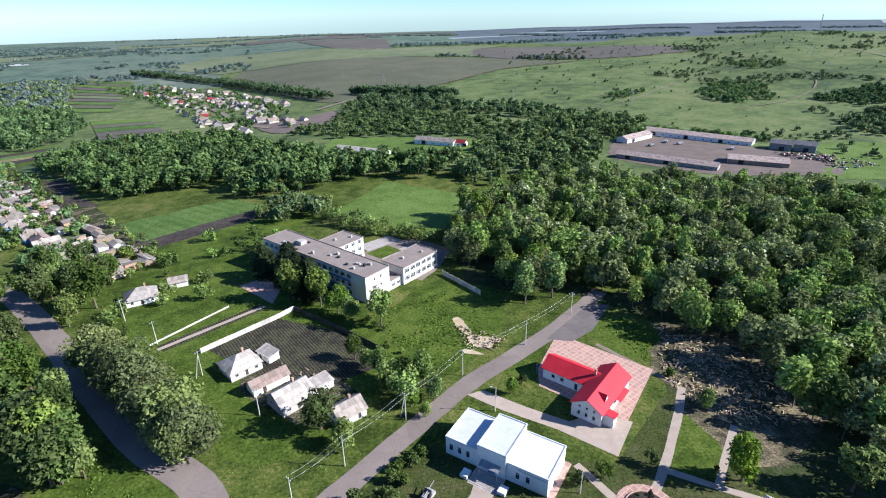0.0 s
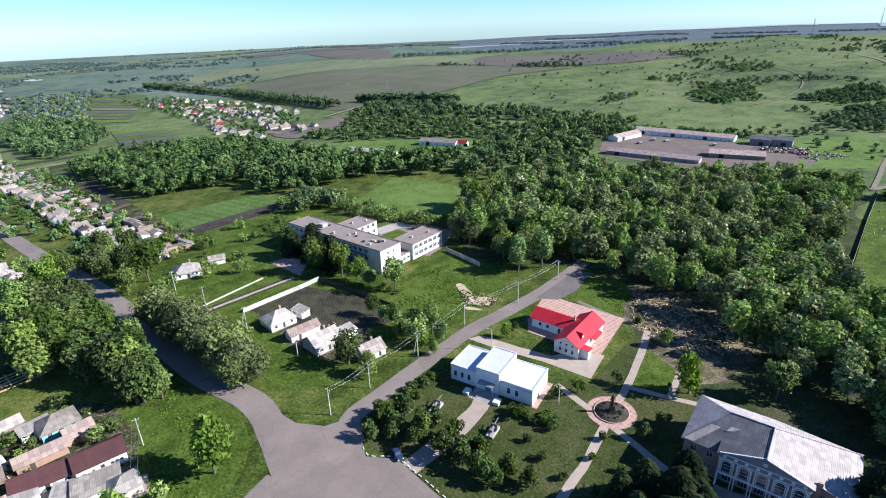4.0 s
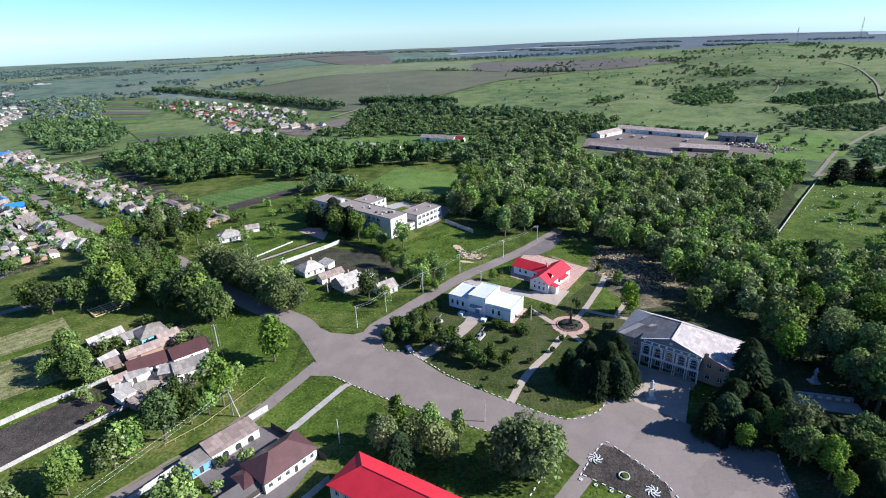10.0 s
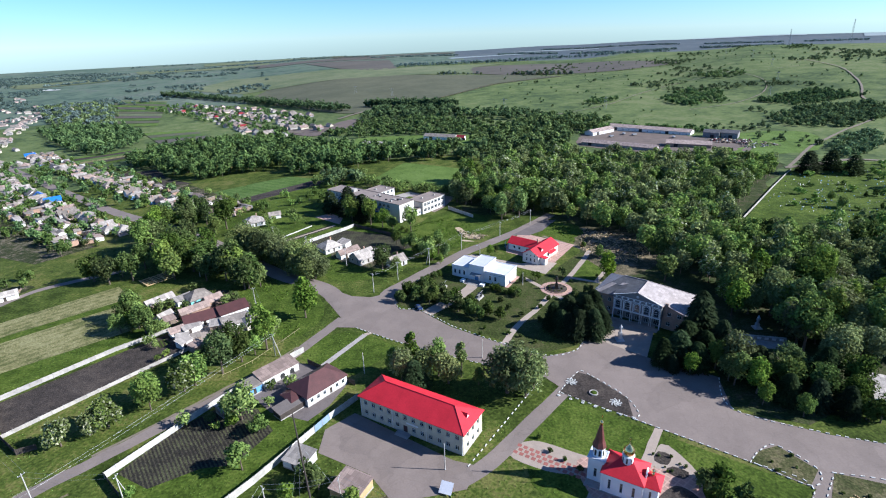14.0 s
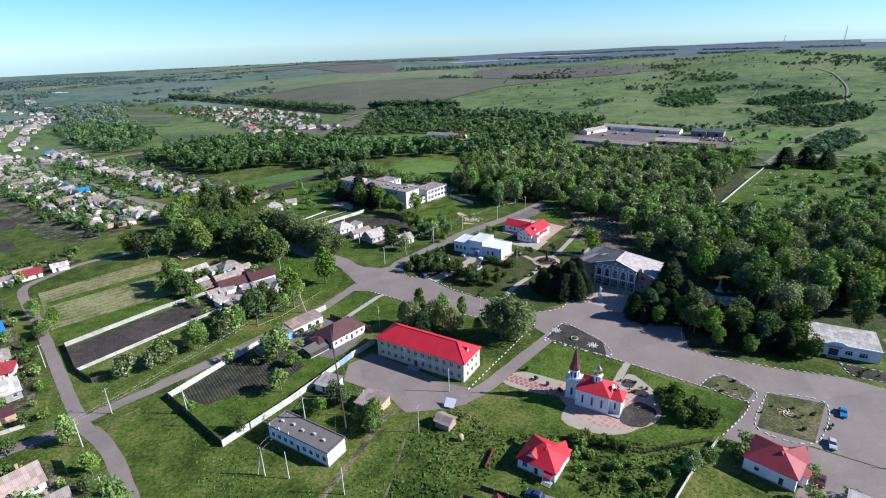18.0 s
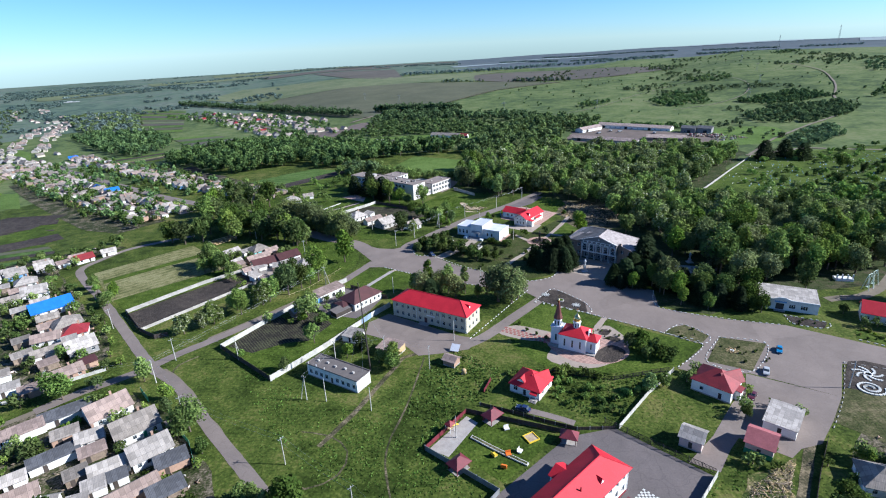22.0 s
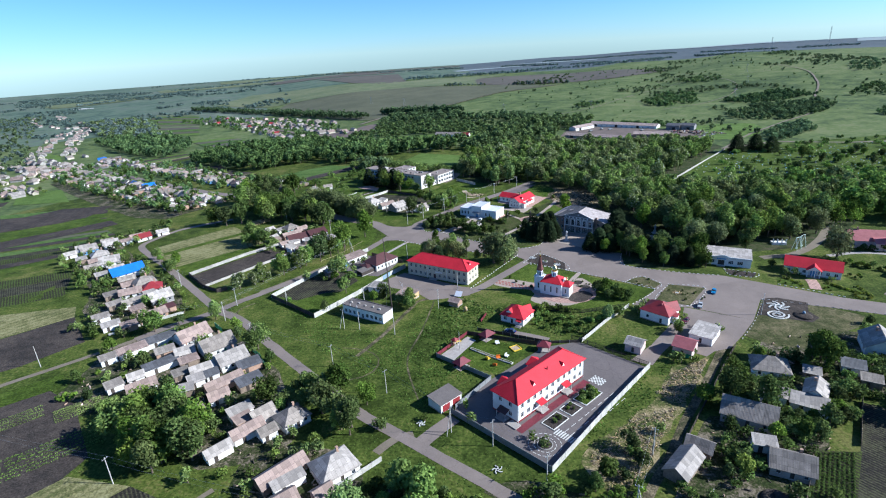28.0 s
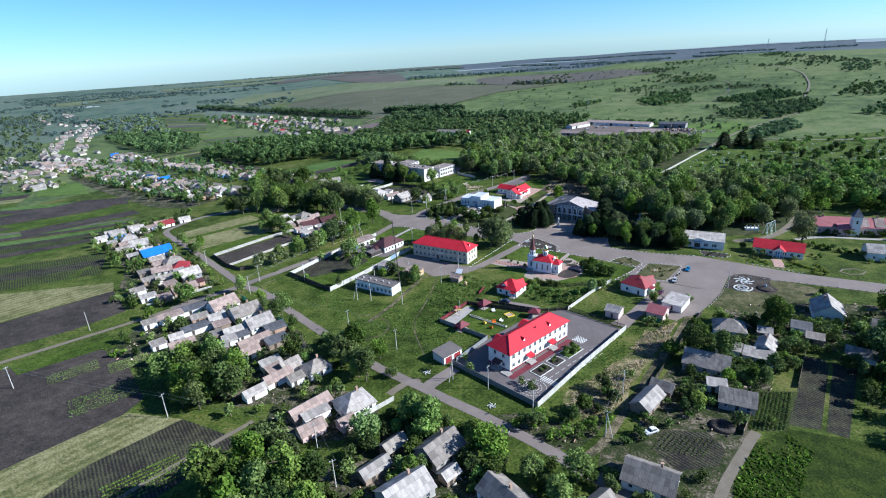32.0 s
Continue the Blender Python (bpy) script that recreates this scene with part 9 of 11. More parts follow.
P_BLUE, P_SILVER, P_WINE, P_DARKBLUE, P_WHITE = (car_paint("car_paint_" + n, c) for n, c in (("blue", (0.02, 0.20, 0.42)), ("silver", (0.42, 0.43, 0.44)), ("wine", (0.10, 0.02, 0.03)), ("navy", (0.02, 0.035, 0.10)), ("white", (0.72, 0.72, 0.70))))
car(102.5, -28.0, 60, P_BLUE, "blue small car parked on the square")
car(92.0, -39.5, 60, P_SILVER, "silver saloon car parked on the square")
car(81.8, -51.0, 50, P_WINE, "dark red car parked beside a house")
car(17.0, -53.6, -30, P_DARKBLUE, "dark blue car parked on a drive")
car(-12.0, 66.0, 120, P_DARKBLUE, "dark blue car parked at the kerb")
# car model standing in for a white boat or tarp by the lane
car(48.5, -135.0, 20, P_WHITE, "pale car shape in place of a white boat or tarp")


def cannon(x, y, turn):
    t = thing("display_gun", pose(x, y, 0.05, 0, 0, turn), "grey field gun displayed on a concrete plinth", "monument", "displayed guns")
    part("plinth", slab(bmesh.new(), [(-2.2, -1.0), (2.2, -1.0), (2.2, 1.0), (-2.2, 1.0)], 0, [0.6, 0.8, 0.8, 0.6]), M_CONC, t, "grey sloping concrete plinth")
    part("carriage", box(bmesh.new(), -1.2, 0.8, -0.45, 0.45, 1.0, 1.7), M_GREY, t)
    part("shield", box(bmesh.new(), 0.7, 0.8, -0.9, 0.9, 1.2, 2.3), M_GREY, t)
    part("barrel", tube(bmesh.new(), (-0.8, 0, 1.7), (3.2, 0, 2.3), 0.13, 0.09, 10), M_GREY, t)
    for s in (-1, 1):
        part("wheel", tube(bmesh.new(), (0.2, s * 0.75, 1.3), (0.2, s * 0.95, 1.3), 0.52, seg=14), M_RUBBER, t)
    for s in (-0.3, 0.3):
        part("trail_leg", tube(bmesh.new(), (-0.8, s, 1.2), (-2.3, s * 2, 0.85), 0.08, seg=6), M_GREY, t)
    return t


cannon(-3.0, 82.8, 60), cannon(11.4, 73.2, 60)

# round monument in the park
sheet("monument_circle", [(43 + 6.4 * math.cos(a * 0.2618), 80 + 6.4 * math.sin(a * 0.2618)) for a in range(24)], M_PINKPAVE, 0.07, None, "round pink paved place in the park", "pavement")
t = thing("round_flower_bed", pose(43, 80, 0.08), "round dark flower bed with a stone rim", "flower bed")
part("rim", lathe(bmesh.new(), [(4.6, 0), (4.6, 0.2), (4.3, 0.2), (4.25, 0)], 28), M_BRICK, t)
for k in range(14):
    q = 2.2 + 1.6 * ((k * 0.618) % 1.0)
    tree("bush", 43 + q * math.cos(k * 2.4), 80 + q * math.sin(k * 2.4), 0.28, "bed shrubs")
part("soil", lathe(bmesh.new(), [(4.3, 0.0), (4.2, 0.18), (0.1, 0.3)], 24), M_SOIL, t)


def statue(x, y, h, base, material, label, turn=0):
    """A standing figure in plain shape on a stepped base, in one mesh."""
    bm = bmesh.new()
    box(bm, -1.3, 1.3, -1.3, 1.3, 0, 0.3), box(bm, -0.9, 0.9, -0.9, 0.9, 0.3, 0.6), box(bm, -0.55, 0.55, -0.55, 0.55, 0.6, 0.6 + base)
    z = 0.6 + base
    lathe(bm, [(0.34, z), (0.42, z + h * 0.25), (0.36, z + h * 0.5), (0.46, z + h * 0.75), (0.2, z + h * 0.84), (0.2, z + h * 0.87), (0.24, z + h * 0.93), (0.12, z + h)], 10)
    tube(bm, (0.4, 0, z + h * 0.76), (0.62, -0.25, z + h * 0.5), 0.12, 0.09, 6)
    tube(bm, (-0.4, 0, z + h * 0.76), (-0.6, 0.1, z + h * 0.45), 0.12, 0.09, 6)
    ob = new("statue", mesh_of(bm, "statue", material))
    ob.matrix_basis = pose(x, y, 0.08, 0, 0, turn)
    return tagged(ob, label, "statue")


statue(43, 80, 3.4, 1.6, M_BRONZE, "dark statue on a stepped plinth in the park")
statue(56.5, 40.5, 2.8, 2.4, M_SILVER, "pale statue on a tall plinth before the culture house")
statue(105, 46, 3.0, 1.2, M_SILVER, "silver painted statue on a low plinth")
t = thing("memorial_wall", pose(96, 40, 0, 0, 0, -14), "long low pale memorial wall with square plates", "monument")
part("wall", box(bmesh.new(), 0, 14, 0, 0.8, 0, 1.3), M_CONC, t)
for k in range(6):
    part("plate", box(bmesh.new(), 0.9 + 2.2 * k, 2.1 + 2.2 * k, -0.06, -0.005, 0.3, 1.1), M_WHITE, t)
part("paving", box(bmesh.new(), -1, 15, -5, -0.1, 0.0, 0.08), M_PAVE, t)


# kindergarten yard
def on_kg(x, y, z=0.0, turn=0.0):
    """A pose in the kindergarten's own directions: x along its front, y towards its back."""
    return pose(13.6, -104.2, 0, 0, 0, 42.8) @ pose(x, y, z, 0, 0, turn)


def paint_marks(name, boxes, label, material=None):
    t = thing(name, on_kg(0, 0, 0.052), label, "road marking", "yard markings")
    for a in boxes:
        part("stripe", box(bmesh.new(), *a, 0, 0.008), material or M_KERB, t)
    return t


paint_marks("maroon_walk", [(-2.5, 30.0, -3.6, -1.2)], "maroon painted walk along the kindergarten front", M_MAROON)
for x0, x1, y0, y1, shr in ((4.5, 11.5, -9.0, -4.6, 6), (12.8, 18.0, -9.0, -4.6, 5), (19.5, 28.0, -9.2, -4.6, 13)):
    t = thing("yard_flower_bed", on_kg(0, 0, 0.04), "planted bed with a white kerb in the kindergarten yard", "flower bed", "yard beds")
    part("soil", box(bmesh.new(), x0 + 0.2, x1 - 0.2, y0 + 0.2, y1 - 0.2, 0, 0.12), M_SOIL if shr < 9 else M_LUSH, t)
    for a in ((x0, x1, y0, y0 + 0.2), (x0, x1, y1 - 0.2, y1), (x0, x0 + 0.2, y0 + 0.2, y1 - 0.2), (x1 - 0.2, x1, y0 + 0.2, y1 - 0.2)):
        part("edging", box(bmesh.new(), *a, -0.04, 0.2), M_KERB, t)
    for k in range(shr):
        q = on_kg(x0 + 0.9 + (x1 - x0 - 1.8) * random.random(), y0 + 0.9 + (y1 - y0 - 1.8) * random.random()).translation
        tree("bush" if k % 2 else "bush_pale", q.x, q.y, 0.42 if shr < 9 else 0.85, "yard shrubs")
t = thing("round_yard_bed", on_kg(-1.5, -10.6, 0.04), "round dark bed inside painted rings", "flower bed")
part("soil", lathe(bmesh.new(), [(1.9, 0), (1.8, 0.18), (0.2, 0.3)], 18), M_SOIL, t)
part("rim", lathe(bmesh.new(), [(2.1, 0), (2.1, 0.2), (1.92, 0.2), (1.9, 0)], 20), M_CONC, t)
for k in range(6):
    q = on_kg(-1.5 + 1.1 * math.cos(k * 1.05), -10.6 + 1.1 * math.sin(k * 1.05)).translation
    tree("bush", q.x, q.y, 0.3, "yard shrubs")
t = thing("ring_marking", on_kg(-1.5, -10.6, 0.052), "dashed white ring painted on the yard", "road marking", "yard markings")
for r, n in ((2.9, 14), (4.3, 20)):
    for k in range(n):
        part("dash", box(bmesh.new(), -0.45, 0.45, -0.08, 0.08, 0, 0.008), M_KERB, t, "", pose(r * math.cos(2 * math.pi * k / n), r * math.sin(2 * math.pi * k / n), 0, 0, 0, 360 * k / n + 90))
paint_marks("crossing", [(3.5 + 0.0, 6.0, -9.9 - 0.75 * k, -9.5 - 0.75 * k) for k in range(9)], "white zebra crossing painted on the yard")
paint_marks("lane_lines", [(6 + 3.2 * k, 8 + 3.2 * k, y - 0.08, y + 0.08) for k in range(8) for y in (-11.4, -13.4, -15.2)], "white dashed lane lines painted on the yard")
paint_marks("check_marking", [(30.6 + 0.55 * (k % 7), 31.15 + 0.55 * (k % 7), -3.0 - 0.55 * (k // 7), -2.45 - 0.55 * (k // 7)) for k in range(56) if (k % 7 + k // 7) % 2 == 0], "white painted squares at the kindergarten corner")

# playground behind it
sheet("play_lawn", [(-3, -63), (2, -56), (24, -65), (9, -80), (-1, -71)], M_LUSH, 0.03, None, "green playground lawn with edged paths", "lawn")
sheet("play_pavement", [(-9, -68), (1, -55.5), (4, -58.5), (-4, -71)], M_PAVE, 0.04, None, "grey paved strip in the playground", "pavement")


def gazebo(x, y, turn, s=1.0):
    t = thing("play_pavilion", pose(x, y, 0.04, 0, 0, turn), "open playground pavilion with a maroon hip roof", "pavilion", "play pavilions")
    part("floor", box(bmesh.new(), -2.2 * s, 2.2 * s, -1.7 * s, 1.7 * s, 0, 0.12), M_PAVE, t)
    for sx in (-1, 1):
        for sy in (-1, 1):
            part("post", box(bmesh.new(), sx * 2.0 * s - 0.07, sx * 2.0 * s + 0.07, sy * 1.5 * s - 0.07, sy * 1.5 * s + 0.07, 0.12, 2.3), M_MAROON, t)
    part("back_wall", box(bmesh.new(), -2.0 * s, 2.0 * s, 1.5 * s + 0.08, 1.5 * s + 0.16, 0.12, 2.3), M_MAROON, t)
    part("roof", hip_roof(4.4 * s, 3.4 * s, 2.35, 1.3, 0.35), M_MAROON, t, "maroon sheet roof")


gazebo(-1.5, -75.0, 43), gazebo(8.0, -57.5, 43), gazebo(27.0, -66.5, -20, 0.9)
# low white bed wall with soil on top, no plants in it
t = thing("white_hedge_border", pose(2, -64, 0.05, 0, 0, -38), "long flower bed inside a low white edging wall", "flower bed")
part("border", slab(bmesh.new(), [(0, -0.55), (6, -0.75), (12, -0.7), (17, -0.5), (17, 0.5), (12, 0.4), (6, 0.35), (0, 0.5)], 0, 0.38), M_WHITEFENCE, t, "whitewashed low edging")
part("soil", slab(bmesh.new(), [(0.3, -0.35), (6, -0.5), (12, -0.48), (16.7, -0.3), (16.7, 0.3), (12, 0.2), (6, 0.15), (0.3, 0.3)], 0.3, 0.43), M_DRYLAWN, t)


def play_thing(name, x, y, label, pieces):
    t = thing(name, pose(x, y, 0.04, 0, 0, x * 17 % 180), label, "play equipment", "playground toys")
    for nm, a, m in pieces:
        part(nm, box(bmesh.new(), *a), m, t)


M_ORANGE = mat("orange_plastic", (0.80, 0.20, 0.03), None, 1.0, 6.0, 0.4, 0.05)
M_YELLOW = mat("yellow_plastic", (0.80, 0.55, 0.05), None, 1.0, 6.0, 0.4, 0.05)
play_thing("sand_pit", 17.5, -65, "yellow timber framed sand pit", [("sand", (-1.4, 1.4, -1.4, 1.4, 0, 0.16), M_SAND), ("board", (-1.6, 1.6, -1.62, -1.42, 0, 0.35), M_YELLOW), ("board", (-1.6, 1.6, 1.42, 1.62, 0, 0.35), M_YELLOW), ("board", (-1.62, -1.42, -1.4, 1.4, 0, 0.35), M_YELLOW), ("board", (1.42, 1.62, -1.4, 1.4, 0, 0.35), M_YELLOW)])
for x, y, m in ((9.5, -75, M_ORANGE), (11, -71, M_ORANGE), (7.5, -71, M_YELLOW), (14, -70, M_WHITE), (11.5, -61.5, M_WHITE)):
    play_thing("toy_house", x, y, "small coloured playhouse on the lawn", [("seat", (-0.7, 0.7, -0.5, 0.5, 0.3, 0.55), m), ("back", (-0.7, 0.7, 0.5, 0.6, 0.3, 1.2), m), ("leg", (-0.6, -0.5, -0.4, 0.4, 0, 0.3), M_STEEL), ("leg", (0.5, 0.6, -0.4, 0.4, 0, 0.3), M_STEEL)])
t = thing("climbing_frame", pose(-3.5, -62.5, 0.05, 0, 0, 50), "pale climbing frame with a slide", "play equipment")
for x in (0, 1.6):
    for y in (0, 1.6):
        part("post", tube(bmesh.new(), (x, y, 0), (x, y, 2.6), 0.06, seg=6), M_WHITE, t)
part("deck", box(bmesh.new(), 0, 1.6, 0, 1.6, 1.2, 1.3), M_NEWWOOD, t)
part("slide", slab(bmesh.new(), [(1.6, 0.4), (4.2, 0.4), (4.2, 1.2), (1.6, 1.2)], [1.2, 0.15, 0.15, 1.2], [1.28, 0.23, 0.23, 1.28]), M_YELLOW, t)
part("roof", hip_roof(1.8, 1.8, 2.6, 0.7, 0.2, ridge=0.1), M_OLDRED, t, "", pose(0.8, 0.8, 0))

# timber frame and log heap in the meadow
t = thing("timber_frame", pose(-129.4, 99.4, 0.05, 0, 0, 50), "open grid of fresh timber laid on the grass", "timber frame")
for k in range(5):
    part("beam", box(bmesh.new(), -6, 6, -4 + 2 * k - 0.2, -4 + 2 * k + 0.2, 0.1, 0.4), M_NEWWOOD, t)
for k in range(4):
    part("beam", box(bmesh.new(), -6 + 4 * k - 0.2, -6 + 4 * k + 0.2, -4.2, 4.2, 0.42, 0.72), M_NEWWOOD, t)

# rubble and timber scraps on the waste strip


def debris(name, ring, count, label, mats, seed, smin=0.25, smax=1.2, zmax=0.35, wide=(0.08, 0.28)):
    """Broken pieces strewn over a patch, joined in one mesh."""
    g = np.random.default_rng(seed)
    xs, ys = [p[0] for p in ring], [p[1] for p in ring]
    x, y = g.uniform(min(xs), max(xs), count * 4), g.uniform(min(ys), max(ys), count * 4)
    ok = inside(ring, x, y)
    x, y = x[ok][:count], y[ok][:count]
    n = len(x)
    cube = np.array([(-1, -1, -1), (1, -1, -1), (1, 1, -1), (-1, 1, -1), (-1, -1, 1), (1, -1, 1), (1, 1, 1), (-1, 1, 1)]) * 0.5
    sz = np.stack([g.uniform(smin, smax, n), g.uniform(*wide, n), g.uniform(min(0.05, zmax * 0.5), zmax, n)], 1)
    a, b = g.uniform(0, 2 * math.pi, n), g.normal(0, 0.25, n)
    v = cube[None] * sz[:, None]
    vz = v[..., 2] + v[..., 0] * np.sin(b)[:, None]
    vx = v[..., 0] * np.cos(a)[:, None] - v[..., 1] * np.sin(a)[:, None]
    vy = v[..., 0] * np.sin(a)[:, None] + v[..., 1] * np.cos(a)[:, None]
    p = np.stack([vx + x[:, None], vy + y[:, None], vz + 0.1 + g.uniform(0, 0.3, n)[:, None]], 2).reshape(-1, 3)
    f = np.array([(3, 2, 1, 0), (4, 5, 6, 7), (0, 1, 5, 4), (1, 2, 6, 5), (2, 3, 7, 6), (3, 0, 4, 7)])
    fs = (f[None] + (np.arange(n) * 8)[:, None, None]).reshape(-1, 4)
    me = raw_mesh(name, p, fs, *mats)
    me.polygons.foreach_set("material_index", np.repeat(g.integers(0, len(mats), n), 6).astype(np.int32))
    tagged(new(name, me), label, "debris", "", "stuff")


debris("rubble", [(30, -118), (46, -103), (59, -100), (48, -116), (40, -127), (32, -129)], 800, "dry brushwood, branches and rubble strewn on waste ground", [M_NEWWOOD, M_DIRT, M_WOOD, M_SAND], 3, 0.3, 1.9, 0.07, (0.04, 0.16))
debris("rubble", [(56, -93), (66, -82), (79, -75), (70, -89), (61, -99)], 600, "dry brushwood and rubble strewn on waste ground", [M_NEWWOOD, M_DIRT, M_WOOD, M_SAND], 4, 0.3, 1.7, 0.07, (0.04, 0.16))
debris("fallen_branches", [(62, 122), (70, 150), (86, 140), (96, 120), (86, 104), (72, 104)], 620, "fallen branches and brushwood strewn over the clearing", [M_WOOD, M_SAND, M_NEWWOOD], 5, 0.4, 2.2, 0.3)
debris("farm_scrap", [(250, 330), (285, 340), (280, 360), (255, 365)], 160, "farm scrap and stacked timber", [M_WOOD, M_STEEL, M_DARKWOOD], 6, 0.6, 3.0, 1.2)
debris("farm_scrap", [(238, 378), (262, 372), (272, 366), (262, 352), (240, 362)], 200, "heaps of rusty farm scrap before the hangars", [M_WOOD, M_STEEL, M_DARKWOOD, M_MAROON], 9, 0.6, 3.4, 1.6)
# planks, crates, sheets, buckets and firewood lying about the yards
for j, ring in enumerate(YARD_RINGS):
    if inside(ring, 56, -142):
        continue
    area = abs(sum(x0 * y1 - x1 * y0 for (x0, y0), (x1, y1) in zip(ring, ring[1:] + ring[:1]))) / 2
    debris("yard_clutter", ring, int(area * 0.06), "planks, crates, sheet scraps and firewood about the yards", [M_WOOD, M_DARKWOOD, M_PINKWALL, M_DARKWOOD, M_WOOD, M_CONC, M_BRICK], 300 + j, 0.3, 1.7, 0.7)
debris("gravestones", [(180, 178), (240, 252), (300, 258), (420, 262), (420, 160), (300, 140), (215, 154)], 900, "rows of small pale gravestones in grass", [M_STONE, M_CONC, M_WHITE, M_BLUEPAINT], 7, 0.4, 0.9, 1.4)
for ring in ([(3, 154), (5, 156), (8, 151), (9, 147), (6, 148)], [(9, 146), (12, 147), (17, 142), (20, 142), (16, 138), (11, 140)], [(7, 139), (10, 138), (12, 135), (8, 136)]):
    sheet("sand_heap_patch", ring, M_SAND, 0.06, None, "bare sandy bank torn open beside the road", "ground", smooth=0.8, wobble=3.5)
debris("sand_clods", [(4, 152), (9, 150), (20, 143), (16, 137), (8, 138)], 160, "clods of sand and broken turf on the bank", [M_SAND, M_DIRT, M_GRASS], 12, 0.3, 1.1, 0.5)
sheet("school_courtyard", [(-38, 219), (-26, 231), (-10, 216), (-23, 201)], M_PAVE, 0.06, None, "pale paved courtyard behind the school", "pavement", wobble=1.0)
sheet("courtyard_lawn", [(-33, 210), (-25, 219), (-18, 213), (-26, 204.5)], M_LUSH, 0.09, None, "small square lawn in the school courtyard", "lawn")
sheet("school_court", [(-78, 181), (-70, 188), (-61, 178), (-61, 167)], M_PINKPAVE, 0.05, None, "pink paved court before the school", "pavement")
sheet("school_back_yard", [(-36, 205), (-8, 184), (-2, 194), (4, 214), (-12, 226), (-30, 222)], M_ASPHALT, 0.04, None, "worn asphalt yard behind the school", "road")


# seedlings in rows on the black plots
def seedlings(name, corner, along, across, rows, per_row, label, seed, size=0.32, leaf=LEAF_MID):
    g = np.random.default_rng(seed)
    a, u, w = np.array(corner, float), np.array(along, float), np.array(across, float)
    i, j = np.meshgrid(np.arange(per_row), np.arange(rows))
    p = a + ((i.ravel() + g.uniform(-0.3, 0.3, i.size)) / per_row)[:, None] * u + ((j.ravel() + g.uniform(-0.06, 0.06, j.size)) / rows)[:, None] * w
    p = p[g.uniform(0, 1, len(p)) < 0.86]
    protos = [leaf_cloud(seed + k, 0.5, 0.34, 0.02, 4, 12, 0.14) for k in range(4)]
    vs, fs, o = [], [], 0
    for x, y in p:
        v, f = protos[g.integers(4)]
        vs.append(v * size / 0.34 + np.array([x, y, 0.02]))
        fs.append(f + o)
        o += len(v)
    tagged(new(name, raw_mesh(name, np.concatenate(vs), np.concatenate(fs), leaf)), label, "crop", "", "stuff")


seedlings("seedling_rows", (-128, -113), (19, 16), (7, -9), 7, 60, "young plants in rows on black soil", 31)
seedlings("seedling_rows", (-146, -98), (12, 10), (5, -6), 5, 40, "young plants in rows on black soil", 32)
seedlings("seedling_rows", (-128, -92), (10, 8), (5, -6), 6, 36, "young plants in rows on black soil", 33)
seedlings("seedling_rows", (-94, -150), (14, 12), (7, -8), 7, 48, "young plants in rows on black soil", 34)
seedlings("seedling_rows", (75, -135), (11, 16), (10, -0.5), 9, 60, "vegetable plants in rows", 35, 0.36, LEAF_DARK)
seedlings("seedling_rows", (47, -141), (6, 6), (12, -4), 10, 30, "vegetable plants in rows", 36, 0.24, LEAF_DARK)

# ---------------------------------------------------------------- woods
MAIN_WOOD = [(24, 278), (79, 312), (150, 290), (214, 276), (236, 260), (161, 172), (137, 143), (150, 128), (190, 124), (212, 62), (184, 30), (150, 44), (120, 58), (104, 61), (103, 82), (86, 92), (90, 112), (86, 134), (72, 154), (56, 176), (46, 178), (34, 196), (24, 210)]
SCHOOL_WOOD = [(6, 196), (22, 176), (32, 156), (44, 172), (38, 196), (26, 250), (10, 262), (4, 220)]
wood_pts = scatter(MAIN_WOOD, 7.4, 3)
near = [p for p in wood_pts if p[1] < 150]
rest = [p for p in wood_pts if p[1] >= 150]
for k, (x, y) in enumerate(near[:60]):
    tree(("silver", "tall", "dark", "tall", "silver", "bloom")[(k * 7 + int(x)) % 6], x, y, 1.30 + 0.35 * noise.noise((x * 0.05, y * 0.05, 1)), "trees of the wood")
for k, (x, y) in enumerate(scatter(SCHOOL_WOOD, 8.2, 5)):
    tree(("tall", "silver", "tall", "round")[k % 4], x, y, 1.4, "trees of the wood")
wood("woodland", rest + near[60:], [LEAF_MID, LEAF_DARK, LEAF_GREY, LEAF_BLOOM, LEAF_MID, LEAF_GREY], 14, 5.0, 640, 0.6, "dense mixed green broadleaf woodland", 21)
wood("cemetery_woodland", scatter([(152, 128), (205, 134), (255, 126), (300, 122), (380, 100), (350, 44), (280, 34), (240, 40), (218, 66), (196, 124)], 8.0, 23), [LEAF_MID, LEAF_GREY, LEAF_MID], 13, 5.0, 380, 0.8, "dense broadleaf woodland beside the cemetery", 24)
VALE = [LEAF_VALE, LEAF_VALE_DARK, LEAF_VALE]
wood("valley_woodland", scatter([(-321, 409), (-236, 330), (-204, 312), (-178, 320), (-148, 336), (-119, 298), (-98, 292), (-65, 314), (-40, 335), (-2, 318), (4, 366), (-30, 362), (-74, 380), (-108, 401), (-140, 418), (-158, 454), (-200, 488), (-244, 480), (-310, 484), (-330, 455)], 8.2, 6, 0.95),
     VALE, 12, 4.8, 250, 0.9, "dense green woodland belt in the valley", 31, uneven=0.42)
wood("valley_woodland", scatter([(-93, 276), (-64, 284), (-58, 258), (-90, 254)], 6.5, 16), VALE, 7, 3.8, 200, 0.7, "clump of young trees beside the football pitch", 32, uneven=0.4)
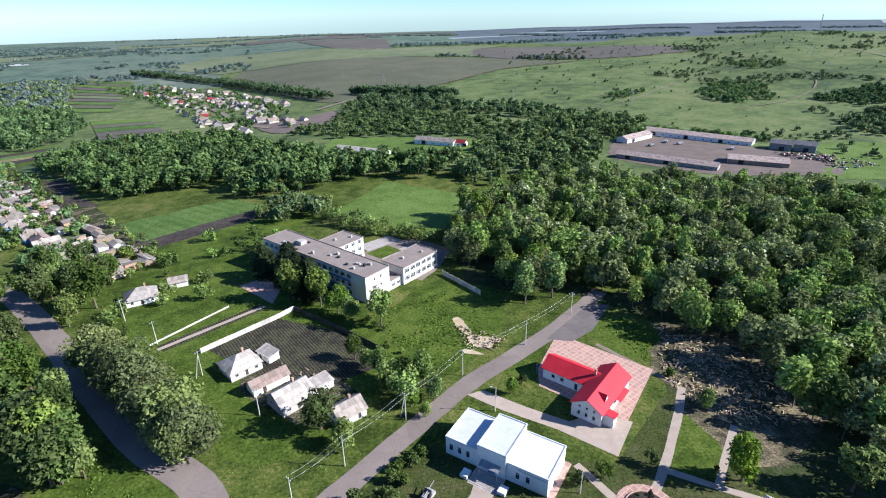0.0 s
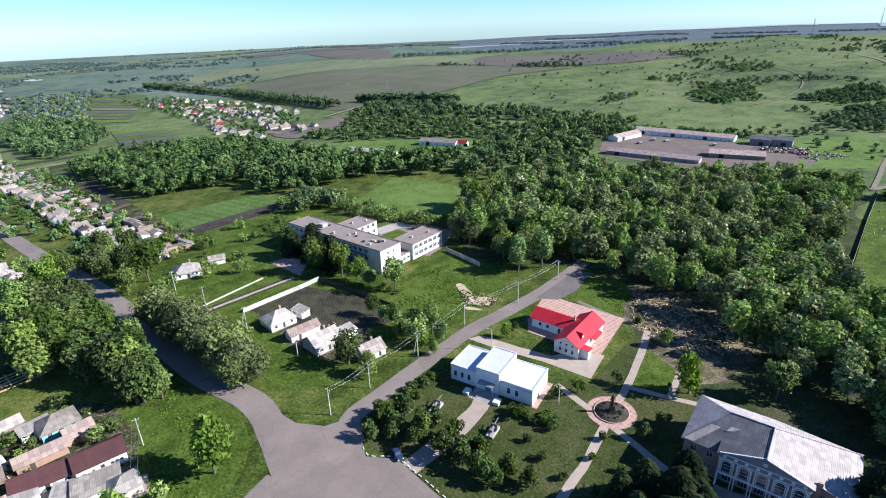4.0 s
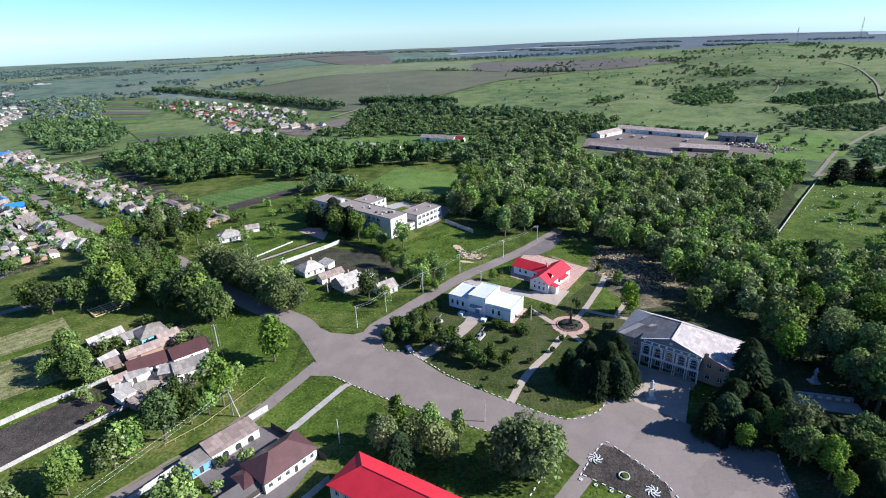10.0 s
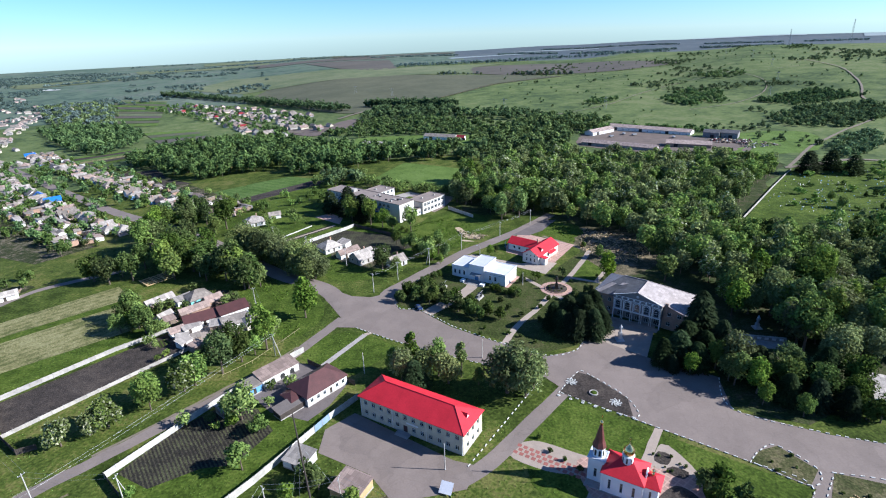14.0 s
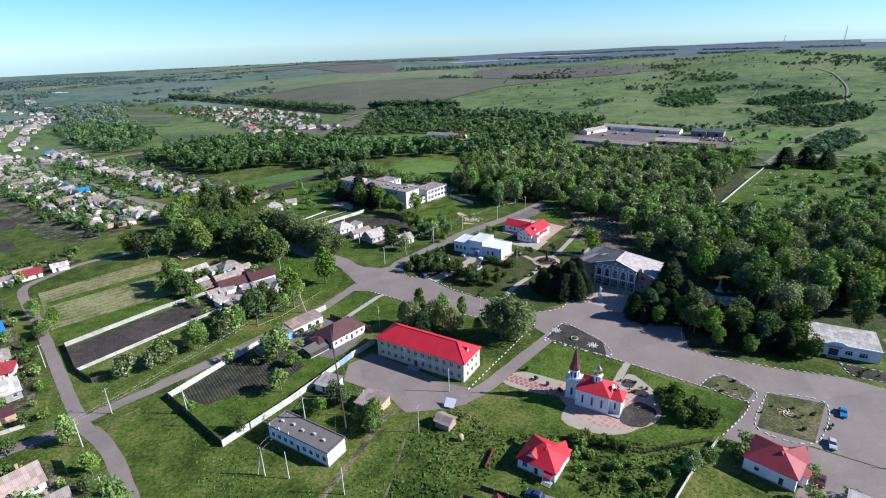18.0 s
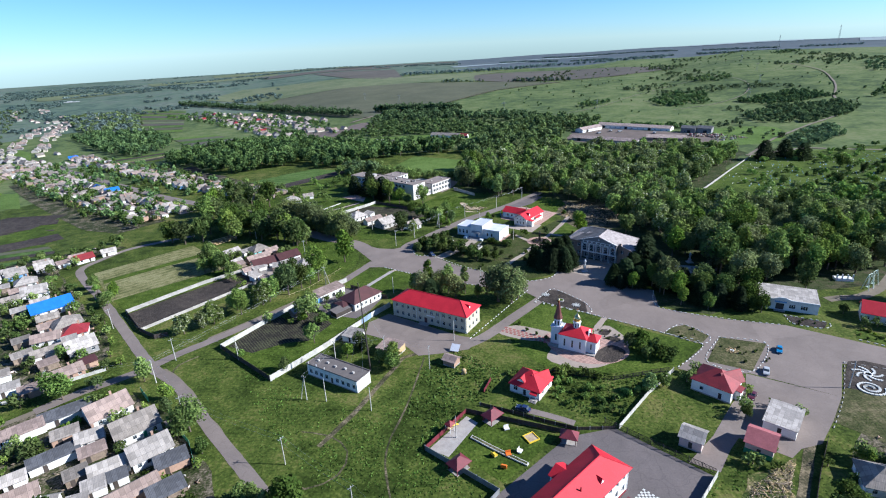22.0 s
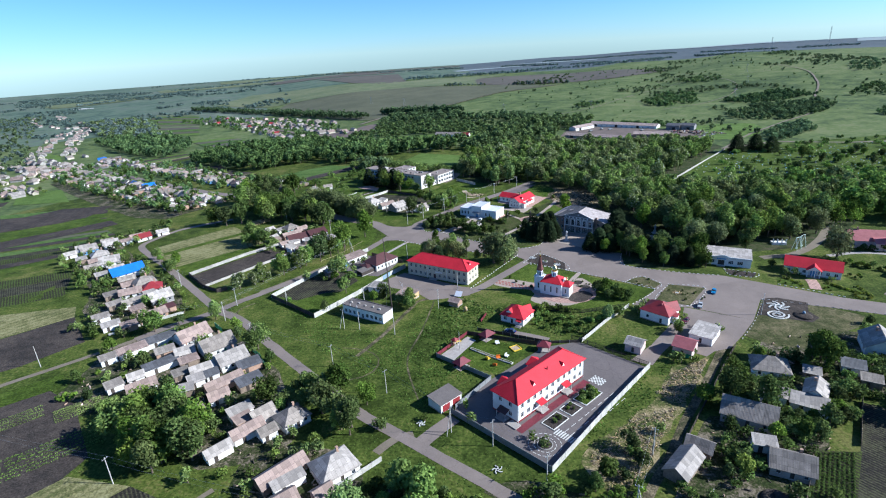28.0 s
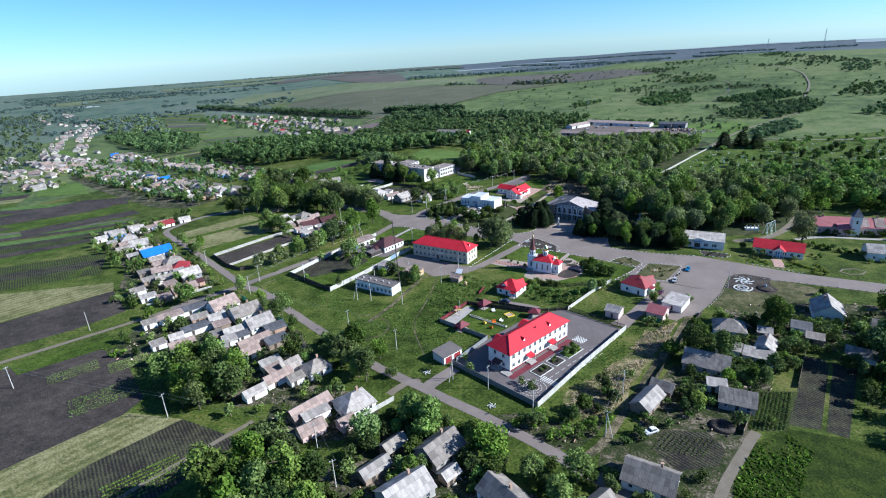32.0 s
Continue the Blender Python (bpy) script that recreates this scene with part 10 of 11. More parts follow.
wood("middle_woodland", scatter([(-116, 612), (-112, 706), (-56, 785), (-6, 765), (9, 655), (74, 620), (124, 567), (110, 522), (38, 560), (-56, 596)], 9.5, 7, 0.85),
     [LEAF_VALE, LEAF_VALE_DARK, LEAF_VALE_DARK], 7.5, 4.4, 170, 1.0, "dark tree belt below the steppe", 41, uneven=0.4)
wood("young_woodland", scatter([(-113, 602), (-55, 588), (37, 549), (75, 483), (50, 446), (6, 452), (-44, 464), (-94, 464), (-150, 500), (-120, 529)], 8.0, 17, 0.85),
     [LEAF_VALE, LEAF_VALE, LEAF_VALE_DARK], 5.0, 3.6, 130, 0.85, "light green young woodland", 42, uneven=0.45)
wood("middle_woodland", scatter([(-11, 349), (22, 396), (62, 462), (97, 518), (123, 533), (166, 521), (183, 490), (160, 452), (128, 424), (112, 375), (100, 330), (77, 322), (43, 333), (25, 300), (5, 312)], 8.6, 18, 0.84),
     VALE, 10, 4.8, 170, 1.05, "mixed green woodland beside the farm", 43, uneven=0.42)
wood("west_woodland", scatter([(-729, 870), (-601, 783), (-562, 800), (-693, 1036), (-829, 1200), (-940, 1200), (-942, 1142)], 12, 8, 0.85), [LEAF_HAZE, LEAF_VALE], 8, 5.5, 80, 1.7, "dark wooded slope across the valley", 51, uneven=0.4)
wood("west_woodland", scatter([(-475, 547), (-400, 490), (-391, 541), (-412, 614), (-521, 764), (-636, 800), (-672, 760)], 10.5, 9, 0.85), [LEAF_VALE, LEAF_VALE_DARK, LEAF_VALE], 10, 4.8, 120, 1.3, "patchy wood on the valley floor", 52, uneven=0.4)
wood("valley_trees", scatter([(-470, 160), (-450, 250), (-560, 420), (-640, 560), (-900, 900), (-1300, 1500), (-1700, 1500), (-1500, 900), (-900, 300)], 15, 10, 0.55), [LEAF_VALE, LEAF_HAZE, LEAF_VALE_DARK], 6.5, 4.6, 48, 1.5, "scattered trees between the valley houses", 53)
belt = [(x + dx, y + dy) for (x0, y0), (x1, y1) in (((-730, 1300), (-435, 1063)), ((-435, 1063), (-155, 722)), ((-130, 775), (10, 690))) for k in range(60) for dx, dy in ((0, 0), (8, 9))
        for x, y in ((x0 + (x1 - x0) * k / 60, y0 + (y1 - y0) * k / 60),)]
wood("shelter_belt", belt, [LEAF_VALE_DARK], 11, 4.6, 80, 1.4, "long dark shelter belt along a field", 61)
# thickets and lone bushes over the steppe hill
sg = np.random.default_rng(12)
bx, by = sg.uniform(60, 900, 9000), sg.uniform(330, 1500, 9000)
az = np.degrees(np.arctan2(bx, by))
dens = np.array([noise.noise((x * 0.011, y * 0.011, 5.5)) + 0.6 * noise.noise((x * 0.04, y * 0.04, 2.2)) for x, y in zip(bx, by)])
ok = (az > 8) & (dens > np.where(az > 27, 0.42, np.where(az > 21, 0.52, 0.66))) & ~inside([(110, 300), (110, 470), (260, 470), (300, 300)], bx, by)
lone = (az > 6) & (dens <= 0.4) & (sg.uniform(0, 1, 9000) < 0.055) & (by > 450)
THICKET = [LEAF_VALE_DARK, LEAF_VALE, LEAF_VALE_DARK]
wood("steppe_thicket", list(zip(bx[ok].tolist(), by[ok].tolist()))[:1900], THICKET, 3.6, 3.0, 46, 0.9, "dark thickets scattered over the steppe hill", 71, uneven=0.5)
for k, (ring, gap, keep) in enumerate((([(400, 600), (460, 640), (523, 664), (540, 600), (470, 560), (420, 548)], 6.0, 0.8), ([(339, 470), (420, 528), (505, 545), (500, 492), (449, 442), (385, 408), (345, 417)], 6.0, 0.8),
                                       ([(304, 672), (372, 757), (410, 713), (374, 612), (306, 584)], 6.5, 0.6), ([(314, 330), (356, 372), (384, 380), (380, 340), (351, 319), (304, 284)], 5.5, 0.8), ([(468, 952), (540, 900), (500, 819), (450, 860)], 7.5, 0.5),
                                       ([(720, 800), (790, 900), (860, 930), (769, 780)], 8, 0.6), ([(840, 1310), (930, 1370), (940, 1330), (870, 1270)], 8, 0.7), ([(130, 432), (176, 474), (262, 428), (256, 414), (176, 458), (142, 428)], 4.6, 0.6),
                                       ([(196, 680), (236, 720), (250, 690), (212, 650)], 6, 0.6), ([(560, 560), (640, 640), (700, 640), (640, 540)], 8, 0.5), ([(470, 400), (560, 470), (620, 430), (520, 360)], 7, 0.55))):
    wood("steppe_thicket", scatter(ring, gap, 60 + k, keep), THICKET, 4.6, 3.2, 80, 0.85, "dense dark thicket on the steppe hill", 160 + k, uneven=0.5)
wood("lone_bushes", list(zip(bx[lone].tolist(), by[lone].tolist())), [LEAF_VALE_DARK, LEAF_VALE], 2.4, 1.7, 40, 0.7, "lone bushes dotted over the steppe", 72, uneven=0.7)
row = [(151 + 2.4 * k + sg.uniform(-6, 6), 1235 - 0.8 * k + sg.uniform(-12, 12)) for k in range(62)] + [(-20 + 4.3 * k, 1340 - 2.2 * k + sg.uniform(-14, 14)) for k in range(26)]
wood("hedge_rows", row, [LEAF_VALE_DARK, LEAF_HAZE], 6.5, 3.2, 50, 1.2, "uneven row of dark trees across the hill", 73, uneven=0.6)
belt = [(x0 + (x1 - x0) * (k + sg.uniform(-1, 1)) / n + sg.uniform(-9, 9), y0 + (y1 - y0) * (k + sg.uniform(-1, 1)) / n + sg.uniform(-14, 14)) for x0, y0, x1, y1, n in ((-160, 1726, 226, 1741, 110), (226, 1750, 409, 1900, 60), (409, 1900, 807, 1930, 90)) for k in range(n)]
wood("field_belt", belt, [LEAF_HAZE], 8, 5.0, 50, 1.6, "dark tree belt along the crest of the slope", 77, uneven=0.5)
far_pts = []
for a0, a1, r0, n in ((-38, -24, 2600, 90), (-24, -8, 3450, 120), (-38, -16, 3300, 120), (-8, 6, 2750, 90), (4, 34, 2500, 240), (10, 40, 3300, 220), (-30, -10, 4250, 120)):
    for k in range(n):
        a = radians(a0 + (a1 - a0) * (k + sg.uniform(-1, 1)) / n)
        if noise.noise((math.degrees(a) * 0.35, r0 * 0.01, 0.0)) < -0.12:
            continue
        r = r0 * (1 + 0.03 * math.sin(a * 19 + r0)) + sg.uniform(-25, 25)
        far_pts.append((r * math.sin(a), r * math.cos(a)))
vx, vy = sg.uniform(-2400, -150, 16000), sg.uniform(500, 3000, 16000)
va, vr = np.degrees(np.arctan2(vx, vy)), np.hypot(vx, vy)
vd = np.array([noise.noise((x * 0.0045, y * 0.0045, 7.7)) + 0.5 * noise.noise((x * 0.015, y * 0.015, 1.2)) for x, y in zip(vx, vy)])
ok = (va < -19) & (va > -46) & (vr > 1250) & (vd > 0.2)
wood("valley_thickets", list(zip(vx[ok].tolist(), vy[ok].tolist()))[:1500], [LEAF_HAZE], 5, 6.0, 40, 2.0, "haze-tinted tree clumps over the far side of the valley", 78)
wood("far_tree_lines", far_pts, [LEAF_HAZE], 6, 10, 30, 3.2, "soft haze-tinted tree lines along distant fields", 74)

# ---------------------------------------------------------------- village trees
# row of willows along the street
for x, y in ((-99, 133), (-92, 128), (-85, 122), (-78, 117), (-71, 111), (-64, 105), (-58, 99)):
    tree("willow", x - 0.5, y - 2.5, 1.6, "willows along the street")
    tree("willow", x - 3.5, y - 4.5, 1.25, "willows along the street")
for x, y, k, s in ((-54.2, 61.6, "round", 1.3), (-86, 87, "dark", 1.0), (-80, 89, "round", 0.9), (-124, 166, "dark", 1.1), (-146, 170, "dark", 1.05), (-105, 106, "bright", 0.8), (-125.2, 153, "bright", 1.0), (-129, 163, "bright", 0.9), 
                   (-160, 193, "dark", 1.0), (-133, 185, "dark", 1.0), (-150, 180, "round", 1.0), (-54, 170, "tall", 0.95), (-43, 165, "tall", 0.85), (-36, 160, "round", 0.9), (-20, 151, "tall", 0.8), (-30, 156, "round", 0.85), (-48, 172, "fir", 0.9), (-70, 190, "fir", 0.9), (-58, 183, "fir", 1.0),
                   (66, 87, "bright", 1.0), (-10, 115, "round", 0.9), (-14, 122, "round", 0.8), (-5, 120, "tall", 0.7), (-30, 104, "dark", 0.8), (-23, 98, "bright", 0.75),
                   (-100, 103, "bright", 0.9), (-120, 64, "round", 0.9), (-114, 56, "round", 0.75),
                   (21, 12, "silver", 1.15), (16, 14, "silver", 1.1), (24, 16, "silver", 0.95), (-15, 21, "silver", 0.8), (-12, 25, "poplar", 1.0), (-8, 21, "silver", 0.8), (-4, 23, "tall", 0.7), (-1, 19, "silver", 0.75), (3, 22, "poplar", 0.9), (-18, 25, "round", 0.7), (8, 18, "round", 0.5), (-11, 18, "fir", 0.65), (-62, 40, "tall", 0.9), (-68, 33, "dark", 0.9), (-65, 37, "round", 0.8), (-72, 27, "dark", 0.95), (-78, 21, "round", 0.95), (-80, 18, "bloom", 0.95), (-86, 10, "bright", 0.9), (-89, 14, "round", 0.8), (-94, 3, "bloom", 0.95), (-97, 0, "bloom", 0.75), (-102.5, -4, "bloom", 0.95)):
    tree(k, x, y, s * 1.42)
for x, y, s in ((46, 47, 0.9), (41, 51, 0.9), (50, 52, 0.9), (43, 43, 0.8), (36, 50, 0.6), (48, 43, 0.8), (38, 46, 0.7), (70, 27, 0.8), (75, 33, 0.85), (81, 38, 1.05), (74, 23, 0.7), (85, 46, 1.0), (85, 31, 0.8), (65, 26, 0.6)):
    tree("fir", x, y, s * 1.3, "spruces by the culture house")
for x, y, s in ((79, 29, 0.75), (80, 23, 0.65), (40, 44, 0.6), (52, 47, 0.7), (86, 24, 0.7), (67, 23, 0.45), (71, 20, 0.45), (81, 17, 0.6), (86, 11, 0.65), (92, 7, 0.6), (98, 4, 0.6), (104, 1, 0.6), (88, 17, 0.75), (95, 12, 0.75), (102, 8, 0.75), (108, 5, 0.7), (85, 6, 0.45), (93, 1, 0.45), (112, 10, 0.8), (106, 14, 0.85), (98, 18, 0.8), (92, 22, 0.7)):
    tree(("fir", "tall", "dark")[(int(x) + int(y)) % 3], x, y, s * 1.3, "park trees")
tree("bright", 107.5, 67, 1.9, "park trees"), tree("tall", 88, 84, 1.25, "park trees")
PARK_WOOD = [(83, 22), (80, 14), (90, 6), (99, 3), (107, 10), (112, 18), (126, 24), (146, 19), (172, 27), (186, 30), (150, 44), (120, 58), (104, 60), (98, 54), (88, 52), (86, 36)]
GLADE = [(138, 2), (138, 17), (149, 27), (166, 27), (176, 37), (196, 40), (228, 30), (232, 2), (186, -4), (165, 2)]
for k, (x, y) in enumerate(scatter(PARK_WOOD, 6.6, 77)):
    if 87 < x < 110 and 21 < y < 52 or y < 14 or inside(GLADE, x, y):
        continue
    low = 0.72 if y < 20 and x < 112 else 1.0
    tree(("silver", "tall", "silver", "silver", "tall", "round")[k % 6], x, y, low * (1.3 + 0.2 * math.sin(k * 2.3)), "park trees")
# park trees and clipped shrubs before the white building
for x, y, z in ((17, 80.5, 1.0), (19, 79.2, 1.1), (21, 78, 0.9), (24.5, 76.4, 1.1), (27, 75, 1.1), (25.6, 73.6, 0.9), (-4, 95, 1.1), (-6.5, 92.8, 1.2), (-9.5, 90, 1.2), (-11, 87.4, 1.1), (-8, 86.6, 0.9), (-16.9, 81, 1.6), (-15.2, 78.4, 1.5), (-17.4, 77.4, 1.5), (-14, 72.4, 1.4), (-6.1, 72, 1.5), (-7.8, 74.6, 1.2), (3.6, 68.6, 1.4), (6.4, 66.8, 1.4), (9, 66.4, 1.3)):
    tree("bush", x, y, z * 1.15, "park shrubs")
for x, y, z in ((-16, 77, 1.5), (-11, 80, 1.7), (-13, 74, 1.4), (-6, 73, 1.7), (-8, 69, 1.4), (-1, 67, 1.6), (3, 63, 1.7), (7, 60, 1.5), (10, 57, 1.3), (-3, 76, 1.2), (2, 71, 1.3), (8, 66, 1.2), (14, 60, 1.4), (18, 56, 1.3), (-19, 72, 1.2)):
    tree("fruit_dark", x, y, z, "park trees by the path")
for x, y in ((18, 78), (22, 76), (26, 79), (30, 86), (36, 88), (38, 70), (34, 64), (40, 60), (32, 54), (26, 58), (48, 70), (54, 74), (55, 64), (48, 92), (22, 64), (20, 70)):
    tree("bush" if int(x) % 3 else "fruit_dark", x, y, 0.95, "park shrubs")
for x, y in ((20, 46), (24, 44), (12, 50), (28, 40), (10, 46), (50, 86), (62, 90)):
    tree("bush", x, y, 0.6, "park shrubs")
for x, y, k, z in ((-22, 129, "round", 0.8), (-18, 125, "tall", 0.75), (-15, 117, "round", 0.8), (-8, 112, "round", 0.85), (-4, 108, "bright", 0.6), (-11, 122, "dark", 0.8), (-2, 115, "round", 0.8), (-26, 133, "dark", 0.75), (-7, 127, "round", 0.6)):
    tree(k, x, y, z, "lane-side trees")
tree("round", 19, 117, 0.6), tree("bush", 23, 122, 1.0), tree("bush", 64, 124, 1.2), tree("round", 68, 110, 0.7)
for k, (x, y) in enumerate(scatter([(-62, 76), (-78, 94), (-100, 112), (-128, 136), (-160, 168), (-172, 158), (-150, 128), (-160, 100), (-150, 88), (-128, 98), (-108, 92), (-84, 80), (-70, 68)], 8.6, 33, 0.92)):
    if inside([(-94, 60), (-90, 82), (-70, 94), (-50, 78), (-46, 62), (-62, 58)], x, y):
        continue
    tree(("dark", "round", "dark", "tall", "bright")[k % 5 if k % 3 else 0], x, y, 1.42 + 0.2 * math.sin(k), "street-side trees")
for k, (x, y) in enumerate(scatter([(-185, 195), (-150, 215), (-120, 205), (-128, 180), (-160, 172)], 9.5, 34, 0.6)):
    tree(("dark", "round")[k % 2], x, y, 1.1, "street-side trees")
# gardens and yards
YARDS = [([(66, -118), (70, -112), (84, -98), (92, -90), (104, -92), (108, -98), (98, -112), (86, -114), (72, -121)], 3.0, 0.7, ("bush", "bush"), 1.2), ([(10, -130), (20, -126), (32, -132), (42, -126), (36, -136), (22, -139)], 3.0, 0.75, ("bush", "bush"), 1.25), ([(36, -142), (46, -133), (54, -122), (62, -112), (68, -110), (66, -130), (52, -133), (44, -140)], 3.4, 0.55, ("bush", "bush"), 1.0),
         ([(24, -144), (44, -152), (60, -152), (52, -172), (14, -172), (10, -150)], 4.0, 0.5, ("bush", "bush"), 1.2), ([(60, -130), (66, -110), (86, -87), (101, -75), (112, -76), (150, -82), (196, -95), (190, -122), (130, -106), (106, -98), (88, -118)], 2.8, 0.9, ("bush", "bush"), 1.2), ([(-132, -60), (-108, -46), (-78, -64), (-66, -84), (-52, -104), (-62, -116), (-96, -92), (-130, -90)], 3.6, 0.4, ("bush", "bush"), 0.85),
         ([(-222, 58), (-206, 84), (-190, 90), (-204, 62), (-180, 40), (-140, 0), (-124, -22), (-140, -42), (-170, -6)], 3.8, 0.4, ("bush", "bush"), 0.9), ([(-34, -138), (-20, -128), (-4, -140), (14, -160), (-40, -170)], 3.2, 0.75, ("bush", "bush"), 0.9),
         ([(104, -74), (118, -74), (122, -82), (150, -96), (124, -100)], 5.5, 0.6, ("fruit_dark", "bush", "dark"), 0.8), ([(128, -104), (150, -98), (196, -116), (190, -160), (140, -150), (112, -140)], 5.8, 0.75, ("dark", "fruit_dark", "fruit"), 0.9), 
         ([(-122, -60), (-100, -62), (-96, -84), (-120, -92)], 6.5, 0.55, ("fruit_dark", "round", "fruit"), 0.95), ([(-90, -44), (-78, -54), (-70, -62), (-78, -60), (-88, -50)], 4.5, 0.6, ("fruit_dark", "round"), 0.9),
         ([(-62, 50), (-56, 44), (-76, 30), (-84, 38)], 5.0, 0.5, ("round", "dark", "bloom"), 0.95),
         ([(-132, 70), (-106, 58), (-100, 50), (-112, 46), (-122, 52)], 6.0, 0.7, ("round", "dark"), 0.8), ([(-62, 128), (-40, 145), (-30, 130), (-44, 118)], 8.0, 0.5, ("fruit", "fruit_dark"), 1.0),
         ([(-100, 200), (-60, 225), (-85, 240), (-150, 220), (-140, 195)], 7.0, 0.22, ("fruit", "round", "fruit_dark"), 1.0), ([(-125, 160), (-80, 190), (-72, 160), (-100, 145)], 9.0, 0.35, ("fruit", "bush"), 1.0),
         ([(-74, -18), (-48, 0), (-40, -6), (-58, -32)], 8.0, 0.12, ("fruit", "round"), 0.9), ([(-46, 2), (-58, 14), (-66, 6), (-58, -6)], 6.0, 0.3, ("fruit", "round"), 1.0),
         ([(-215, 30), (-205, 66), (-150, 20), (-125, -18), (-140, -34), (-190, 10)], 6.5, 0.55, ("fruit", "fruit_dark", "round"), 0.9), ([(-170, 46), (-160, 30), (-146, 18), (-142, 22), (-158, 40), (-170, 54)], 5.5, 0.6, ("round", "fruit"), 0.7),
         ([(-150, -44), (-118, -38), (-98, -30), (-70, -60), (-58, -76), (-66, -96), (-90, -104), (-130, -92)], 8.5, 0.45, ("fruit", "fruit_dark", "round"), 0.95),
         ([(-106, -98), (-96, -96), (-80, -100), (-72, -112), (-84, -122), (-100, -112)], 6.0, 0.95, ("bright", "round", "dark", "round"), 0.95), ([(-104, -92), (-88, -90), (-74, -108), (-70, -116), (-80, -120), (-92, -112)], 5.2, 0.95, ("round", "dark", "round", "tall"), 0.85), ([(-98, -100), (-80, -98), (-72, -114), (-84, -118)], 6.5, 0.9, ("tall", "round", "dark"), 0.95),
         ([(-62, -84), (-44, -80), (-24, -98), (-24, -110), (-42, -112), (-58, -104)], 5.5, 0.75, ("fruit", "round", "dark"), 0.8), ([(-54, -141), (-66, -144), (-60, -168), (-34, -170), (-34, -150)], 5.6, 0.9, ("dark", "round", "tall"), 0.9),
         ([(-30, -134), (-20, -124), (-8, -128), (4, -140), (14, -146), (2, -152), (-10, -148), (-24, -150)], 4.0, 0.95, ("fruit", "fruit_dark", "round", "fruit_dark"), 0.9),
         ([(16, -132), (32, -134), (42, -124), (46, -112), (40, -114), (32, -124)], 3.8, 0.8, ("fruit_dark", "bush", "fruit_dark", "bush_pale"), 0.95),
         ([(18, -144), (30, -147), (36, -160), (20, -170), (8, -158)], 5.0, 0.8, ("round", "fruit_dark"), 0.8), ([(62, -122), (67, -118), (84, -112), (96, -104), (104, -106), (98, -113), (86, -117), (74, -121)], 4.4, 0.8, ("fruit_dark", "fruit"), 0.9), ([(60, -128), (64, -112), (74, -98), (92, -72), (104, -74), (124, -90), (108, -100), (100, -112), (86, -116)], 5.6, 0.6, ("fruit_dark", "dark", "fruit", "bush"), 0.85), ([(120, -64), (160, -80), (180, -120), (140, -130), (124, -108)], 6.8, 0.5, ("fruit_dark", "dark", "fruit"), 0.95),
         ([(10, -36), (26, -34), (40, -44), (56, -46), (40, -60), (30, -54), (24, -50)], 3.6, 0.75, ("bush", "bush_pale", "bush_pale"), 0.75),
         ([(28, -33), (40, -36.5), (46, -39), (40, -40.5), (30, -38)], 2.6, 0.95, ("bush", "bush"), 1.0), ([(-30, -24), (-22, -26), (-20, -34), (-28, -30)], 3.0, 0.9, ("round", "fruit"), 0.75), ([(-40, -16), (-30, -14), (-30, -24), (-38, -24)], 3.5, 0.8, ("fruit", "fruit_dark"), 1.0),
         ([(-30, 152), (-6, 128), (-2, 134), (-24, 158)], 4.0, 0.4, ("bush", "bush_pale"), 1.0), ([(-60, 246), (-42, 236), (0, 214), (4, 222), (-40, 246), (-60, 262)], 4.5, 0.9, ("bush", "fruit_dark"), 1.2), ([(-105, 262), (-60, 280), (-58, 258), (-86, 250)], 6.0, 0.3, ("round", "dark"), 0.85),
         ([(121, -104), (128, -108), (108, -136), (103, -132)], 4.4, 0.8, ("bush", "fruit_dark", "fruit"), 0.9), ([(104, -92), (120, -96), (118, -86), (108, -84)], 4.0, 0.6, ("fruit", "bush"), 0.9), ([(-220, 62), (-180, 100), (-200, 110), (-240, 70)], 7, 0.5, ("fruit", "round"), 0.8), ([(150, -60), (220, -92), (230, -120), (170, -130)], 7.5, 0.5, ("fruit_dark", "round"), 0.9),
         ([(104, 4), (112, 8), (112, -4), (106, -6)], 3.2, 0.8, ("fruit_dark", "dark"), 0.6), ([(196, 42), (250, 36), (260, 60), (190, 70)], 8.0, 0.8, ("dark", "tall"), 1.0), ([(-170, 168), (-120, 205), (-135, 215), (-185, 180)], 7.5, 0.5, ("round", "dark"), 0.85)]
HOUSE_SPOTS = [(o.matrix_basis.translation.x, o.matrix_basis.translation.y) for o in scene.objects if o.parent is None and o.get("category") in ("house", "shed", "building", "kiosk")]
hx, hy = np.array([p[0] for p in HOUSE_SPOTS]), np.array([p[1] for p in HOUSE_SPOTS])
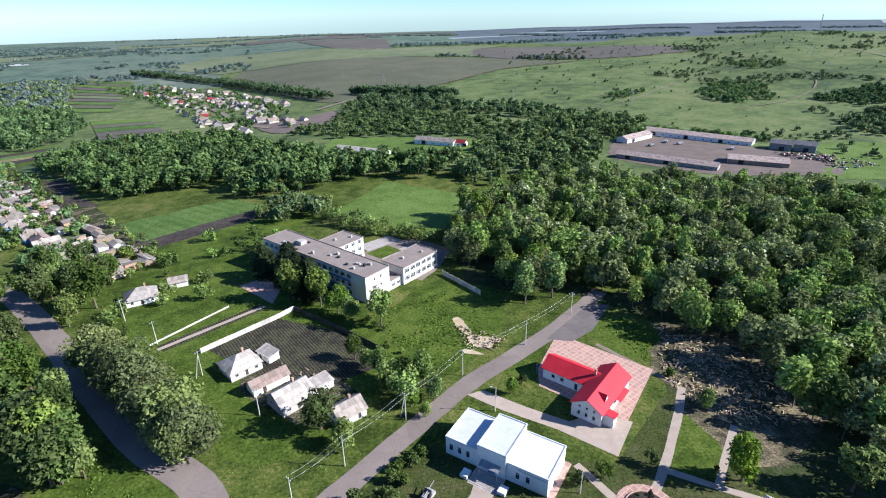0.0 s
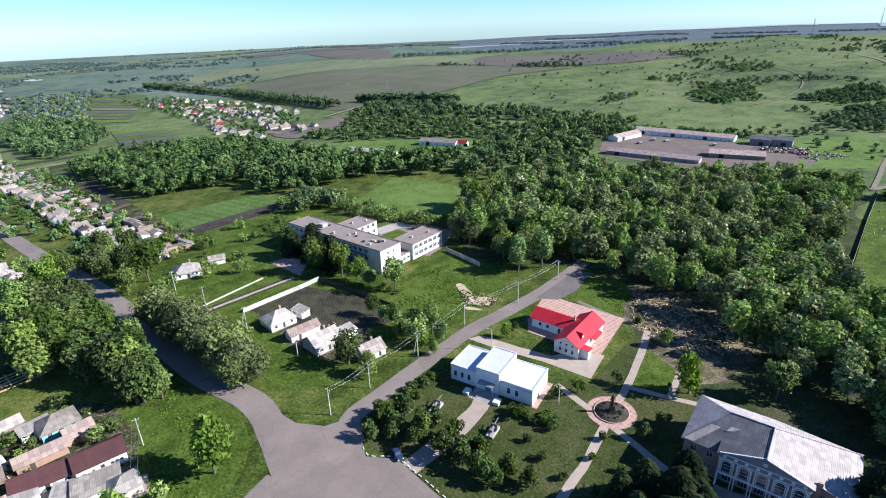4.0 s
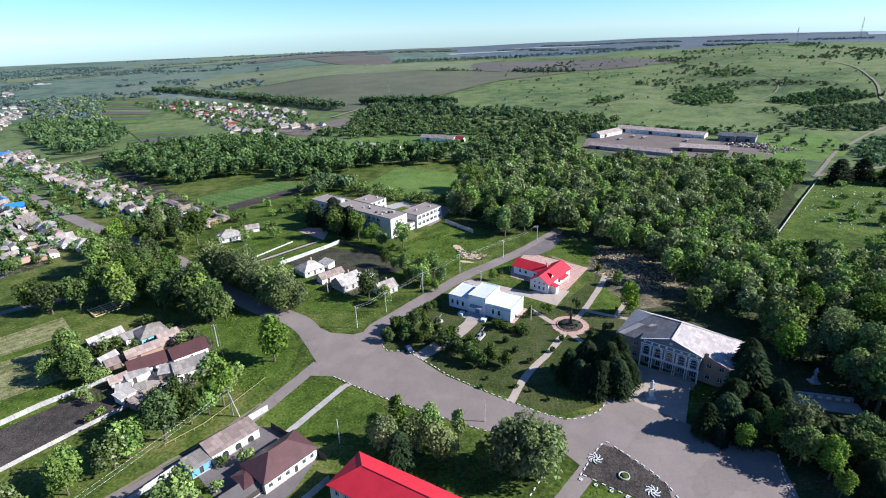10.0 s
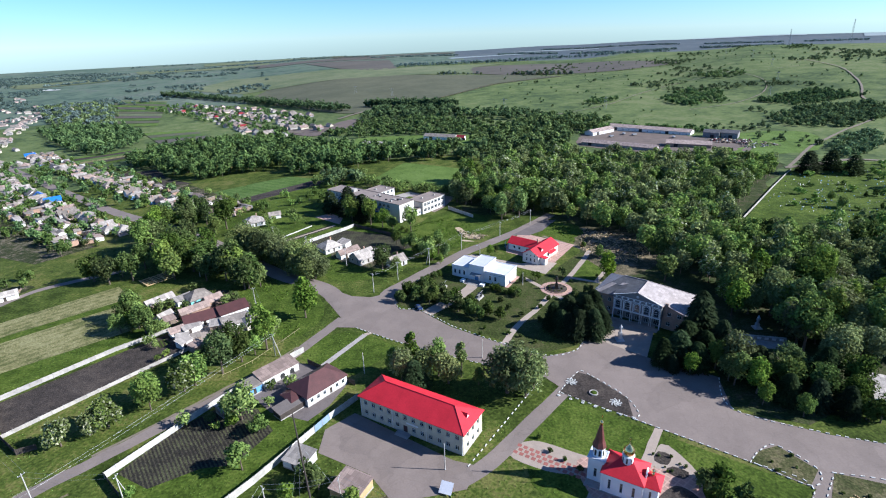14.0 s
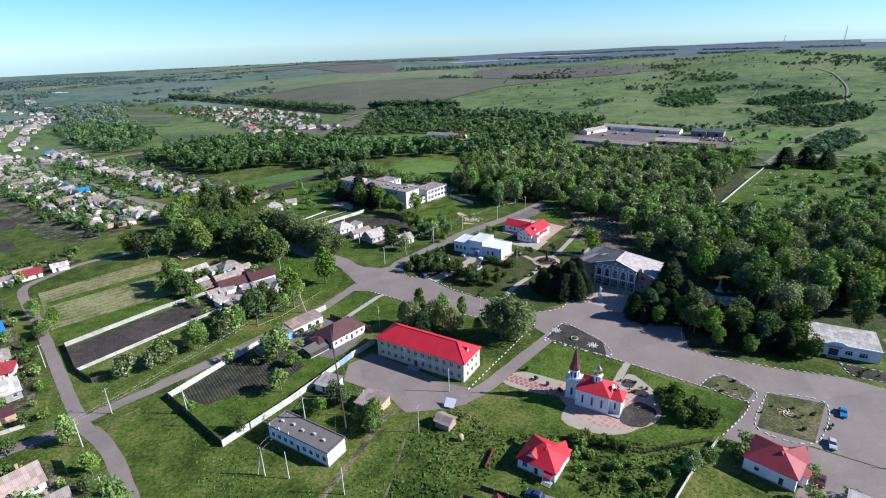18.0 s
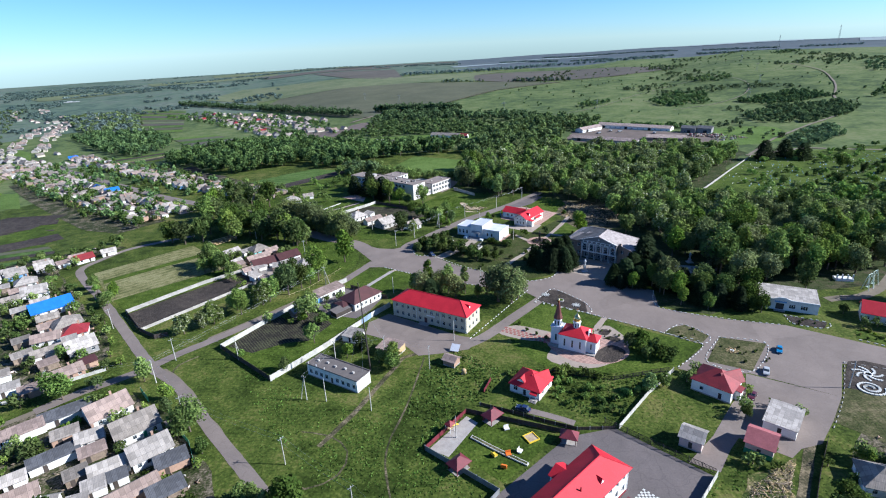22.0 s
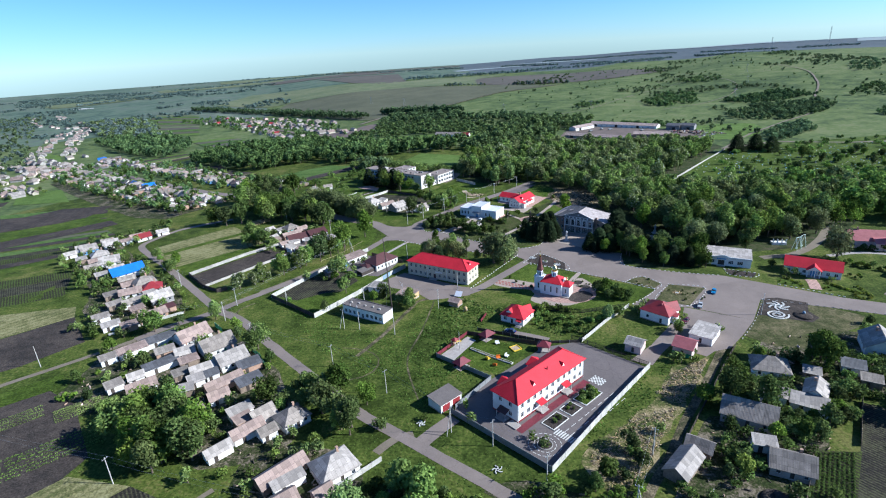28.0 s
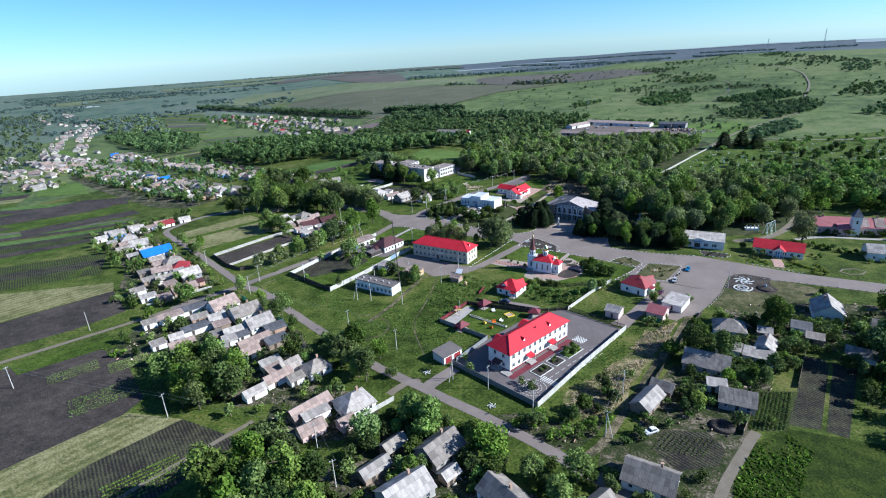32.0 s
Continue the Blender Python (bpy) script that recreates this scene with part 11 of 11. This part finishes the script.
for j, (ring, gap, keep, kinds, s) in enumerate(YARDS):
    if all("bush" in q for q in kinds):
        wood("shrubbery", [p for p in scatter(ring, gap, 100 + j, keep) if np.hypot(hx - p[0], hy - p[1]).min() > 5], [LEAF_DARK, LEAF_MID], 2.2 * s, 1.7 * s, 150, 0.3, "dense tangle of green shrubs and young trees", 200 + j)
        continue
    if sum(p[1] for p in ring) / len(ring) > 90 or sum(p[0] for p in ring) / len(ring) < -160 or sum(p[0] for p in ring) / len(ring) > 160:
        big = kinds[0] in ("round", "dark", "tall")
        wood("garden_trees", [p for p in scatter(ring, gap, 100 + j, keep) if np.hypot(hx - p[0], hy - p[1]).min() > 5.2], [LEAF_MID, LEAF_DARK], (10 if big else 5.5) * s, (4.2 if big else 2.8) * s, 420 if big else 240, 0.42, "garden trees at the edge of the village", 300 + j)
        continue
    for k, (x, y) in enumerate(scatter(ring, gap, 100 + j, keep)):
        if np.hypot(hx - x, hy - y).min() < 5.2 or (116 < x < 150 and -95 < y < -64):
            continue
        tree(kinds[k % len(kinds)], x, y, s * 1.3 * (0.85 + 0.3 * ((k * 37) % 10) / 10), "garden trees")
# shrubs and small trees crowding the yards
yg = np.random.default_rng(91)
spots = []
for x, y in HOUSE_SPOTS:
    if x < 330 and y < 420 and x > -520 and not (-50 < x < 60 and -70 < y < 112) and not (-66 < x < -15 and 100 < y < 140):
        for k in range(4 if y < 130 else 5):
            a, r = yg.uniform(0, 2 * math.pi), yg.uniform(6.2, 12)
            p = (x + r * math.cos(a), y + r * math.sin(a))
            if np.hypot(hx - p[0], hy - p[1]).min() > 5.6:
                spots.append(p)
sx, sy = np.array([p[0] for p in spots]), np.array([p[1] for p in spots])
clear = np.ones(len(spots), bool)
for line, half in BARE_LINES:
    for p, q in zip(line[:-1], line[1:]):
        d = q - p
        u = np.clip(((sx - p[0]) * d[0] + (sy - p[1]) * d[1]) / max(1e-6, d @ d), 0, 1)
        clear &= np.hypot(sx - p[0] - u * d[0], sy - p[1] - u * d[1]) > half + 1.2
spots = [p for p, c in zip(spots, clear) if c]
wood("yard_greenery", spots[::2], [LEAF_MID, LEAF_DARK, LEAF_MID], 4.4, 2.3, 210, 0.36, "small garden trees crowding the yards", 93)
wood("yard_greenery", spots[1::2], [LEAF_DARK, LEAF_MID], 2.4, 1.7, 130, 0.28, "garden shrubs crowding the yards", 94)
for x, y in ((57, -22), (59, -25), (61, -21), (60, -29), (63, -26), (66.5, -31), (64, -30)):
    tree("bush", x, y, 1.9, "churchyard trees")
for x, y in ((24, -10), (27, -13), (22, -5), (30, -16)):
    tree("bush", x, y, 0.55, "churchyard shrubs")
tree("dark", 75.5, -59.5, 0.5), tree("bush", 76, -72, 1.0), tree("round", 54, -47, 0.7), tree("round", 59, -45, 0.6), tree("bright", 65, -125, 0.75), tree("round", 68, -98, 0.8)
for x, y in ((248, 247), (268, 254), (275, 241)):
    tree("fir", x, y, 1.15, "cemetery trees", 1.4)
tree("dark", 279, 205, 1.1, "cemetery trees", 1.2)
tree("silver", 171.1, 1.4, 1.45, "street trees"), tree("dark", 136, 13, 1.2, "street trees"), tree("fruit_dark", 138.5, -5, 0.9, "street trees"), tree("fruit_dark", 215, -2, 1.0, "street trees")
for k in range(34):
    x, y = 164 + 22 * ((k * 0.618) % 1.0), -22 + 22 * ((k * 0.377 + 0.2) % 1.0)
    tree(("bush", "bush_pale", "fruit")[k % 3], x, y, 0.55 + 0.2 * math.sin(k * 1.9), "young park trees")
for x0, y0, x1, y1, n in ((135.5, -17.5, 142, -23.5, 10), (148.5, -26, 158, -31.5, 16), (158, -30, 161, -35, 8)):
    for k in range(n):
        u, v = (k * 0.618) % 1.0, (k * 0.377) % 1.0 - 0.5
        tree("bush_gold", x0 + (x1 - x0) * u + 3.4 * v, y0 + (y1 - y0) * u + 5.0 * v, 0.42, "clipped golden shrubs")
for k in range(12):
    tree("bush_gold", 156.1 + 2.9 * math.cos(k * 0.5236), -36.9 + 2.4 * math.sin(k * 0.5236), 0.4, "clipped golden shrubs")
tree("bush", 143.4, -57.7, 1.2, "street trees"), tree("bush_pale", -74.5, -21.5, 1.6, "garden trees"), tree("fruit", -51.4, -13.6, 1.5, "garden trees"), tree("fruit", -51.6, -0.4, 1.4, "garden trees"), tree("fruit_dark", -66, 4, 0.9, "garden trees")
for k in range(13):
    tree("fruit_dark" if k % 3 else "bush", 187 + 2.4 * k, 9.6 - 0.62 * k + (k % 2), 0.8 if abs(k - 6) > 1 else 0.4, "shrubs before a long building")
for k, (x, y) in enumerate(scatter([(205, 175), (330, 240), (360, 130), (230, 90)], 13, 44, 0.6)):
    tree(("dark", "round", "fruit_dark")[k % 3], x, y, 0.8, "cemetery trees")
# trees among the far street houses, in one mesh
wood("cemetery_shrubs", scatter([(190, 176), (256, 262), (420, 300), (640, 300), (640, 120), (330, 70), (230, 84)], 11, 45, 0.5), [LEAF_DARK, LEAF_MID], 3.6, 2.8, 60, 0.8, "dark shrubs between the graves", 79)
wood("street_trees", scatter([(-150, 200), (-190, 262), (-300, 380), (-420, 480), (-520, 440), (-400, 300), (-300, 210), (-200, 130)], 10, 14, 0.55), [LEAF_VALE, LEAF_VALE_DARK, LEAF_DARK], 6, 3.2, 130, 0.75, "garden trees between the far street houses", 75)
wood("street_trees", scatter([(-150, 540), (-200, 680), (-330, 880), (-560, 1080), (-640, 1040), (-450, 830), (-300, 660), (-200, 530)], 13, 15, 0.55), [LEAF_VALE, LEAF_VALE_DARK], 6, 4.5, 60, 1.3, "garden trees along the distant street", 76)


# ---------------------------------------------------------------- tall grass
def tufts(name, rings, count, size, leafs, label, seed):
    """Tufts of long grass and weeds, joined in one mesh."""
    g = np.random.default_rng(seed)
    xs, ys = [], []
    for ring in rings:
        px, py = [p[0] for p in ring], [p[1] for p in ring]
        n = int(count * (max(px) - min(px)) * (max(py) - min(py)))
        x, y = g.uniform(min(px), max(px), n), g.uniform(min(py), max(py), n)
        dn = np.array([noise.noise((a * 0.12, b * 0.12, 4.4)) for a, b in zip(x, y)])
        ok = inside(ring, x, y) & (dn + g.uniform(-0.4, 0.4, n) > -0.15)
        for a in BARE_RINGS:
            ok &= ~inside(a, x, y)
        for line, half in BARE_LINES:
            for p, q in zip(line[:-1], line[1:]):
                d = q - p
                u = np.clip(((x - p[0]) * d[0] + (y - p[1]) * d[1]) / max(1e-6, d @ d), 0, 1)
                ok &= np.hypot(x - p[0] - u * d[0], y - p[1] - u * d[1]) > half
        xs.append(x[ok]), ys.append(y[ok])
    x, y = np.concatenate(xs), np.concatenate(ys)
    n = len(x)
    vs = []
    for k in range(2):
        a = g.uniform(0, 2 * math.pi, n)
        s = size * g.uniform(0.5, 1.4, n)
        dx, dy = np.cos(a) * s * 0.55, np.sin(a) * s * 0.55
        lx, ly = g.normal(0, 0.3, n) * s, g.normal(0, 0.3, n) * s
        z = np.zeros(n)
        vs.append(np.stack([np.stack([x - dx, y - dy, z], 1), np.stack([x + dx, y + dy, z], 1), np.stack([x + dx * 1.3 + lx, y + dy * 1.3 + ly, s * 0.65], 1), np.stack([x - dx * 1.2 + lx, y - dy * 1.2 + ly, s * 0.5], 1)], 1))
    v = np.concatenate(vs).reshape(-1, 3)
    me = raw_mesh(name, v, np.arange(len(v)).reshape(-1, 4), *leafs)
    me.polygons.foreach_set("material_index", g.integers(0, len(leafs), len(v) // 4).astype(np.int32))
    tagged(new(name, me), label, "grass", "", "stuff")


GRASS_L = leaf_mat("grass_blades", (0.150, 0.215, 0.050), (0.080, 0.140, 0.026))
GRASS_D = leaf_mat("weed_leaves", (0.120, 0.185, 0.038), (0.070, 0.120, 0.022))
FIELD = [(-76, -24), (-54, -60), (-14, -100), (8, -84), (-11, -69), (1, -53), (12, -36), (14, -34), (0, -22), (-12, -30), (-28, -52), (-44, -50), (-56, -36)]
tufts("tall_grass", [FIELD, [(27, -113), (46, -92), (59, -80), (74, -74), (50, -100), (34, -116)]], 1.7, 0.3, [GRASS_L, GRASS_D, GRASS_L], "long uneven meadow grass and weeds", 1)
tufts("weeds", [[(14, -34), (26, -34), (60, -40), (40, -61), (24, -50), (14, -52)], [(-14, -30), (0, -22), (14, -36), (6, -50), (-12, -70), (-16, -50)]], 1.9, 0.42, [GRASS_D, GRASS_L], "rank weeds and long grass", 2)
tufts("weeds", [[(84, -137), (74, -141), (62, -152), (54, -170), (66, -170), (76, -156), (86, -144)]], 3.2, 0.5, [GRASS_D, GRASS_L, GRASS_D], "tall rank weeds at the edge of a meadow plot", 6)
tufts("rough_grass", [[(46, 172), (62, 126), (72, 150)], [(-24, 160), (10, 180), (14, 142), (-6, 120)], [(-90, 100), (-58, 62), (-52, 50), (-70, 40), (-66, 84)]], 1.2, 0.4, [GRASS_L, GRASS_D], "rough long grass by the roadside", 3)
tufts("lawn_grass", [[(-140, 180), (60, 180), (70, 100), (60, -40), (150, -80), (130, -160), (-140, -160)]], 0.8, 0.2, [GRASS_L, GRASS_D, GRASS_L], "short uneven grass and weeds over the village ground", 5)
